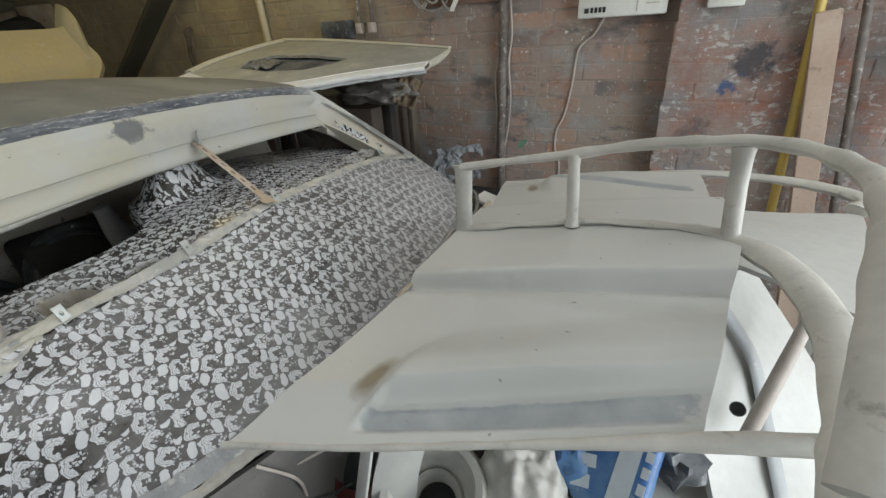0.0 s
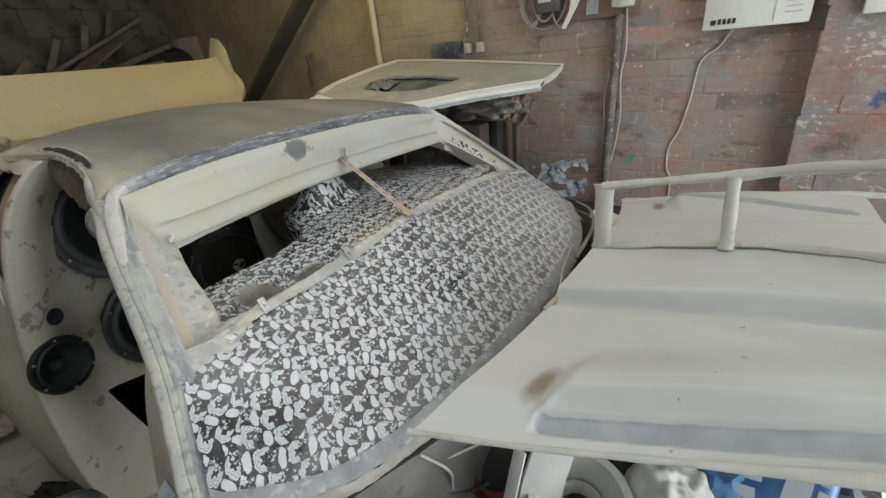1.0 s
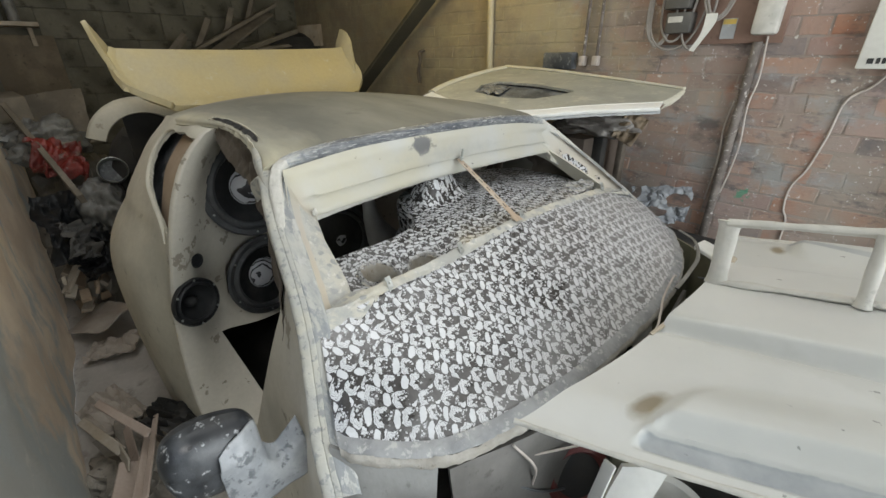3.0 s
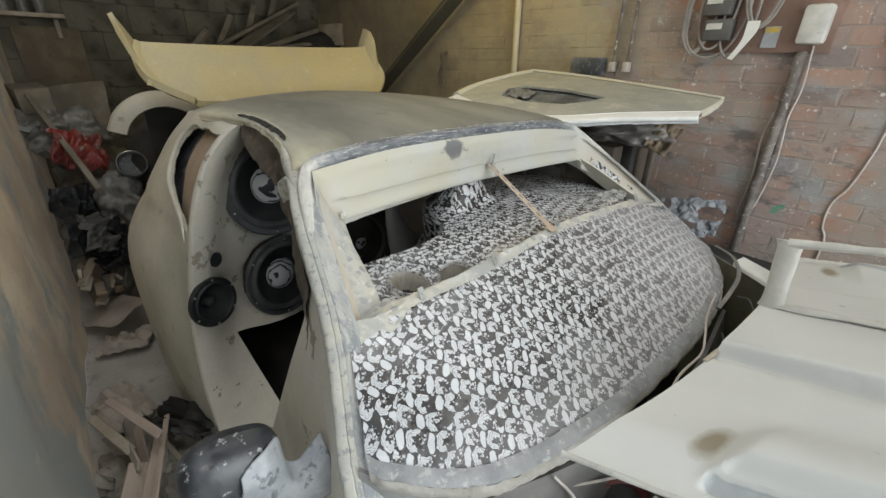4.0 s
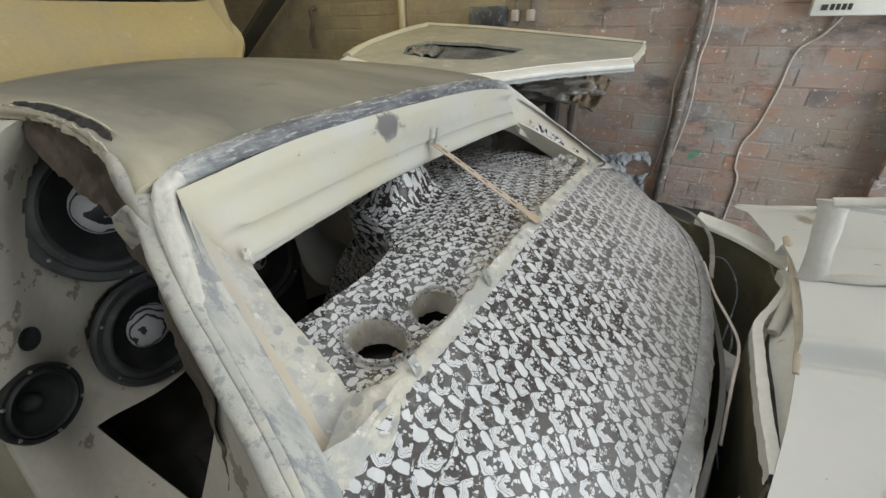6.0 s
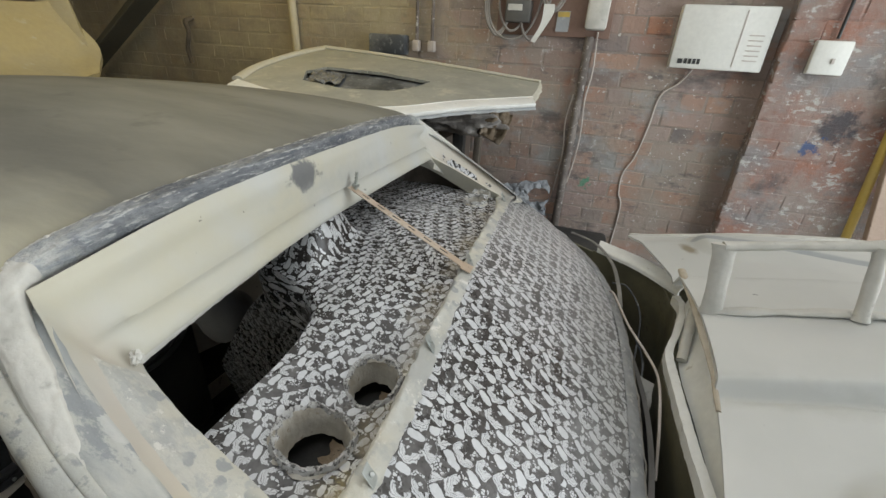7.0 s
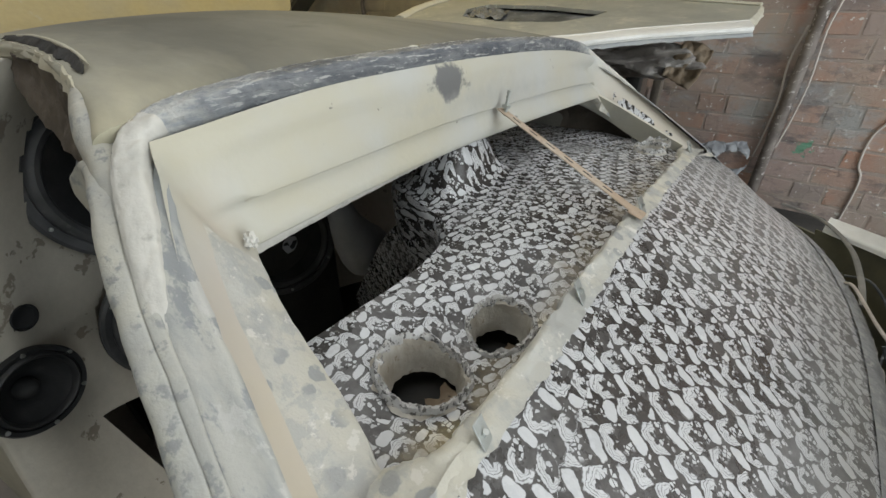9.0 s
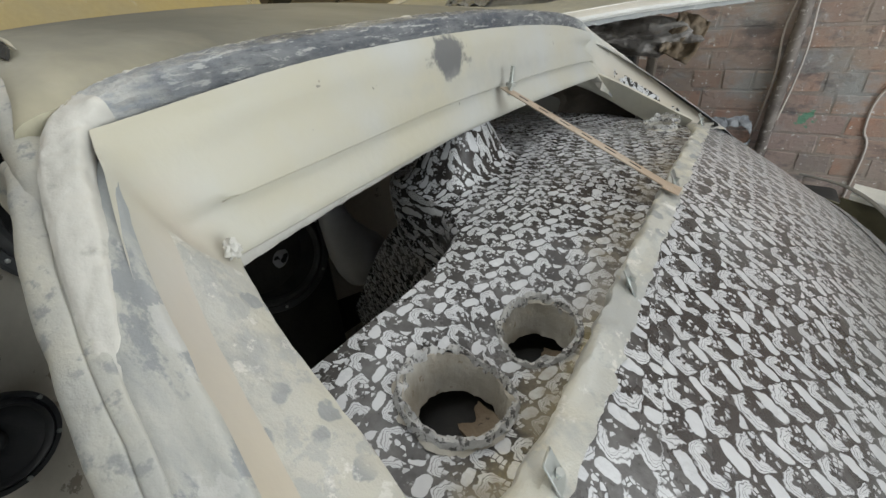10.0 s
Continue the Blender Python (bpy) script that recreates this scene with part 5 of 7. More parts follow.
# the empty quarter window: upright behind the crease, raked at the rear, pointed below
REAR = ((1.372, -1.50), (1.352, -1.56), (1.31, -1.58), (1.24, -1.565), (1.18, -1.50), (1.14, -1.38), (1.10, -1.27), (1.055, -1.20))


def rear_edge(z):
    for (za, xa), (zb, xb) in zip(REAR, REAR[1:]):
        if za >= z >= zb:
            return xa + (xb - xa) * (za - z) / (za - zb)
    return 0.0


def no_window(p):
    return not (1.055 < p.z < 1.360 + 0.11 * min(0.25, max(0.0, p.x + 1.48)) and rear_edge(p.z) < p.x < -1.199)


wall_parts = []
for flip in (False, True):
    wall_parts.append(part("quarter_panel", loft(side_rows(mir if flip else (lambda p: p)), 150, 160, thick=0.012, keep=no_window), GREYGREEN, car, "rear quarter in dull dusty primer with an empty window"))

for flip in (False, True):
    f = mir if flip else (lambda p: p)
    ring = [(-1.205, skin_y(-1.27, 1.04) - 0.001, 1.04)] + [(x, skin_y(x, z) - 0.003, z) for z, x in REAR[-2:0:-1]] + [(-1.50, skin_y(-1.50, 1.366) - 0.001, 1.368), (-1.42, skin_y(-1.42, 1.366) - 0.001, 1.367)]
    wall_parts.append(part("window_rim", tube([f(p) for p in ring], lambda q: 0.002 + 0.006 * min(1.0, 6 * q, 2.2 * (1 - q)), 10, n=90, squash=0.6, wobble=0.001), GREYGREEN, car, "smooth folded rim round the empty quarter window"))
wall_parts.append(part("quarter_trim_board", loft([[(-1.235, skin_y(-1.26, z) + 0.044, z), (-1.38 - 0.13 * k, skin_y(-1.45, z) + 0.040, z)] for z, k in ((1.392, 1.0), (1.25, 0.9), (1.15, 0.55), (1.08, 0.25), (0.98, 0.1))], 8, 20, thick=0.01), CARDBOARD, car, "brown board inside the empty quarter window"))
wall_parts.append(part("quarter_glass", loft([[(-1.22, skin_y(-1.26, z) + 0.055, z), (-1.75, skin_y(-1.75, z) + 0.055, z)] for z in (1.372, 1.25, 1.1, 0.95)], 8, 16, thick=0.004), DUSTBLACK, car, "dusty dark glass behind the board"))

DRIVERS = (((-1.338, 0.752, 1.146), 0.197), ((-1.340, 0.745, 0.752), 0.178), ((-1.205, 0.444, 0.798), 0.085), ((-1.230, 0.480, 0.942), 0.026))


def no_driver(p):
    return all((p - Vector(c)).length > 0.93 * r for c, r in DRIVERS)


bulk_rows = []
for z, e, s in LEVELS:
    k = 0.06 * ramped(z)
    q = ramped(z)
    bulk_rows.append([(-1.206 + k, e - 0.013, z), (-1.193 + k, e - 0.009, z), (-1.188 + k, e + 0.006, z), (-1.213 + k + 0.03 * q, e + 0.06, z), (-1.325 + 0.7 * k + 0.19 * q, e + 0.165, z), (-1.385 + 0.29 * q, e + 0.33, z), (-1.44, 0.98, z), (-1.45, YC, z)] + [(-1.44, 1.40, z), (-1.40, 2 * YC - e - 0.32, z), (-1.30, 2 * YC - e - 0.15, z), (-1.19, 2 * YC - e, z)])
BULKMAT = surface("primed_speaker_wall", (0.52, 0.49, 0.42), (0.46, 0.435, 0.37), (0.25, 0.22, 0.175), 4.0, 60, 0.6, 0.0012, c_lo=0.612, c_hi=0.63)


def speaker_wall():
    bm = loft(bulk_rows, 150, 130, keep=no_driver)
    for co, no in (((0, 0.50, 0.60), (0, 0.2, 1)), ((0, 0, 0.24), (0, 0, 1)), ((0, 0.50, 0.62), (0, 1, 0.24))):
        bmesh.ops.bisect_plane(bm, geom=bm.verts[:] + bm.edges[:] + bm.faces[:], plane_co=co, plane_no=no)
    gone = []
    for f in bm.faces:
        c = f.calc_center_median()
        if 0.24 < c.z < 0.60 - 0.2 * (c.y - 0.50) and 0.50 + 0.24 * (0.62 - c.z) < c.y < 1.82:
            gone.append(f)
    bmesh.ops.delete(bm, geom=gone, context="FACES")
    bmesh.ops.solidify(bm, geom=bm.faces[:], thickness=-0.012)
    return bm


wall_parts.append(part("speaker_wall", speaker_wall(), BULKMAT, car, "moulded speaker wall in dull cream primer, chipped"))
part("sill_face", loft([[(-1.25, 0.40, 0.22), (-0.8, 0.38, 0.20), (-0.3, 0.38, 0.20)], [(-1.25, 0.372, 0.12), (-0.8, 0.37, 0.12), (-0.3, 0.38, 0.12)]], 16, 6, thick=0.01), GREYGREEN, car)
# floor in near-black, with the cabin's shade put into the colour
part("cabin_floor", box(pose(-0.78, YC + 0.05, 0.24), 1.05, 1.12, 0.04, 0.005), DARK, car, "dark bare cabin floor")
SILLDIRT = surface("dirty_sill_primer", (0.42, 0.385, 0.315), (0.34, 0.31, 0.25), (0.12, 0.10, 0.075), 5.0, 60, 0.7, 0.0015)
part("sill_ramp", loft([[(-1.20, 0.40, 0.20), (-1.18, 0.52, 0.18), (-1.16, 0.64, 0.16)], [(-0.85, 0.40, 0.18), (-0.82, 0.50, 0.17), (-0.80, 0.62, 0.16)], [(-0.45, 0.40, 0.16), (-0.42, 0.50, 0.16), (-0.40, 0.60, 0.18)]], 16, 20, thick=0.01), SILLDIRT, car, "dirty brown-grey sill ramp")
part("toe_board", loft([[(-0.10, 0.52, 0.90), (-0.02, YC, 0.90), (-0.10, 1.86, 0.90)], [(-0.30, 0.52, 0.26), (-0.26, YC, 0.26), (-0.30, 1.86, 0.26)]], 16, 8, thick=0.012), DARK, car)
part("tail_panel", loft([half_rows([(-2.30, 0.72, 1.27), (-2.32, 0.9, 1.33), (-2.33, YC, 1.35)]), half_rows([(-2.48, 0.52, 0.8), (-2.55, 0.8, 0.8), (-2.57, YC, 0.8)]), half_rows([(-2.45, 0.50, 0.15), (-2.52, 0.8, 0.15), (-2.54, YC, 0.15)])], 30, 20, thick=0.012), GREYGREEN, car)
part("sill_block", box(pose(-1.6, YC, 0.08), 1.5, 1.2, 0.16, 0.01), DARK, car, "blocks under the shell")
part("sill_block", box(pose(-0.35, YC, 0.08), 0.4, 1.2, 0.16, 0.01), DARK, car)


def door_post(flip):
    f = mir if flip else (lambda p: p)
    rows = [
        [(-0.53, 0.572, 1.205), (-0.36, 0.505, 1.085), (-0.21, 0.445, 0.955), (-0.10, 0.43, 0.89)],
        [(-0.555, 0.545, 1.06), (-0.37, 0.488, 0.99), (-0.22, 0.435, 0.88), (-0.08, 0.42, 0.82)],
        [(-0.625, 0.503, 0.86), (-0.43, 0.465, 0.80), (-0.21, 0.420, 0.72), (-0.05, 0.40, 0.68)],
        [(-0.86, 0.462, 0.40), (-0.55, 0.43, 0.38), (-0.21, 0.40, 0.36), (-0.03, 0.38, 0.34)],
    ]
    part("door_post", loft([[f(p) for p in r] for r in rows], 24, 30, thick=0.014), BULKMAT, car, "smooth pale door post")
    rail = [f(p) for p in ((-1.285, 0.634, 1.410), (-1.15, 0.636, 1.400), (-1.05, 0.640, 1.388), (-0.90, 0.630, 1.374), (-0.81, 0.618, 1.358), (-0.74, 0.600, 1.309), (-0.66, 0.575, 1.268), (-0.60, 0.553, 1.227), (-0.52, 0.513, 1.040), (-0.48, 0.480, 0.80))]
    inner = [f(p) for p in ((-1.290, 0.637, 1.404), (-1.20, 0.625, 1.361), (-1.10, 0.622, 1.302), (-1.00, 0.625, 1.278), (-0.93, 0.625, 1.254), (-0.853, 0.610, 1.214), (-0.76, 0.596, 1.177), (-0.75, 0.587, 1.097), (-0.64, 0.550, 0.93), (-0.58, 0.520, 0.76))]
    mid = [tuple(0.5 * (a + b) + (0.008 if k == 1 and not flip else 0) for k, (a, b) in enumerate(zip(p, q))) for p, q in zip(rail, inner)]
    part("door_flange", loft([rail, mid, inner], 120, 12, thick=0.003, shift=lambda p: p + V(0.014 * noise.fractal(p * 16, 0.8, 2.0, 3), 0.008 * noise.fractal(p * 22, 0.8, 2.0, 3), 0.014 * noise.fractal(p * 19 + V(3, 3, 3), 0.8, 2.0, 3))), RUST, car, "torn brown sealing flange round the door opening")


door_post(False)
door_post(True)
torn = lambda p: p + V(0.008 * noise.fractal(p * 24, 0.8, 2.0, 3), 0.005 * noise.fractal(p * 27, 0.8, 2.0, 3), 0)
# dark sheet laid on the uncut roof as the shade inside a slot
part("slot_shade", loft([[(-1.27, 0.644, 1.4165), (-1.12, 0.651, 1.4125), (-0.95, 0.646, 1.4040), (-0.84, 0.640, 1.396)], [(-1.25, 0.649, 1.4215), (-1.12, 0.661, 1.4225), (-0.95, 0.656, 1.4140), (-0.85, 0.647, 1.405)]], 90, 8, thick=0.003, shift=torn), DARK, car, "dark torn sheet standing for the shaded slot above the door opening")
part("slot_rim", tube([(-1.27, 0.648, 1.4205), (-1.12, 0.663, 1.4240), (-0.95, 0.659, 1.4155), (-0.835, 0.646, 1.405)], lambda q: 0.001 + 0.002 * math.sin(math.pi * q), 8, n=60, wobble=0.0012), CREAM, car, "bent lip along the slot")
part("cant_rail", loft([[(-1.28, 0.636, 1.410), (-1.12, 0.641, 1.400), (-0.95, 0.637, 1.384), (-0.82, 0.618, 1.364), (-0.735, 0.600, 1.328)], [(-1.27, 0.639, 1.417), (-1.12, 0.646, 1.412), (-0.95, 0.642, 1.402), (-0.83, 0.628, 1.388), (-0.735, 0.606, 1.350)]], 90, 8, thick=0.004, shift=torn), CREAM, car, "ragged cream strip along the door opening")


DUSTRUBBER = surface("dust_filmed_rubber", (0.040, 0.042, 0.044), (0.078, 0.080, 0.083), (0.14, 0.14, 0.14), 9.0, 60, 0.5, 0.0005, c_lo=0.60, c_hi=0.8)


def driver(name, c, n, r, label, cap):
    t = thing(name, c, label, "speaker", "speakers in the wall")
    wall_parts.append(t)
    m = facing(c, n)
    rubber = DUSTRUBBER if cap is CAP else BLACKGLOSS
    part("basket_rim", lathe([(r * 1.06, -0.010), (r * 1.07, 0.004), (r * 1.03, 0.010), (r * 0.94, 0.008), (r * 0.92, 0.0)], m, 48), rubber, t)
    part("surround", lathe([(r * 0.93, 0.002), (r * 0.89, 0.010), (r * 0.84, 0.013), (r * 0.79, 0.009), (r * 0.765, 0.0)], m, 48), rubber, t, "rolled rubber surround")
    part("cone", lathe([(r * 0.77, 0.0), (r * 0.55, -0.020), (r * 0.34, -0.040), (0.004, -0.05)], m, 48), CONE, t)
    q = 0.42 if cap is CAP else 0.26
    part("dust_cap", lathe([(r * q, -0.036), (r * q * 0.9, -0.022), (r * q * 0.6, -0.010), (r * q * 0.25, -0.005), (0.002, -0.004)], m, 32), cap, t)
    for k in range(6):
        a = math.pi * k / 3 + 0.4
        part("screw", lathe([(0.005, 0.008), (0.004, 0.012), (0.001, 0.0125)], m @ Matrix.Translation((r * 0.985 * math.cos(a), r * 0.985 * math.sin(a), 0)), 8), STEEL, t)
    return t


driver("subwoofer", (-1.318, 0.754, 1.146), (0.98, 0.12, 0.04), 0.186, "large black subwoofer high in the speaker wall", CAP)
driver("subwoofer", (-1.324, 0.746, 0.752), (0.96, 0.22, 0.05), 0.167, "large black subwoofer with a printed grey dust cap", CAP)
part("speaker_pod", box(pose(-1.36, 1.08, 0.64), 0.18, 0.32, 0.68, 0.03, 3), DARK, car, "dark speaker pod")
driver("subwoofer", (-1.232, 1.054, 0.858), (1, -0.15, 0.12), 0.154, "black subwoofer with printed dust cap deep in the dark cabin", CAP)
driver("midrange_speaker", (-1.192, 0.442, 0.798), (0.86, 0.42, 0.08), 0.085, "round black midrange speaker in the pale wall", CONE)
hole = thing("tweeter_hole", (-1.232, 0.478, 0.945), "small round tweeter hole with a black rim", "hole")
wall_parts.append(hole)
part("bore", lathe([(0.027, 0.008), (0.024, 0.009), (0.023, 0.002), (0.004, -0.002)], facing((-1.230, 0.480, 0.942), (0.80, 0.52, 0)), 24), BLACKGLOSS, hole)

# the whole speaker wall and its side panels sit a little further back and lower
for ob in wall_parts:
    ob.location += V(-0.033, 0, -0.008)

# wing over the tail
wing = part("rear_wing", loft([
    [(-2.42, 0.530, 1.640), (-2.44, 0.62, 1.628), (-2.44, YC - 0.03, 1.628), (-2.44, 1.70, 1.640), (-2.42, 1.835, 1.655)],
    [(-2.34, 0.505, 1.57), (-2.35, 0.62, 1.545), (-2.35, YC - 0.03, 1.54), (-2.35, 1.70, 1.555), (-2.34, 1.85, 1.58)],
    [(-2.22, 0.53, 1.47), (-2.24, 0.66, 1.42), (-2.24, YC - 0.03, 1.415), (-2.24, 1.68, 1.43), (-2.22, 1.845, 1.48)],
    [(-2.12, 0.68, 1.385), (-2.12, 0.74, 1.365), (-2.12, YC - 0.03, 1.36), (-2.12, 1.62, 1.37), (-2.12, 1.74, 1.39)],
], 50, 24, thick=0.03), YELLOW, car, "broad rear wing in yellow filler primer")
for a, b, c in ((0.545, 0.487, 1), (1.825, 1.875, 1.02)):
    part("end_plate", loft([[(-2.48, b, 1.775), (-2.42, b, 1.76), (-2.37, b, 1.70)], [(-2.47, a, 1.66), (-2.38, a - 0.01 * c, 1.60), (-2.24, a, 1.50)], [(-2.40, 0.5 * (a + 1.19) - 0.30 * (1.19 - a) / abs(1.19 - a), 1.58), (-2.30, a, 1.50), (-2.20, a, 1.46)]], 16, 12, thick=0.022), YELLOW, wing)
part("wing_stay", box(pose(-2.30, 0.95, 1.36), 0.12, 0.03, 0.16, 0.006), YELLOW, wing)
part("wing_stay", box(pose(-2.30, 1.42, 1.36), 0.12, 0.03, 0.16, 0.006), YELLOW, wing)


def mirror():
    t = thing("door_mirror", (-0.30, 0.34, 0.98), "dusty glossy black door mirror housing on the door post", "mirror")
    # the shell is drawn in sections from its tall outer end to the rounded inner corner
    rows = []
    for y, top, low, rx in ((0.207, 0.972, 0.955, 0.004), (0.213, 0.998, 0.920, 0.026), (0.226, 1.020, 0.892, 0.040), (0.250, 1.031, 0.875, 0.049), (0.285, 1.031, 0.866, 0.052), (0.320, 1.022, 0.862, 0.050), (0.345, 1.012, 0.862, 0.043), (0.359, 0.998, 0.866, 0.030), (0.366, 0.978, 0.874, 0.010)):
        z, rz = 0.5 * (top + low), 0.5 * (top - low)
        rows.append([(-0.330 + rx * math.cos(a), y, z + rz * (abs(math.sin(a)) ** 0.85) * (1 if math.sin(a) > 0 else -1)) for a in (math.pi * (0.5 + k / 8.0) for k in range(17))])
    part("housing", loft(rows, 64, 48), MIRRORMAT, t, "black gloss shell grey with dust", "soft")
    crest = ((-0.276, 0.290, 0.982), (-0.283, 0.307, 0.993), (-0.291, 0.338, 1.001), (-0.314, 0.361, 0.992), (-0.316, 0.366, 0.965), (-0.308, 0.366, 0.938), (-0.306, 0.385, 0.921), (-0.306, 0.405, 0.934), (-0.306, 0.434, 0.956))
    belly = ((-0.268, 0.284, 0.938), (-0.265, 0.302, 0.940), (-0.262, 0.326, 0.940), (-0.266, 0.346, 0.928), (-0.268, 0.357, 0.915), (-0.270, 0.369, 0.900), (-0.272, 0.387, 0.888), (-0.270, 0.408, 0.894), (-0.272, 0.438, 0.908))
    part("cap", loft([crest, [tuple(0.5 * (a + b) + (0.006 if k == 0 else 0) for k, (a, b) in enumerate(zip(p, q))) for p, q in zip(crest, belly)], belly, [(p[0] + 0.004, p[1] + 0.004, 0.835) for p in belly]], 60, 30, thick=0.004), CAPMAT, t, "pale dusty inner cap curving into the arm", "soft")


CAPMAT = surface("dust_grey_cap", (0.22, 0.235, 0.25), (0.36, 0.375, 0.385), (0.10, 0.11, 0.12), 12.0, 90, 0.4, 0.0008, c_lo=0.55, c_hi=0.62)
MIRRORMAT = surface("dusty_black_gloss", (0.014, 0.016, 0.019), (0.055, 0.06, 0.066), (0.36, 0.375, 0.385), 17.0, 90, 0.36, 0.0006, c_lo=0.60, c_hi=0.68)
mirror()

# ---- white bonnet and its frame ----
BC = 1.262
RAWEDGE = surface("raw_tan_edge", (0.36, 0.31, 0.235), (0.44, 0.39, 0.31), (0.22, 0.18, 0.13), 20.0, 70, 0.75, 0.002)
bonnet = thing("bonnet", (0.35, BC, 1.05), "glassfibre bonnet in white primer with a hand-made tube frame on top", "bonnet")


def smooth(a, b, x):
    t = min(1.0, max(0.0, (x - a) / (b - a)))
    return t * t * (3 - 2 * t)


def bonnet_point(u, v, flip):
    """u from the outer edge (0) to the centre line (1), v from the windscreen end (0) to the nose (1)."""
    e = V(0.050 + 0.563 * v, 0.680 + 0.20 * v + 0.02 * v * v, 0)
    c = V(0.150 + 0.515 * v, BC, 0)
    p = e.lerp(c, u)
    xs = p.x - 0.05
    d = p.y - (0.68 + 0.355 * xs + 0.063 * xs * xs)
    ze = 1.048 + 0.085 * (p.x - 0.05)
    zc = 1.098 + 0.19 * p.x - 0.06 * max(0, p.x - 0.4)
    g = 0.35 * smooth(0, 0.2, u) + 0.35 * smooth(0.1, 0.9, u) + 0.30 * smooth(0.640, 0.688, u)
    z = ze + (zc - ze) * g
    z -= 0.010 * math.exp(-((u - 0.650) / 0.026) ** 2)
    # raised flank with a rounded end, and the long recess beside it
    near = smooth(0.058, 0.082, d + 0.03 * smooth(0.235, 0.20, p.x))
    left = smooth(0.195, 0.236, p.x - 0.14 * max(0.0, d - 0.05) - 1.6 * max(0.0, d - 0.12) ** 1.5)
    z += (0.024 - 0.008 * smooth(0.40, 0.60, p.x)) * near * left * smooth(0.20, 0.105, d)
    z -= 0.010 * smooth(0.016, 0.030, d) * smooth(0.056, 0.050, d) * smooth(0.203, 0.218, p.x)
    p.z = z + (0.030 * v * (1 - u) if flip else 0.0)
    p.x += (0.064 * u - 0.082 * u * u) * (1 - smooth(0.0, 0.25, v))
    if flip:
        p.y = 2 * BC - p.y + 0.236 * v * (1 - u) ** 1.1
    return p


def bonnet_half(flip):
    nu, nv = 170, 130
    bm = bmesh.new()
    g = [[bm.verts.new(bonnet_point(i / nu, j / nv, flip)) for i in range(nu + 1)] for j in range(nv + 1)]
    for a, b in zip(g, g[1:]):
        for i in range(nu):
            bm.faces.new((a[i], a[i + 1], b[i + 1], b[i]))
    bmesh.ops.recalc_face_normals(bm, faces=bm.faces[:])
    bmesh.ops.solidify(bm, geom=bm.faces[:], thickness=0.007)
    return bm


for flip in (False, True):
    half = part("bonnet_half", bonnet_half(flip), BONNET, bonnet, "smooth white half with a raised flank")
    fy = (lambda y: 2 * BC - y) if flip else (lambda y: y)
    if not flip:
        part("edge_tube", tube([(0.046, fy(0.678), 1.046), (0.22, fy(0.741), 1.059), (0.42, fy(0.820), 1.078), (0.613, fy(0.898), 1.093), (0.735, fy(0.942), 1.099)], lambda s: 0.0045 + 0.008 * smooth(0.4, 0.85, s), 10, n=40, wobble=0.0015), TUBE, bonnet)

TOPY = 1.300
part("top_rail", tube([(0.136, 1.292, 1.268), (0.25, 1.297, 1.290), (0.372, TOPY, 1.312), (0.49, 1.295, 1.338), (0.605, 1.268, 1.357), (0.665, 1.255, 1.360), (0.715, 1.205, 1.360), (0.742, 1.11, 1.354), (0.740, 1.02, 1.335), (0.724, 0.945, 1.300), (0.706, 0.86, 1.250), (0.695, 0.79, 1.200)], lambda s: 0.0125 + 0.014 * smooth(0.45, 0.85, s), 12, n=110, squash=0.75, wobble=0.005), TUBE, bonnet, "curved top rail, rough with filler")
part("bottom_rail", tube([(0.150, 1.268, 1.133), (0.28, 1.280, 1.158), (0.40, 1.285, 1.182), (0.52, 1.280, 1.195), (0.615, 1.262, 1.203), (0.675, 1.222, 1.200), (0.717, 1.165, 1.194), (0.742, 1.064, 1.180), (0.738, 0.962, 1.160), (0.716, 0.843, 1.140), (0.700, 0.76, 1.120)], lambda s: 0.011 + 0.017 * smooth(0.3, 0.6, s) - 0.006 * smooth(0.75, 1.0, s), 12, n=110, squash=0.6, wobble=0.006), TUBE, bonnet, "curved lower rail, rough with filler")
for x, zb, zt, r in ((0.145, 1.132, 1.272, 0.0125), (0.380, 1.178, 1.312, 0.0125), (0.640, 1.195, 1.352, 0.0155)):
    part("post", tube([(x + 0.006, 1.272 if x < 0.6 else 1.24, zb - 0.004), (x, 1.283 if x < 0.6 else 1.262, (zb + zt) / 2), (x - 0.006, 1.296 if x < 0.6 else 1.268, zt)], lambda s, r=r: r * (0.92 + 0.25 * (2 * s - 1) ** 8), 12, n=14, squash=1.8 if x < 0.2 else 1.0, wobble=0.002), TUBE, bonnet)
part("far_rail", tube([(0.056, 1.846, 1.050), (0.19, 1.853, 1.068), (0.34, 1.860, 1.092), (0.50, 1.866, 1.113), (0.66, 1.872, 1.129), (0.82, 1.86, 1.130), (0.94, 1.81, 1.128), (0.985, 1.75, 1.122), (0.95, 1.695, 1.118)], lambda q: 0.004 + 0.012 * smooth(0.0, 0.3, q) + 0.009 * smooth(0.5, 0.9, q), 10, n=60, squash=0.6, wobble=0.003), TUBE, bonnet, "rounded rail round the slot in the nose")
part("nose_panel", loft([[(0.60, 1.27, 1.165), (0.62, 1.45, 1.150), (0.64, 1.58, 1.118), (0.64, 1.64, 1.108)], [(0.71, 1.21, 1.160), (0.77, 1.42, 1.142), (0.80, 1.58, 1.118), (0.80, 1.655, 1.110)], [(0.815, 1.17, 1.140), (0.88, 1.38, 1.128), (0.945, 1.60, 1.115), (0.965, 1.70, 1.112)]], 24, 16, thick=0.008), WHITE, bonnet, "flat white nose panel")
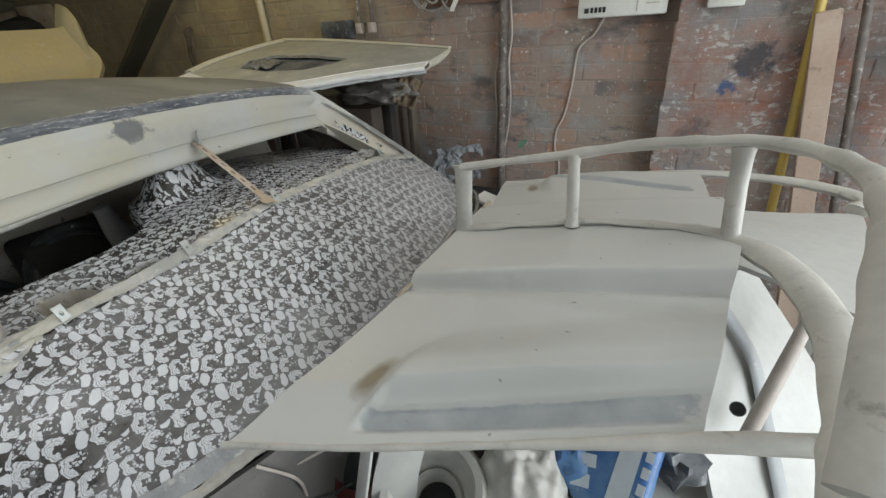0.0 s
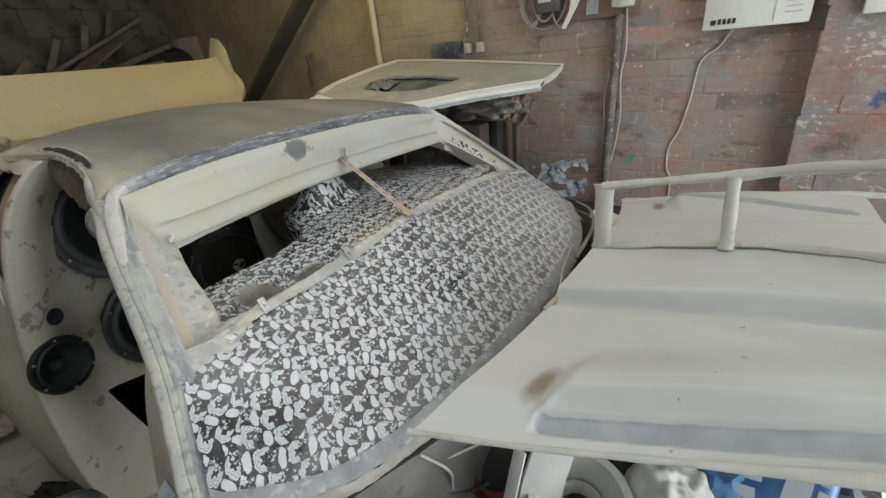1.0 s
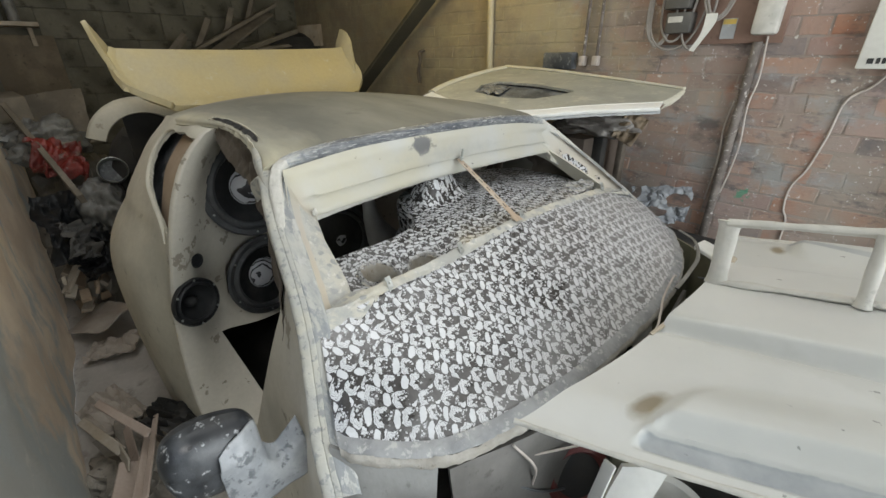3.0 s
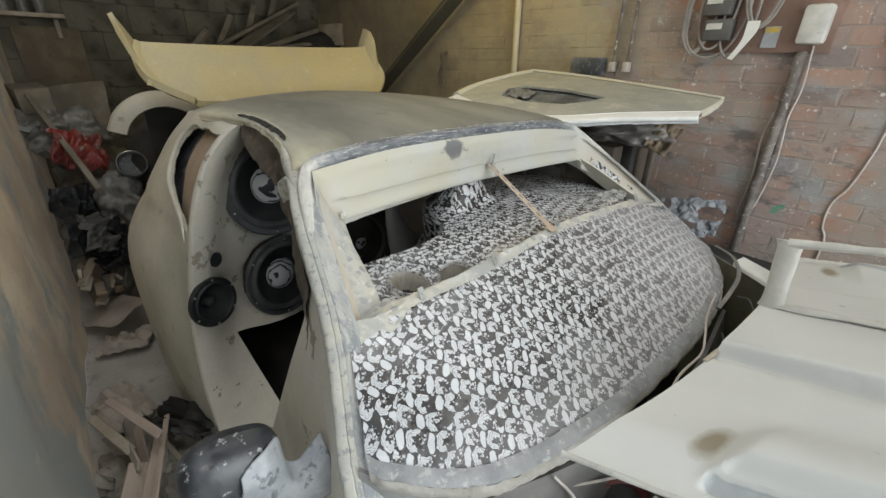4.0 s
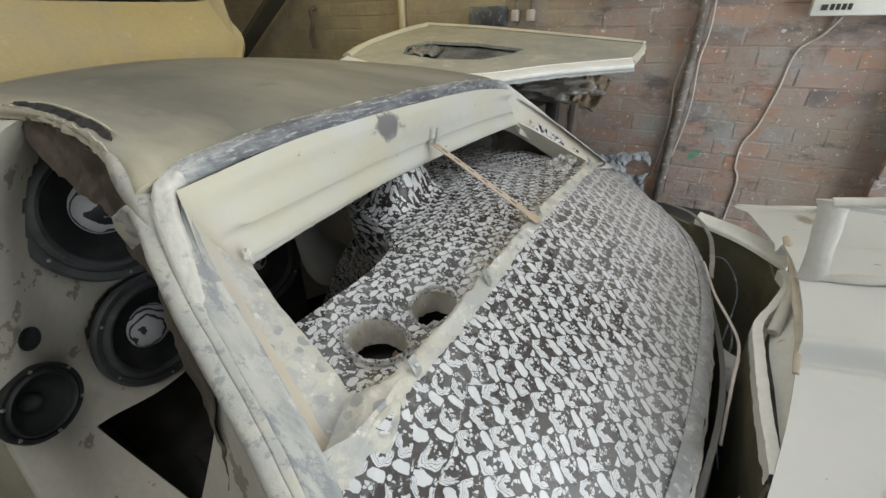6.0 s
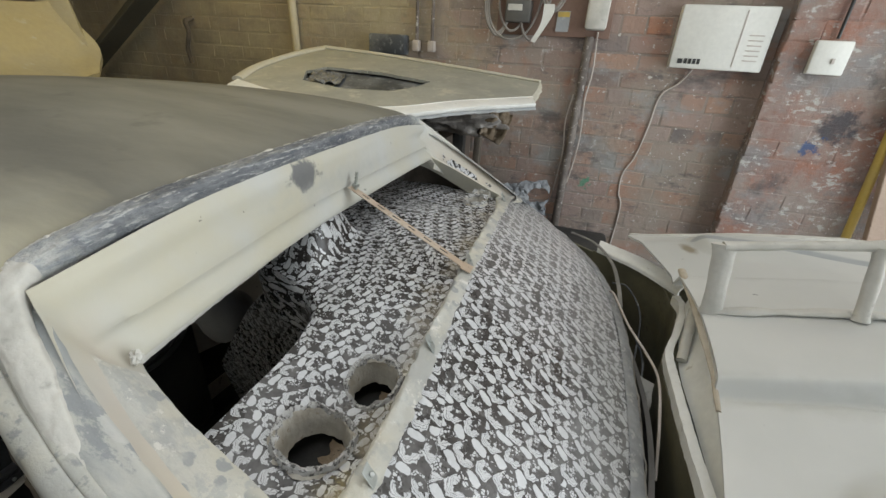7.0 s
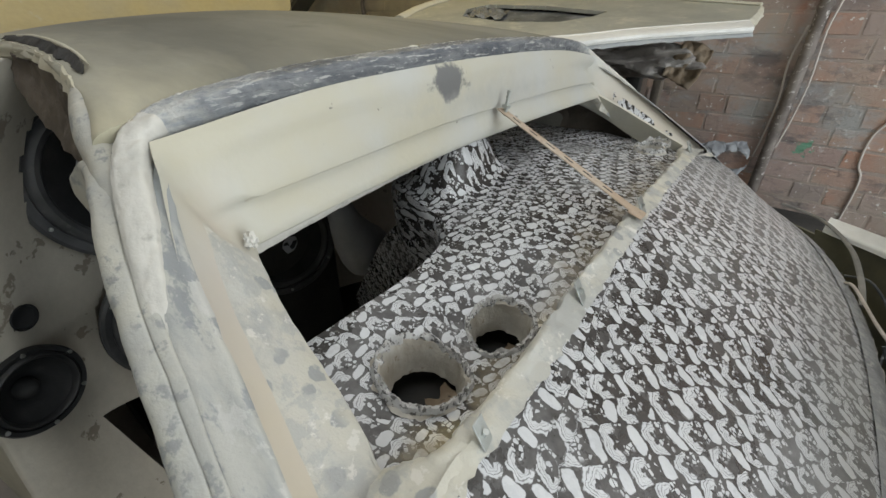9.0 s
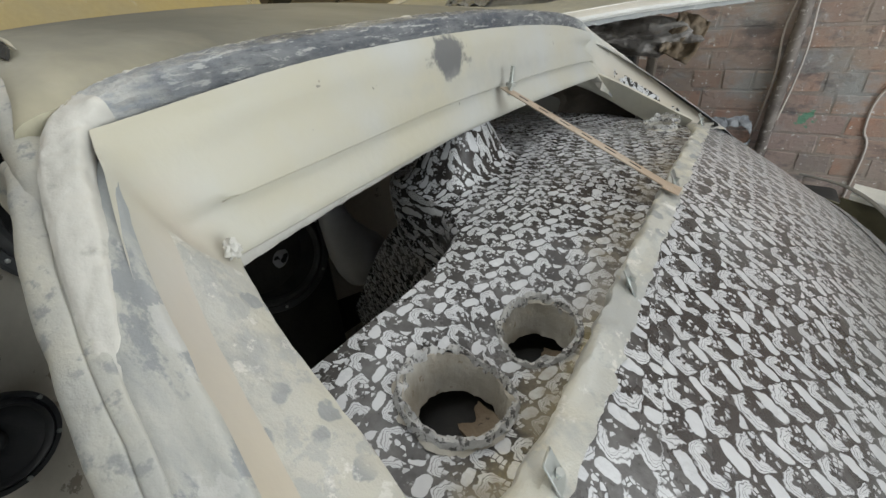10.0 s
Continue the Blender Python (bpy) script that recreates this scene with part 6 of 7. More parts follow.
part("under_flange", loft([[(0.165, 0.88, 1.045), (0.195, BC, 1.07), (0.19, 1.50, 1.05)], [(0.148, 0.885, 1.01), (0.170, BC, 1.015), (0.185, 1.50, 1.01)], [(0.142, 0.89, 0.975), (0.142, 1.10, 0.97), (0.140, BC, 0.97), (0.178, 1.48, 0.975)]], 24, 10, thick=0.008), CLEANWHITE, bonnet, "white flange under the bonnet edge")
part("stay_tube", tube([(0.165, 1.40, 1.055), (0.135, 1.275, 0.992)], 0.011, 10, n=4), TUBE, bonnet)
part("edge_lip", tube([(0.134, 1.475, 1.118), (0.135, 1.40, 1.112), (0.133, 1.26, 1.107), (0.128, 1.12, 1.098), (0.118, 1.02, 1.092)], lambda s: 0.010 - 0.006 * s, 10, n=30, squash=0.7, wobble=0.003), RAWEDGE, bonnet, "raw tan glassfibre along the edge")
part("prop_stand", box(pose(0.45, BC, 0.53), 0.05, 0.05, 1.06, 0.004), WOOD, bonnet, "timber prop under the bonnet")

# ---- engine bay and the clutter in it ----
bay = thing("engine_bay", (0.4, YC, 0), "open engine bay in dark dusty metal", "engine bay")
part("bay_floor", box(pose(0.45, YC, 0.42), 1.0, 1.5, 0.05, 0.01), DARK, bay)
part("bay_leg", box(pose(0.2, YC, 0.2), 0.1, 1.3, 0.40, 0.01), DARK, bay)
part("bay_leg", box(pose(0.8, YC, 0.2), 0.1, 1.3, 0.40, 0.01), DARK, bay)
OLIVE = surface("dark_olive_paint", (0.10, 0.095, 0.06), (0.15, 0.14, 0.09), (0.06, 0.055, 0.04), 6.0, 60, 0.7, 0.001)
BULKHEAD = surface("grey_bulkhead", (0.125, 0.12, 0.11), (0.18, 0.172, 0.16), (0.08, 0.073, 0.065), 7.0, 60, 0.6, 0.001)
part("bulkhead", loft([[(-0.03, 0.60, 0.92), (0.045, 0.86, 0.92), (0.075, YC, 0.92), (0.02, 1.6, 0.92)], [(0.00, 0.60, 0.72), (0.07, 0.86, 0.72), (0.10, YC, 0.72), (0.05, 1.6, 0.72)], [(0.03, 0.60, 0.44), (0.10, 0.86, 0.44), (0.12, YC, 0.44), (0.08, 1.6, 0.44)]], 20, 14, thick=0.01), BULKHEAD, bay, "dusty grey bulkhead")
part("far_inner_wing", loft([[(-0.20, 1.955, 0.965), (0.0, 1.90, 0.93), (0.30, 1.80, 0.90), (0.60, 1.76, 0.90)], [(-0.15, 1.93, 0.60), (0.05, 1.88, 0.60), (0.30, 1.82, 0.60), (0.60, 1.78, 0.60)], [(-0.12, 1.90, 0.42), (0.08, 1.86, 0.42), (0.30, 1.82, 0.42), (0.60, 1.78, 0.42)]], 24, 16, thick=0.01), OLIVE, bay, "dark olive inner wing")
FLANGE = [(0.158, 1.555, 0.998), (0.165, 1.500, 0.998), (0.135, 1.385, 0.998), (0.101, 1.283, 0.997), (0.099, 1.18, 0.996), (0.103, 1.03, 0.994), (0.112, 0.91, 0.99)]
chipped = lambda p: p + V(0.003 * noise.fractal(p * 40, 0.8, 2.0, 3), 0, 0.002 * noise.noise(p * 50))
nicked = lambda p: p + V(0.0015 * noise.fractal(p * 60, 0.8, 2.0, 3), 0, 0.001 * noise.noise(p * 70))
part("front_flange", loft([[(x, y, z - 0.022) for x, y, z in FLANGE], FLANGE, [(x + 0.001, y, z + 0.004) for x, y, z in FLANGE], [(x + 0.015, y + 0.003, z + 0.006) for x, y, z in FLANGE], [(x + 0.017, y + 0.003, z + 0.002) for x, y, z in FLANGE], [(x + 0.017, y + 0.003, z - 0.02) for x, y, z in FLANGE]], 90, 26, shift=nicked), CLEANWHITE, bay, "white folded flange, chipped along its edge")
part("front_inner_panel", loft([[(-0.05, 1.815, 0.982)] + [(0.085, 1.728, 0.98), (0.150, 1.64, 0.98)] + [(x + 0.006, y, 0.972) for x, y, z in FLANGE], [(-0.02, 1.80, 0.80), (0.10, 1.74, 0.80), (0.17, 1.65, 0.80)] + [(x + 0.022, y + 0.02, 0.80) for x, y, z in FLANGE], [(0.02, 1.80, 0.50), (0.12, 1.74, 0.50), (0.19, 1.66, 0.50)] + [(x + 0.05, y + 0.03, 0.50) for x, y, z in FLANGE]], 70, 18, thick=0.006, shift=chipped), OLIVE, bay, "dark olive inner panel in the front bay")
part("torn_bracket", loft([[(0.060, 1.36, 0.875), (0.09, 1.335, 0.872), (0.118, 1.325, 0.862)], [(0.066, 1.33, 0.85), (0.10, 1.30, 0.842), (0.135, 1.285, 0.835)], [(0.085, 1.295, 0.815), (0.11, 1.28, 0.81), (0.14, 1.265, 0.81)]], 16, 12, thick=0.008, shift=chipped), TUBE, bay, "torn off-white bracket")
part("inner_wing", loft([[(-0.03, 0.50, 0.93), (0.14, 0.60, 0.86), (0.40, 0.70, 0.84)], [(0.0, 0.60, 0.60), (0.16, 0.70, 0.60), (0.40, 0.76, 0.60)]], 20, 10, thick=0.01), BULKHEAD, bay, "dusty grey bulkhead")

for k, pts in enumerate((
    [(-0.02, 0.66, 0.90), (0.04, 0.80, 0.86), (0.12, 0.98, 0.84), (0.18, 1.2, 0.80)],
    [(-0.05, 0.62, 0.93), (0.0, 0.70, 0.84), (0.06, 0.80, 0.76), (0.10, 0.96, 0.70)],
    [(0.02, 0.72, 0.93), (0.05, 0.76, 0.86), (0.04, 0.78, 0.76), (0.08, 0.82, 0.66)],
    [(0.06, 1.42, 0.94), (0.10, 1.40, 0.86), (0.09, 1.30, 0.78), (0.12, 1.15, 0.70)],
    [(-0.005, 1.54, 0.985), (0.002, 1.495, 1.0), (0.028, 1.36, 1.0), (0.057, 1.266, 1.0), (0.076, 1.19, 0.995), (0.070, 1.09, 0.98), (0.075, 1.02, 0.90)],
    [(0.02, 1.70, 0.93), (0.06, 1.66, 0.945), (0.10, 1.58, 0.90), (0.09, 1.45, 0.82)],
)):
    solo("hose", tube(pts, 0.0028, 8, n=30), CABLE if k % 2 == 0 else DUSTBLACK, "loose dusty cable trailing into the engine bay", "cable", "cables in the engine bay")


def lamp_bowl(c, r):
    t = thing("lamp_bowl", c, "round headlamp bowl in chalky white filler", "lamp bowl")
    m = facing(c, (0.08, -0.30, 1))
    part("shell", lathe([(r * 1.25, -0.10), (r * 1.2, -0.02), (r * 1.05, 0.015), (r * 0.9, 0.012), (r * 0.82, -0.01), (r * 0.6, -0.05), (r * 0.5, -0.06)], m, 40), TUBE, t)
    part("inner_ring", lathe([(r * 0.62, -0.045), (r * 0.55, -0.035), (r * 0.46, -0.05), (r * 0.42, -0.08)], m, 40), TUBE, t)
    part("throat", lathe([(r * 0.46, -0.075), (0.004, -0.08)], m, 24), DARK, t)


lamp_bowl((0.262, 0.855, 0.830), 0.084)
solo("bracket", box(facing((0.160, 0.805, 0.87), (0.05, 0.35, 1)), 0.024, 0.008, 0.12, 0.003), WHITE, "flat white steel bracket beside the lamp bowl", "bracket")
solo("headlamp_panel", loft([[(0.175, 0.845, 0.92), (0.205, 0.87, 0.925), (0.235, 0.90, 0.92)], [(0.165, 0.81, 0.82), (0.195, 0.83, 0.82), (0.225, 0.86, 0.82)], [(0.165, 0.80, 0.66), (0.195, 0.82, 0.66), (0.225, 0.85, 0.66)]], 14, 12, thick=0.01), WHITE, "white moulded lamp panel under the bonnet", "panel")
solo("crumpled_wrap", blob((0.39, 0.955, 0.77), (0.085, 0.085, 0.12), 0.20, 1.4, 5, 3.1), TUBE, "crumpled white plastic wrapping", "wrapping", smooth="soft")


def red_pulley(c):
    t = thing("red_pulley", c, "dark red wheel in the engine bay", "wheel")
    m = facing(c, (0.75, -0.5, 0.35))
    part("tyre", lathe([(0.075, -0.02), (0.082, 0.0), (0.075, 0.02), (0.06, 0.024), (0.052, 0.015)], m, 32), REDDARK, t)
    part("hub", lathe([(0.054, 0.012), (0.03, 0.02), (0.003, 0.022)], m, 24), DARK, t)


red_pulley((0.075, 0.89, 0.755))


def blue_pack():
    t = thing("blue_pack", (0.52, 1.03, 0.82), "blue plastic pack with pale printing among the clutter", "packet")
    m = pose(0.545, 1.045, 0.83, 32, -6, -14)
    part("bag", box(m, 0.125, 0.19, 0.05, 0.018, 3), BLUE, t)
    for k in range(4):
        part("logo_bar", box(m @ pose(-0.045, -0.062 + 0.036 * k, 0.0258, 0, 0, 14), 0.032, 0.022, 0.0016), BLUEWHITE, t)
    for k in range(5):
        part("print_bar", box(m @ pose(0.048, -0.06 + 0.028 * k, 0.0255), 0.012, 0.018, 0.002), BLUEWHITE, t)
    part("pale_print_patch", box(m @ pose(0.018, -0.02, 0.0254), 0.034, 0.12, 0.0014), BLUEWHITE, t)


blue_pack()
solo("blue_pack", blob((0.47, 1.04, 0.80), (0.05, 0.06, 0.045), 0.3, 2.0, 3, 5.0), BLUE, "small crumpled blue plastic pack", "packet")
solo("black_fitting", blob((0.63, 1.12, 0.80), (0.06, 0.05, 0.05), 0.4, 3.0, 3, 2.0), DUSTBLACK, "dark metal fitting among the clutter", "fitting")


def loose_door():
    t = thing("loose_panel", (0.78, 1.3, 0.6), "loose white body panel standing under the frame", "panel")
    part("skin", loft([[(0.62, 1.30, 0.98), (0.72, 1.55, 0.98), (0.80, 1.66, 0.94)], [(0.70, 1.10, 0.78), (0.84, 1.30, 0.80), (0.95, 1.42, 0.78)], [(0.78, 0.98, 0.60), (0.92, 1.10, 0.60), (1.05, 1.2, 0.58)], [(0.80, 0.95, 0.05), (0.95, 1.05, 0.05), (1.08, 1.15, 0.05)]], 20, 24, thick=0.012), WHITE, t)
    part("curved_band", tube([(0.685, 1.42, 0.985), (0.765, 1.36, 0.895), (0.80, 1.24, 0.805), (0.84, 1.10, 0.70), (0.88, 1.03, 0.60)], 0.018, 10, n=30, squash=0.3), GREYPRIMER, t)
    part("grommet", lathe([(0.014, 0.004), (0.012, 0.008), (0.004, 0.004)], facing((0.735, 1.225, 0.862), (-0.3, -0.7, 0.65)), 16), INK, t)
    part("strut", tube([(0.885, 1.50, 0.995), (0.80, 1.30, 0.92), (0.745, 1.17, 0.855)], 0.013, 12, n=8), CABLE, t, "grey gas strut")
    part("white_tray", box(pose(0.66, 1.08, 0.70, 6, 4, 20), 0.26, 0.20, 0.05, 0.015, 3), WHITE, t)


loose_door()

# ---- behind the car: tailgate on a cupboard, wing debris, rubbish ----


def tailgate():
    t = thing("tailgate", (-1.0, 2.1, 1.45), "loose tailgate in cream and grey primer lying flat", "tailgate")
    far = [(-1.47, 2.43, 1.549), (-1.15, 2.425, 1.533), (-0.825, 2.385, 1.510), (-0.55, 2.335, 1.490), (-0.365, 2.297, 1.476)]
    mid = [(-1.50, 2.12, 1.494), (-1.15, 2.15, 1.484), (-0.86, 2.13, 1.466), (-0.58, 2.14, 1.454), (-0.362, 2.20, 1.457)]
    near = [(-1.46, 1.80, 1.436), (-1.15, 1.72, 1.408), (-0.83, 1.745, 1.396), (-0.60, 1.93, 1.419), (-0.366, 2.095, 1.438)]
    hole = ((-1.235, 1.898), (-1.30, 2.02), (-1.262, 2.119), (-1.02, 2.145), (-0.781, 2.114), (-0.80, 2.03), (-0.868, 1.924), (-1.04, 1.870))

    def glass(p):
        return not all((b[0] - a[0]) * (p.y - a[1]) - (b[1] - a[1]) * (p.x - a[0]) < 0 for a, b in zip(hole, hole[1:] + hole[:1]))

    def plane_z(x, y):
        return 1.461 + (-0.045 * (x + 0.781) + 0.173 * (y - 2.114)) / 0.984

    part("skin", loft([near, mid, far], 320, 150, thick=0.012, keep=glass), GREYPRIMERC, t)
    part("far_rim", tube([(p[0], p[1] + 0.004, p[2] + 0.003) for p in far], lambda q: 0.022 - 0.010 * q, 10, n=60, squash=0.5), CREAM, t, "cream rolled rim")
    part("end_rim", tube([(-1.46, 1.80, 1.436), (-1.50, 1.95, 1.468), (-1.515, 2.12, 1.498), (-1.50, 2.30, 1.530), (-1.47, 2.43, 1.549)], 0.022, 10, n=40, squash=0.5), CREAM, t)
    part("rear_glass", loft([[(-1.36, 1.84, plane_z(-1.36, 1.84) - 0.022), (-0.74, 1.84, plane_z(-0.74, 1.84) - 0.022)], [(-1.36, 2.19, plane_z(-1.36, 2.19) - 0.022), (-0.74, 2.19, plane_z(-0.74, 2.19) - 0.022)]], 10, 6, thick=0.004), DUSTBLACK, t, "dusty dark glass")
    part("glass_film", sheet(pose(-1.19, 2.00, plane_z(-1.19, 2.00) - 0.006, 10, 3, 20), 0.13, 0.16, 26, 0.014, 5.0, 0.002, 51.0), BAG, t, "crumpled clear film stuck to the glass")
    # white folded edge: a step, a flat band and a ragged flange under it
    step = [(p[0] + 0.004, p[1] - 0.006, p[2] - 0.005) for p in near]
    low = [(p[0] + 0.022, p[1] - 0.072, p[2] - 0.016) for p in near]
    part("folded_edge", loft([near, step, low, [(p[0], p[1] + 0.004, p[2] - 0.010) for p in low]], 60, 12, thick=0.004), CLEANWHITE, t, "white folded edge")
    part("ragged_flange", loft([[(p[0], p[1] + 0.012, p[2] - 0.010) for p in low], [(p[0] + 0.004, p[1] + 0.002, p[2] - 0.024) for p in low]], 160, 6, thick=0.003, shift=jag), GREYPRIMER, t, "ragged grey flange under the edge")
    part("torn_end", loft([[near[-1], mid[-1], far[-1]], [(-0.350, 2.080, 1.424), (-0.345, 2.19, 1.445), (-0.352, 2.285, 1.466)], [(-0.360, 2.070, 1.408), (-0.350, 2.18, 1.430), (-0.362, 2.28, 1.458)]], 40, 6, thick=0.003, shift=jag), CREAM, t, "chipped cream end")


GREYPRIMERC = surface("tailgate_primer", (0.36, 0.355, 0.30), (0.30, 0.30, 0.26), (0.46, 0.44, 0.36), 4.0, 60, 0.55, 0.0006, c_lo=0.55, c_hi=0.66)
tailgate()
FILM = surface("grimy_film", (0.20, 0.18, 0.165), (0.32, 0.30, 0.28), (0.10, 0.085, 0.075), 10, 22, 0.4, 0.014)


def cupboard():
    OLDDOOR = surface("dusty_olive_door", (0.15, 0.145, 0.125), (0.20, 0.19, 0.165), (0.09, 0.08, 0.065), 6.0, 60, 0.7, 0.001)
    OLDBOARD = surface("brown_board_carcass", (0.085, 0.065, 0.052), (0.12, 0.095, 0.075), (0.05, 0.04, 0.035), 6.0, 60, 0.7, 0.001)
    t = thing("cupboard", (-1.2, 2.35, 0), "dark old cupboard against the brick wall under the tailgate", "cupboard")
    part("carcass", box(pose(-1.28, 2.34, 0.62), 1.15, 0.42, 1.24, 0.008), OLDBOARD, t)
    part("cupboard_door", box(pose(-1.58, 2.12, 0.62), 0.5, 0.02, 1.1, 0.004), OLDDOOR, t)
    part("cupboard_door", box(pose(-1.02, 2.12, 0.62), 0.5, 0.02, 1.1, 0.004), OLDDOOR, t)
    for x in (-1.80, -1.38, -1.22, -0.82):
        part("door_stile", box(pose(x, 2.106, 0.62), 0.055, 0.012, 1.1, 0.003), OLDBOARD, t)
    part("top_batten", box(pose(-1.15, 2.24, 1.36), 0.75, 0.10, 0.08, 0.01), CARDBOARD, t, "brown batten")


cupboard()
solo("film_parcel", blob((-0.70, 2.17, 1.315), (0.22, 0.085, 0.06), 0.35, 1.8, 5, 1.5), FILM, "bundle in crumpled grey-brown film under the tailgate", "bundle", smooth="soft")
solo("bundle_end", sheet(pose(-0.50, 2.14, 1.315, 78, 25, 20), 0.10, 0.13, 24, 0.028, 2.4, 0.004, 1.0), TAN, "torn brown end of the wrapped bundle", "bundle", smooth="soft")
solo("stand_post", box(pose(-0.68, 2.24, 0.63), 0.05, 0.05, 1.26, 0.004), DARK, "dark upright post under the bundle", "post")
solo("stand_post", box(pose(-0.62, 2.36, 0.63), 0.03, 0.05, 1.26, 0.004), RUST, "rusty upright post under the bundle", "post")
TORNFILM = surface("torn_blue_grey_film", (0.16, 0.17, 0.185), (0.25, 0.26, 0.27), (0.30, 0.30, 0.29), 14.0, 40, 0.55, 0.003)
solo("polythene_sheet", loft([[(-0.50, 2.30, 1.02), (-0.38, 2.36, 1.035), (-0.27, 2.42, 1.02)], [(-0.48, 2.28, 0.95), (-0.37, 2.34, 0.965), (-0.26, 2.40, 0.945)], [(-0.46, 2.29, 0.86), (-0.35, 2.33, 0.86), (-0.24, 2.39, 0.85)]], 90, 70, thick=0.002, shift=lambda p: p + V(0.02 * noise.fractal(p * 11, 0.9, 2.0, 4), 0.03 * noise.fractal(p * 13 + V(4, 4, 4), 0.9, 2.0, 4), 0.02 * noise.fractal(p * 12 + V(8, 8, 8), 0.9, 2.0, 4)), keep=lambda p: noise.noise(p * 14 + V(3, 1, 2)) > -0.32), TORNFILM, "crumpled blue-grey polythene sheet hanging torn by the wall", "sheet")
solo("dark_crate", box(pose(-0.30, 2.22, 0.40), 0.7, 0.5, 0.80, 0.02), DARK, "dark crate beside the wall", "crate")
RUBBERGREY = surface("dusty_grey_rubber", (0.17, 0.165, 0.15), (0.24, 0.23, 0.21), (0.09, 0.085, 0.08), 20.0, 70, 0.7, 0.001)
solo("wing_strip", loft([[(-0.04, 1.795, 0.985), (0.082, 1.705, 0.985), (0.178, 1.585, 0.985)], [(-0.04, 1.80, 1.0), (0.085, 1.712, 1.0), (0.18, 1.592, 1.0)], [(-0.03, 1.855, 1.006), (0.105, 1.762, 1.006), (0.205, 1.632, 1.006)]], 24, 10, thick=0.006), CLEANWHITE, "white painted wing strip beside the windscreen", "body strip")
solo("wing_trim", tube([(-0.13, 1.90, 1.0), (-0.05, 1.815, 1.008), (0.002, 1.70, 1.0), (0.018, 1.58, 0.99), (0.022, 1.48, 0.975)], 0.006, 8, n=30, squash=0.5), RUBBERGREY, "dusty grey rubber trim hanging off the edge of the scuttle", "trim")

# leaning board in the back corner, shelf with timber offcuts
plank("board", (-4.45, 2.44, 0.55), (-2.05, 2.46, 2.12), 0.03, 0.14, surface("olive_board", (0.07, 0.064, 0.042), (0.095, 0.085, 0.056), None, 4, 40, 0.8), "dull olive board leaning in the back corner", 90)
shelf = thing("shelf", (-4.45, 1.9, 1.6), "rough shelf across the back wall", "shelf")
part("shelf_board", box(pose(-4.42, 1.9, 1.62), 0.5, 1.9, 0.04, 0.004), DUSTWOOD, shelf)
for y in (1.1, 1.9, 2.5):
    part("shelf_bracket", box(pose(-4.62, y, 1.48), 0.08, 0.04, 0.26, 0.004), DUSTWOOD, shelf)
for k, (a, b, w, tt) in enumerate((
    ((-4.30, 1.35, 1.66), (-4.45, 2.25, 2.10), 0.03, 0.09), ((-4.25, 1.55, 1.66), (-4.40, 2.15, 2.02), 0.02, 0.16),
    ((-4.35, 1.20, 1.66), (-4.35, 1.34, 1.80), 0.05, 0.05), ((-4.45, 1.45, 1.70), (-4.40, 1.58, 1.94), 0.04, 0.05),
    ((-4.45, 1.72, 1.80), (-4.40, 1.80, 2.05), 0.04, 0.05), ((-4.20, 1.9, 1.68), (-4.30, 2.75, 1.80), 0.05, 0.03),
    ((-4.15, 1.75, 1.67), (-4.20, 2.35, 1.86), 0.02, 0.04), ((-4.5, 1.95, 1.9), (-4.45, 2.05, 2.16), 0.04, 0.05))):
    plank("timber_offcut", a, b, w, tt, SHADEWOOD, "dusty offcut of timber piled on the shelf", 20 * k)
solo("old_crate", box(pose(-4.28, 2.62, 1.84, 8, 0, 20), 0.28, 0.30, 0.20, 0.006), DUSTWOOD, "dusty wooden box on the shelf", "box")
solo("dark_sack", blob((-4.35, 2.45, 1.74), (0.16, 0.34, 0.12), 0.3, 2.0, 3, 6.0, 1.64), DARK, "dark sack among the timber on the shelf", "sack")


def arch_panel():
    t = thing("wheel_arch", (-2.75, 0.5, 1.0), "loose white wheel arch panel behind the car", "body panel")
    rows = []
    for r, dx in ((0.21, 0.02), (0.25, 0.0), (0.285, -0.03), (0.29, -0.08)):
        rows.append([(-2.68 + dx, 0.62 - r * math.cos(a), 1.12 + r * math.sin(a) * 0.98) for a in (math.pi * k / 10 for k in range(1, 10))])
    part("arch", loft(rows, 40, 12, thick=0.012), GREYGREEN, t)
    part("arch_leg", box(pose(-2.70, 0.86, 0.55), 0.06, 0.05, 1.10, 0.006), DARK, t)
    # black board added as the shade inside the arch
    part("arch_shade_board", box(pose(-2.80, 0.72, 0.72), 0.02, 0.36, 1.30, 0.004), DARK, t)


arch_panel()
# dark heap added where only a black void shows
solo("dark_void_heap", blob((-3.2, 0.75, 0.62), (0.28, 0.35, 0.62), 0.25, 2.0, 3, 11.0, 0.0), DARK, "dark heap added for the black void behind the shell", "trim heap")

# rubbish along the left wall
plank("timber_rail", (-2.70, 0.230, 0.88), (-3.75, 0.02, 1.32), 0.03, 0.06, SHADEWOOD, "long dusty timber leaning over the rubbish", 15)
solo("red_sack", sheet(pose(-3.22, 0.20, 1.02, -24, 40, 8), 0.30, 0.28, 44, 0.10, 2.6, 0.003, 4.0), RED, "torn red plastic sack on the rubbish heap", "sack", smooth="soft")
can = thing("paint_can", (-3.02, 0.43, 0.88), "open dented paint can lying on its side", "can")
mc = facing((-3.02, 0.428, 0.955), (0.92, -0.05, 0.38))
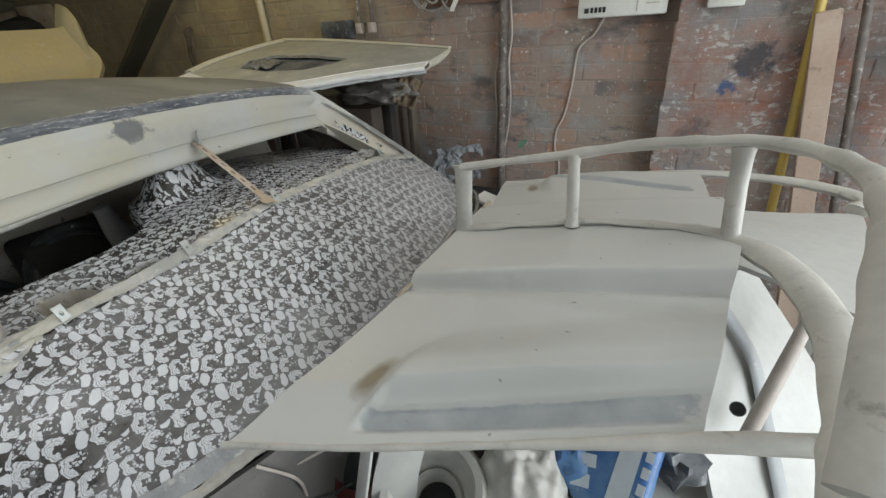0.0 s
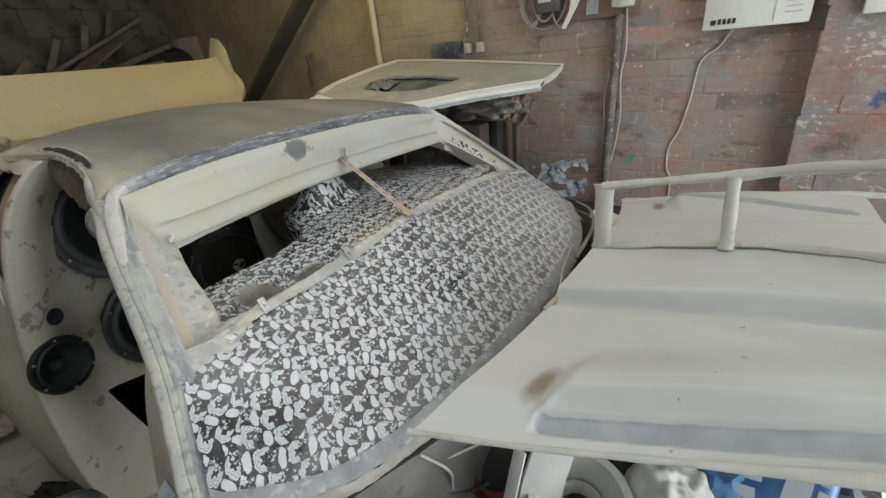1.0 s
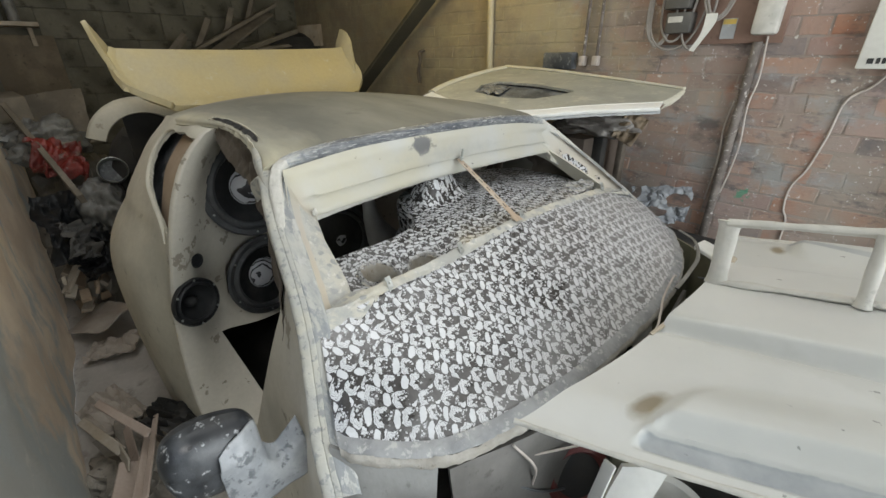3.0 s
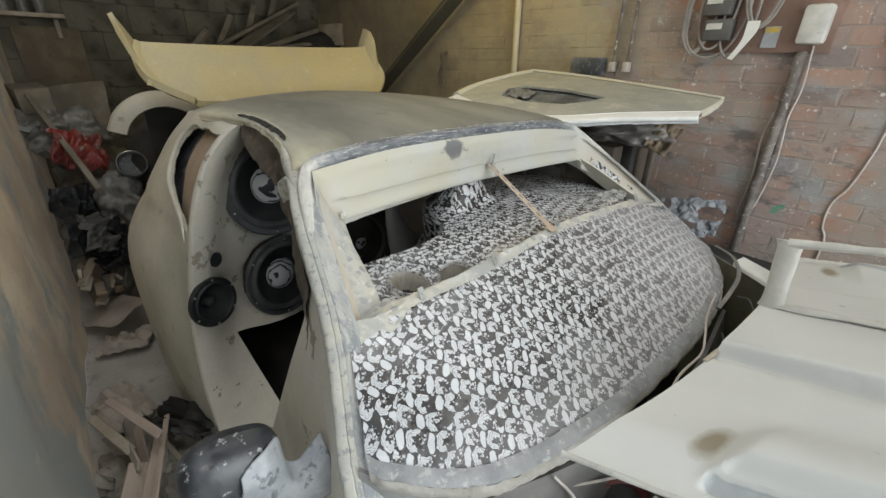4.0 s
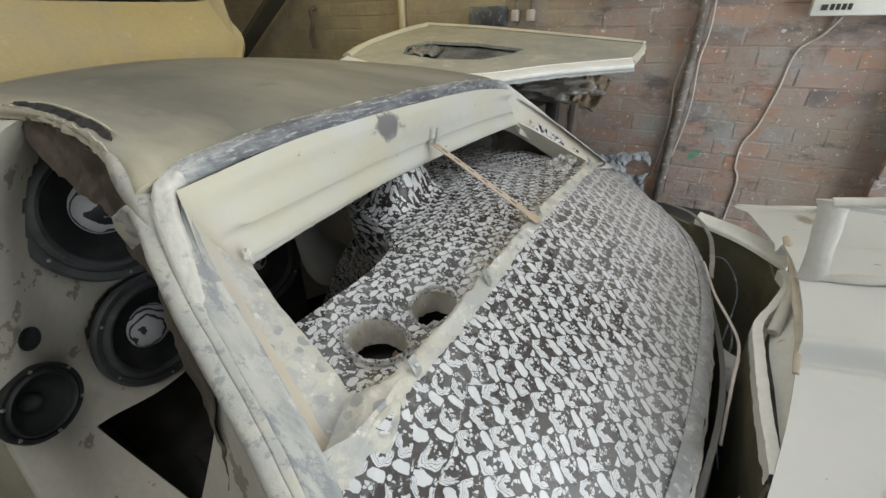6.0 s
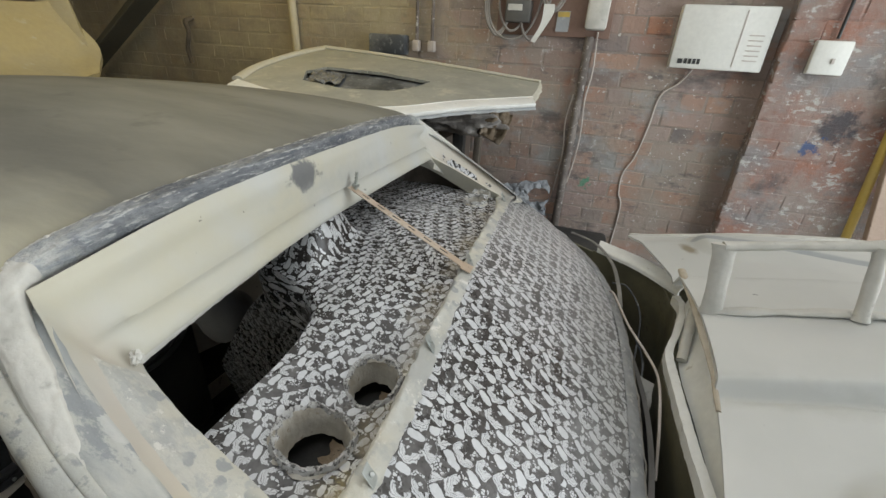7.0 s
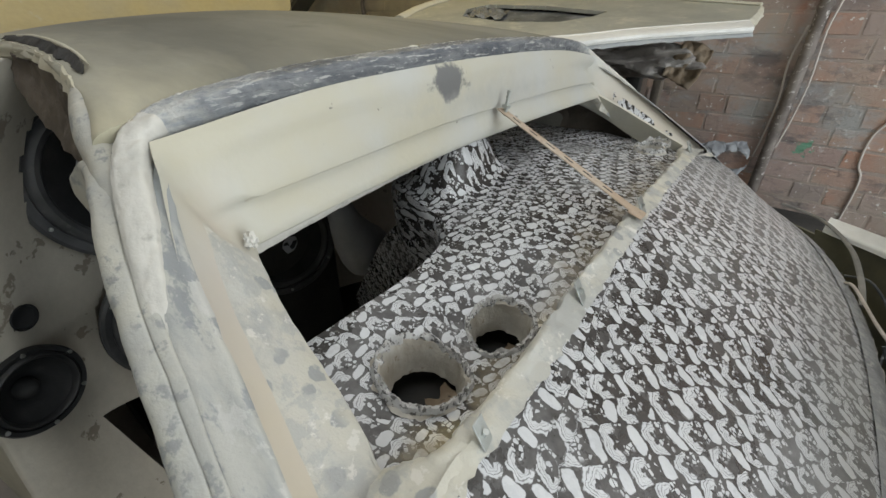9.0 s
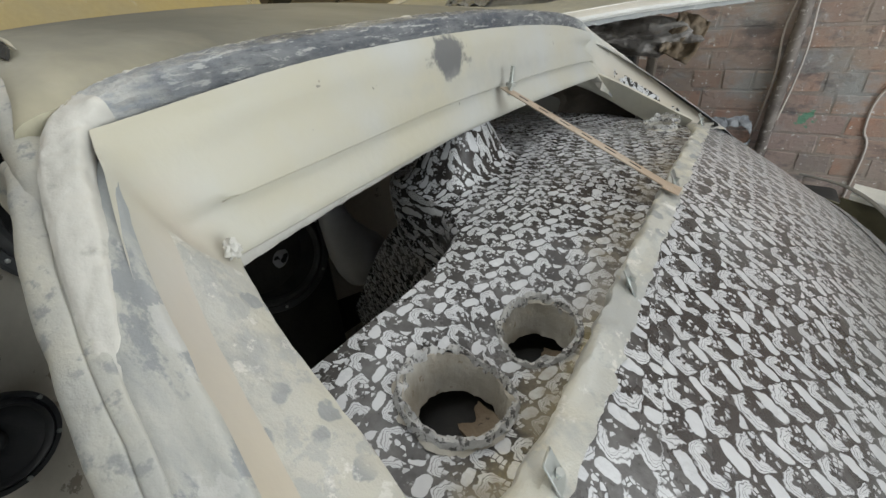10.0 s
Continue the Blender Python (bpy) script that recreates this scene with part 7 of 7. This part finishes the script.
part("can_wall", lathe([(0.078, -0.16), (0.078, 0.0), (0.083, 0.003), (0.083, 0.007), (0.078, 0.010), (0.074, 0.0), (0.074, -0.15), (0.004, -0.152)], mc, 32), STEEL, can)
part("can_lining", lathe([(0.072, -0.05), (0.04, -0.052), (0.003, -0.052)], mc, 24), DUSTBLACK, can)
solo("grey_bag", blob((-3.05, 0.33, 0.70), (0.18, 0.15, 0.19), 0.26, 1.7, 5, 9.0), BAG, "bulging grey rubbish bag", "bag", smooth="soft")
solo("grey_bag", blob((-3.65, 0.16, 1.06), (0.22, 0.20, 0.15), 0.4, 1.9, 5, 13.0), BAG, "slack grey rubbish bag", "bag", smooth="soft")
solo("dark_bag", sheet(pose(-2.95, 0.12, 0.66, -20, 62, 0), 0.44, 0.26, 40, 0.16, 2.4, 0.003, 17.0), BLACKGLOSS, "torn black rubbish bag against the wall", "bag", smooth="soft")
solo("dark_bag", sheet(pose(-2.85, 0.20, 0.50, 30, 55, 20), 0.30, 0.24, 40, 0.14, 2.6, 0.003, 27.0), BLACKGLOSS, "torn black rubbish bag against the wall", "bag", smooth="soft")
solo("film_scrap", sheet(pose(-2.80, 0.16, 0.62, -35, 50, 10), 0.22, 0.20, 36, 0.10, 2.6, 0.003, 37.0), DIMGREY, "scrap of grey film on the rubbish heap", "film", smooth="soft")
solo("cardboard_sheet", sheet(pose(-3.9, 0.27, 1.20, 14, 62, -10), 0.42, 0.36, 12, 0.03, 2.0, 0.005, 5.0), SHADEWOOD, "creased cardboard sheet on the rubbish heap", "cardboard")
solo("rubbish_heap", blob((-3.85, 0.30, 0.25), (0.80, 0.42, 0.66), 0.3, 2.2, 5, 21.0, 0.0), surface("rubbish", (0.16, 0.145, 0.12), (0.24, 0.22, 0.19), (0.08, 0.07, 0.06), 9, 40, 0.9, 0.006), "heap of dusty workshop rubbish", "rubbish", kind="stuff")
LATH = surface("pale_lath", (0.40, 0.315, 0.26), (0.46, 0.375, 0.315), (0.27, 0.20, 0.16), 6.0, 90, 0.8, 0.001)
ST = random.Random(5)
for k in range(14):
    c = V(-3.05 + 0.35 * ST.random(), 0.0 + 0.20 * ST.random(), 0.10 + 0.30 * ST.random())
    a = ST.uniform(0, 180)
    d = V(math.cos(radians(a)), math.sin(radians(a)) * 0.5, ST.uniform(-0.2, 0.5)) * ST.uniform(0.05, 0.12)
    plank("wood_scrap", c - d, c + d, 0.02, 0.05, DUSTWOOD if k % 3 else CARDBOARD, "short dusty scrap of wood on the rubbish", ST.uniform(0, 90))
PALECARD = surface("dusty_pale_card", (0.36, 0.31, 0.26), (0.43, 0.38, 0.325), (0.3, 0.26, 0.21), 6, 50, 0.9, 0.002)
solo("card_sheet", sheet(pose(-2.72, 0.10, 0.13, 14, -12, 30), 0.34, 0.26, 16, 0.03, 2.0, 0.004, 7.0), PALECARD, "crumpled pale cardboard on the dusty floor", "cardboard")
solo("card_sheet", sheet(pose(-2.45, 0.12, 0.05, 4, -5, 70), 0.26, 0.20, 16, 0.05, 3.0, 0.004, 12.0), PALECARD, "crumpled pale cardboard on the dusty floor", "cardboard")
solo("card_sheet", sheet(pose(-1.78, 0.05, 0.10, 8, 6, 20), 0.28, 0.18, 16, 0.06, 3.0, 0.004, 17.0), PALECARD, "torn pale paper on the floor rubbish", "paper")
small_shelf = thing("wall_shelf", (-4.55, 0.12, 1.85), "small pale shelf on the back wall holding cans", "shelf")
part("shelf_board", box(pose(-4.56, 0.10, 1.85), 0.24, 0.52, 0.03, 0.004), DUSTWOOD, small_shelf)
part("shelf_bracket", box(pose(-4.66, 0.30, 1.77), 0.06, 0.03, 0.14, 0.003), DUSTWOOD, small_shelf)
for y, h in ((0.02, 0.14), (0.13, 0.17), (0.23, 0.15)):
    solo("spray_can", lathe([(0.004, 0.0), (0.035, 0.0), (0.036, 0.006), (0.036, h), (0.03, h + 0.012), (0.012, h + 0.02), (0.003, h + 0.02)], pose(-4.52, y, 1.866), 20), BAG, "dusty grey spray can on the small shelf", "can", "cans on the small shelf")
solo("wall_board", box(pose(-4.67, 0.22, 1.52), 0.02, 0.42, 0.52, 0.004), surface("stained_board", (0.13, 0.105, 0.075), (0.19, 0.155, 0.11), (0.07, 0.06, 0.045), 8, 50, 0.9), "stained brown board on the back wall", "board")
solo("carton", box(pose(-3.95, 0.02, 1.30, 3, 6, 12), 0.26, 0.18, 0.16, 0.006), SHADEWOOD, "small dusty carton on the rubbish", "carton")
solo("paper_pile", sheet(pose(-3.75, 0.02, 1.20, 6, 10, 5), 0.30, 0.20, 14, 0.04, 3.0, 0.03, 23.0), BAG, "pile of loose papers on the rubbish", "paper")
for k in range(5):
    x, y = -1.60 + 0.50 * ST.random(), 0.0 + 0.22 * ST.random()
    a = ST.uniform(0, 32)
    ln = ST.uniform(0.10, 0.24)
    c = V(x, y, 0.10 + 0.16 * ST.random() + 0.02)
    d = V(math.cos(radians(a)), 0.6 * math.sin(radians(a)), ST.uniform(-0.10, 0.25)) * ln
    plank("lath", c - d, c + d, 0.008, ST.uniform(0.015, 0.05), LATH if k % 2 else DUSTWOOD, "broken lath lying on the floor rubbish", ST.uniform(-40, 40))
plank("lath", (-1.00, 0.075, 0.22), (-1.36, 0.165, 0.20), 0.010, 0.045, LATH, "pale broken lath lying on the floor rubbish", 10)
plank("lath", (-1.02, 0.105, 0.24), (-1.42, 0.205, 0.24), 0.010, 0.022, LATH, "pale broken lath lying on the floor rubbish", -20)
plank("board_offcut", (-1.02, 0.02, 0.19), (-1.30, 0.085, 0.17), 0.012, 0.08, LATH, "wide pale board offcut lying on the floor rubbish", 8)
solo("floor_rubbish", blob((-1.40, 0.10, 0.0), (0.34, 0.17, 0.10), 0.45, 3.0, 5, 41.0, 0.0), surface("dust_rubbish", (0.20, 0.18, 0.15), (0.29, 0.26, 0.22), (0.09, 0.08, 0.07), 12, 50, 0.9, 0.006), "dusty broken rubbish on the floor", "rubbish", kind="stuff")
solo("black_film", sheet(pose(-1.38, 0.26, 0.22, 20, -10, 30), 0.34, 0.14, 14, 0.06, 4.0, 0.003, 3.0), DARK, "torn black plastic film", "film")

# ---- bricks ----
bl, bh, joint = 0.207, 0.0725, 0.0055


def brick_data(name, material, depth, seed):
    rnd = random.Random(seed)
    bm = box(pose(0, 0, 0), bl - joint, depth, bh - joint, 0.0035, 1)
    for v in bm.verts:
        v.co += V(rnd.uniform(-1, 1) * 0.0035, rnd.uniform(-1, 1) * 0.0015, rnd.uniform(-1, 1) * 0.003)
    me = bpy.data.meshes.new(name)
    bm.to_mesh(me)
    bm.free()
    me.materials.append(material)
    return me


kinds = [brick_data("brick", BRICK, 0.05, s) for s in range(6)]
headers = [brick_data("brick", BRICK, 0.05, 20 + s) for s in range(3)]
for me in headers:
    for v in me.vertices:
        v.co.x *= 0.47
pier_kinds = [brick_data("brick", PIER, 0.04, 40 + s) for s in range(5)]
BR = random.Random(11)
rest = bmesh.new()
for j in range(36):
    z = 0.045 + bh * j
    x = X0 - 0.1 + (0.057 if j % 2 else 0)
    short = j % 4 == 3
    while x < 0.54:
        w = bl / 2 if short else bl
        y = WY + 0.0208 + BR.uniform(-0.0010, 0.0010)
        if x > -1.5 and 0.80 < z < 1.80 and not short:
            ob = new("brick", BR.choice(kinds))
            ob.location = (x + w / 2, y, z)
            ob.parent = wall_right
            ob.matrix_parent_inverse = Matrix.Identity(4)
        elif x > -1.5 and 0.80 < z < 1.80:
            ob = new("brick", BR.choice(headers))
            ob.location = (x + w / 2, y, z)
            ob.parent = wall_right
        else:
            src = BR.choice(headers if short else kinds)
            vs = [rest.verts.new(v.co + V(x + w / 2, y, z)) for v in src.vertices]
            for p in src.polygons:
                rest.faces.new([vs[i] for i in p.vertices])
        x += w
tagged(part("brick_courses", rest, BRICK, wall_right, "", False), kind="stuff")
for j in range(9, 30):
    z = 0.045 + bh * j
    x = 0.505 + BR.uniform(-0.005, 0.005)
    first = True
    while x < 1.62:
        ob = new("brick", BR.choice(pier_kinds))
        s = 0.5 if first and j % 2 else 1.0
        ob.scale.x = s
        ob.location = (x + s * bl / 2, Y1 - 0.0765 + BR.uniform(-0.002, 0.002), z)
        ob.parent = pier
        x += s * bl
        first = False
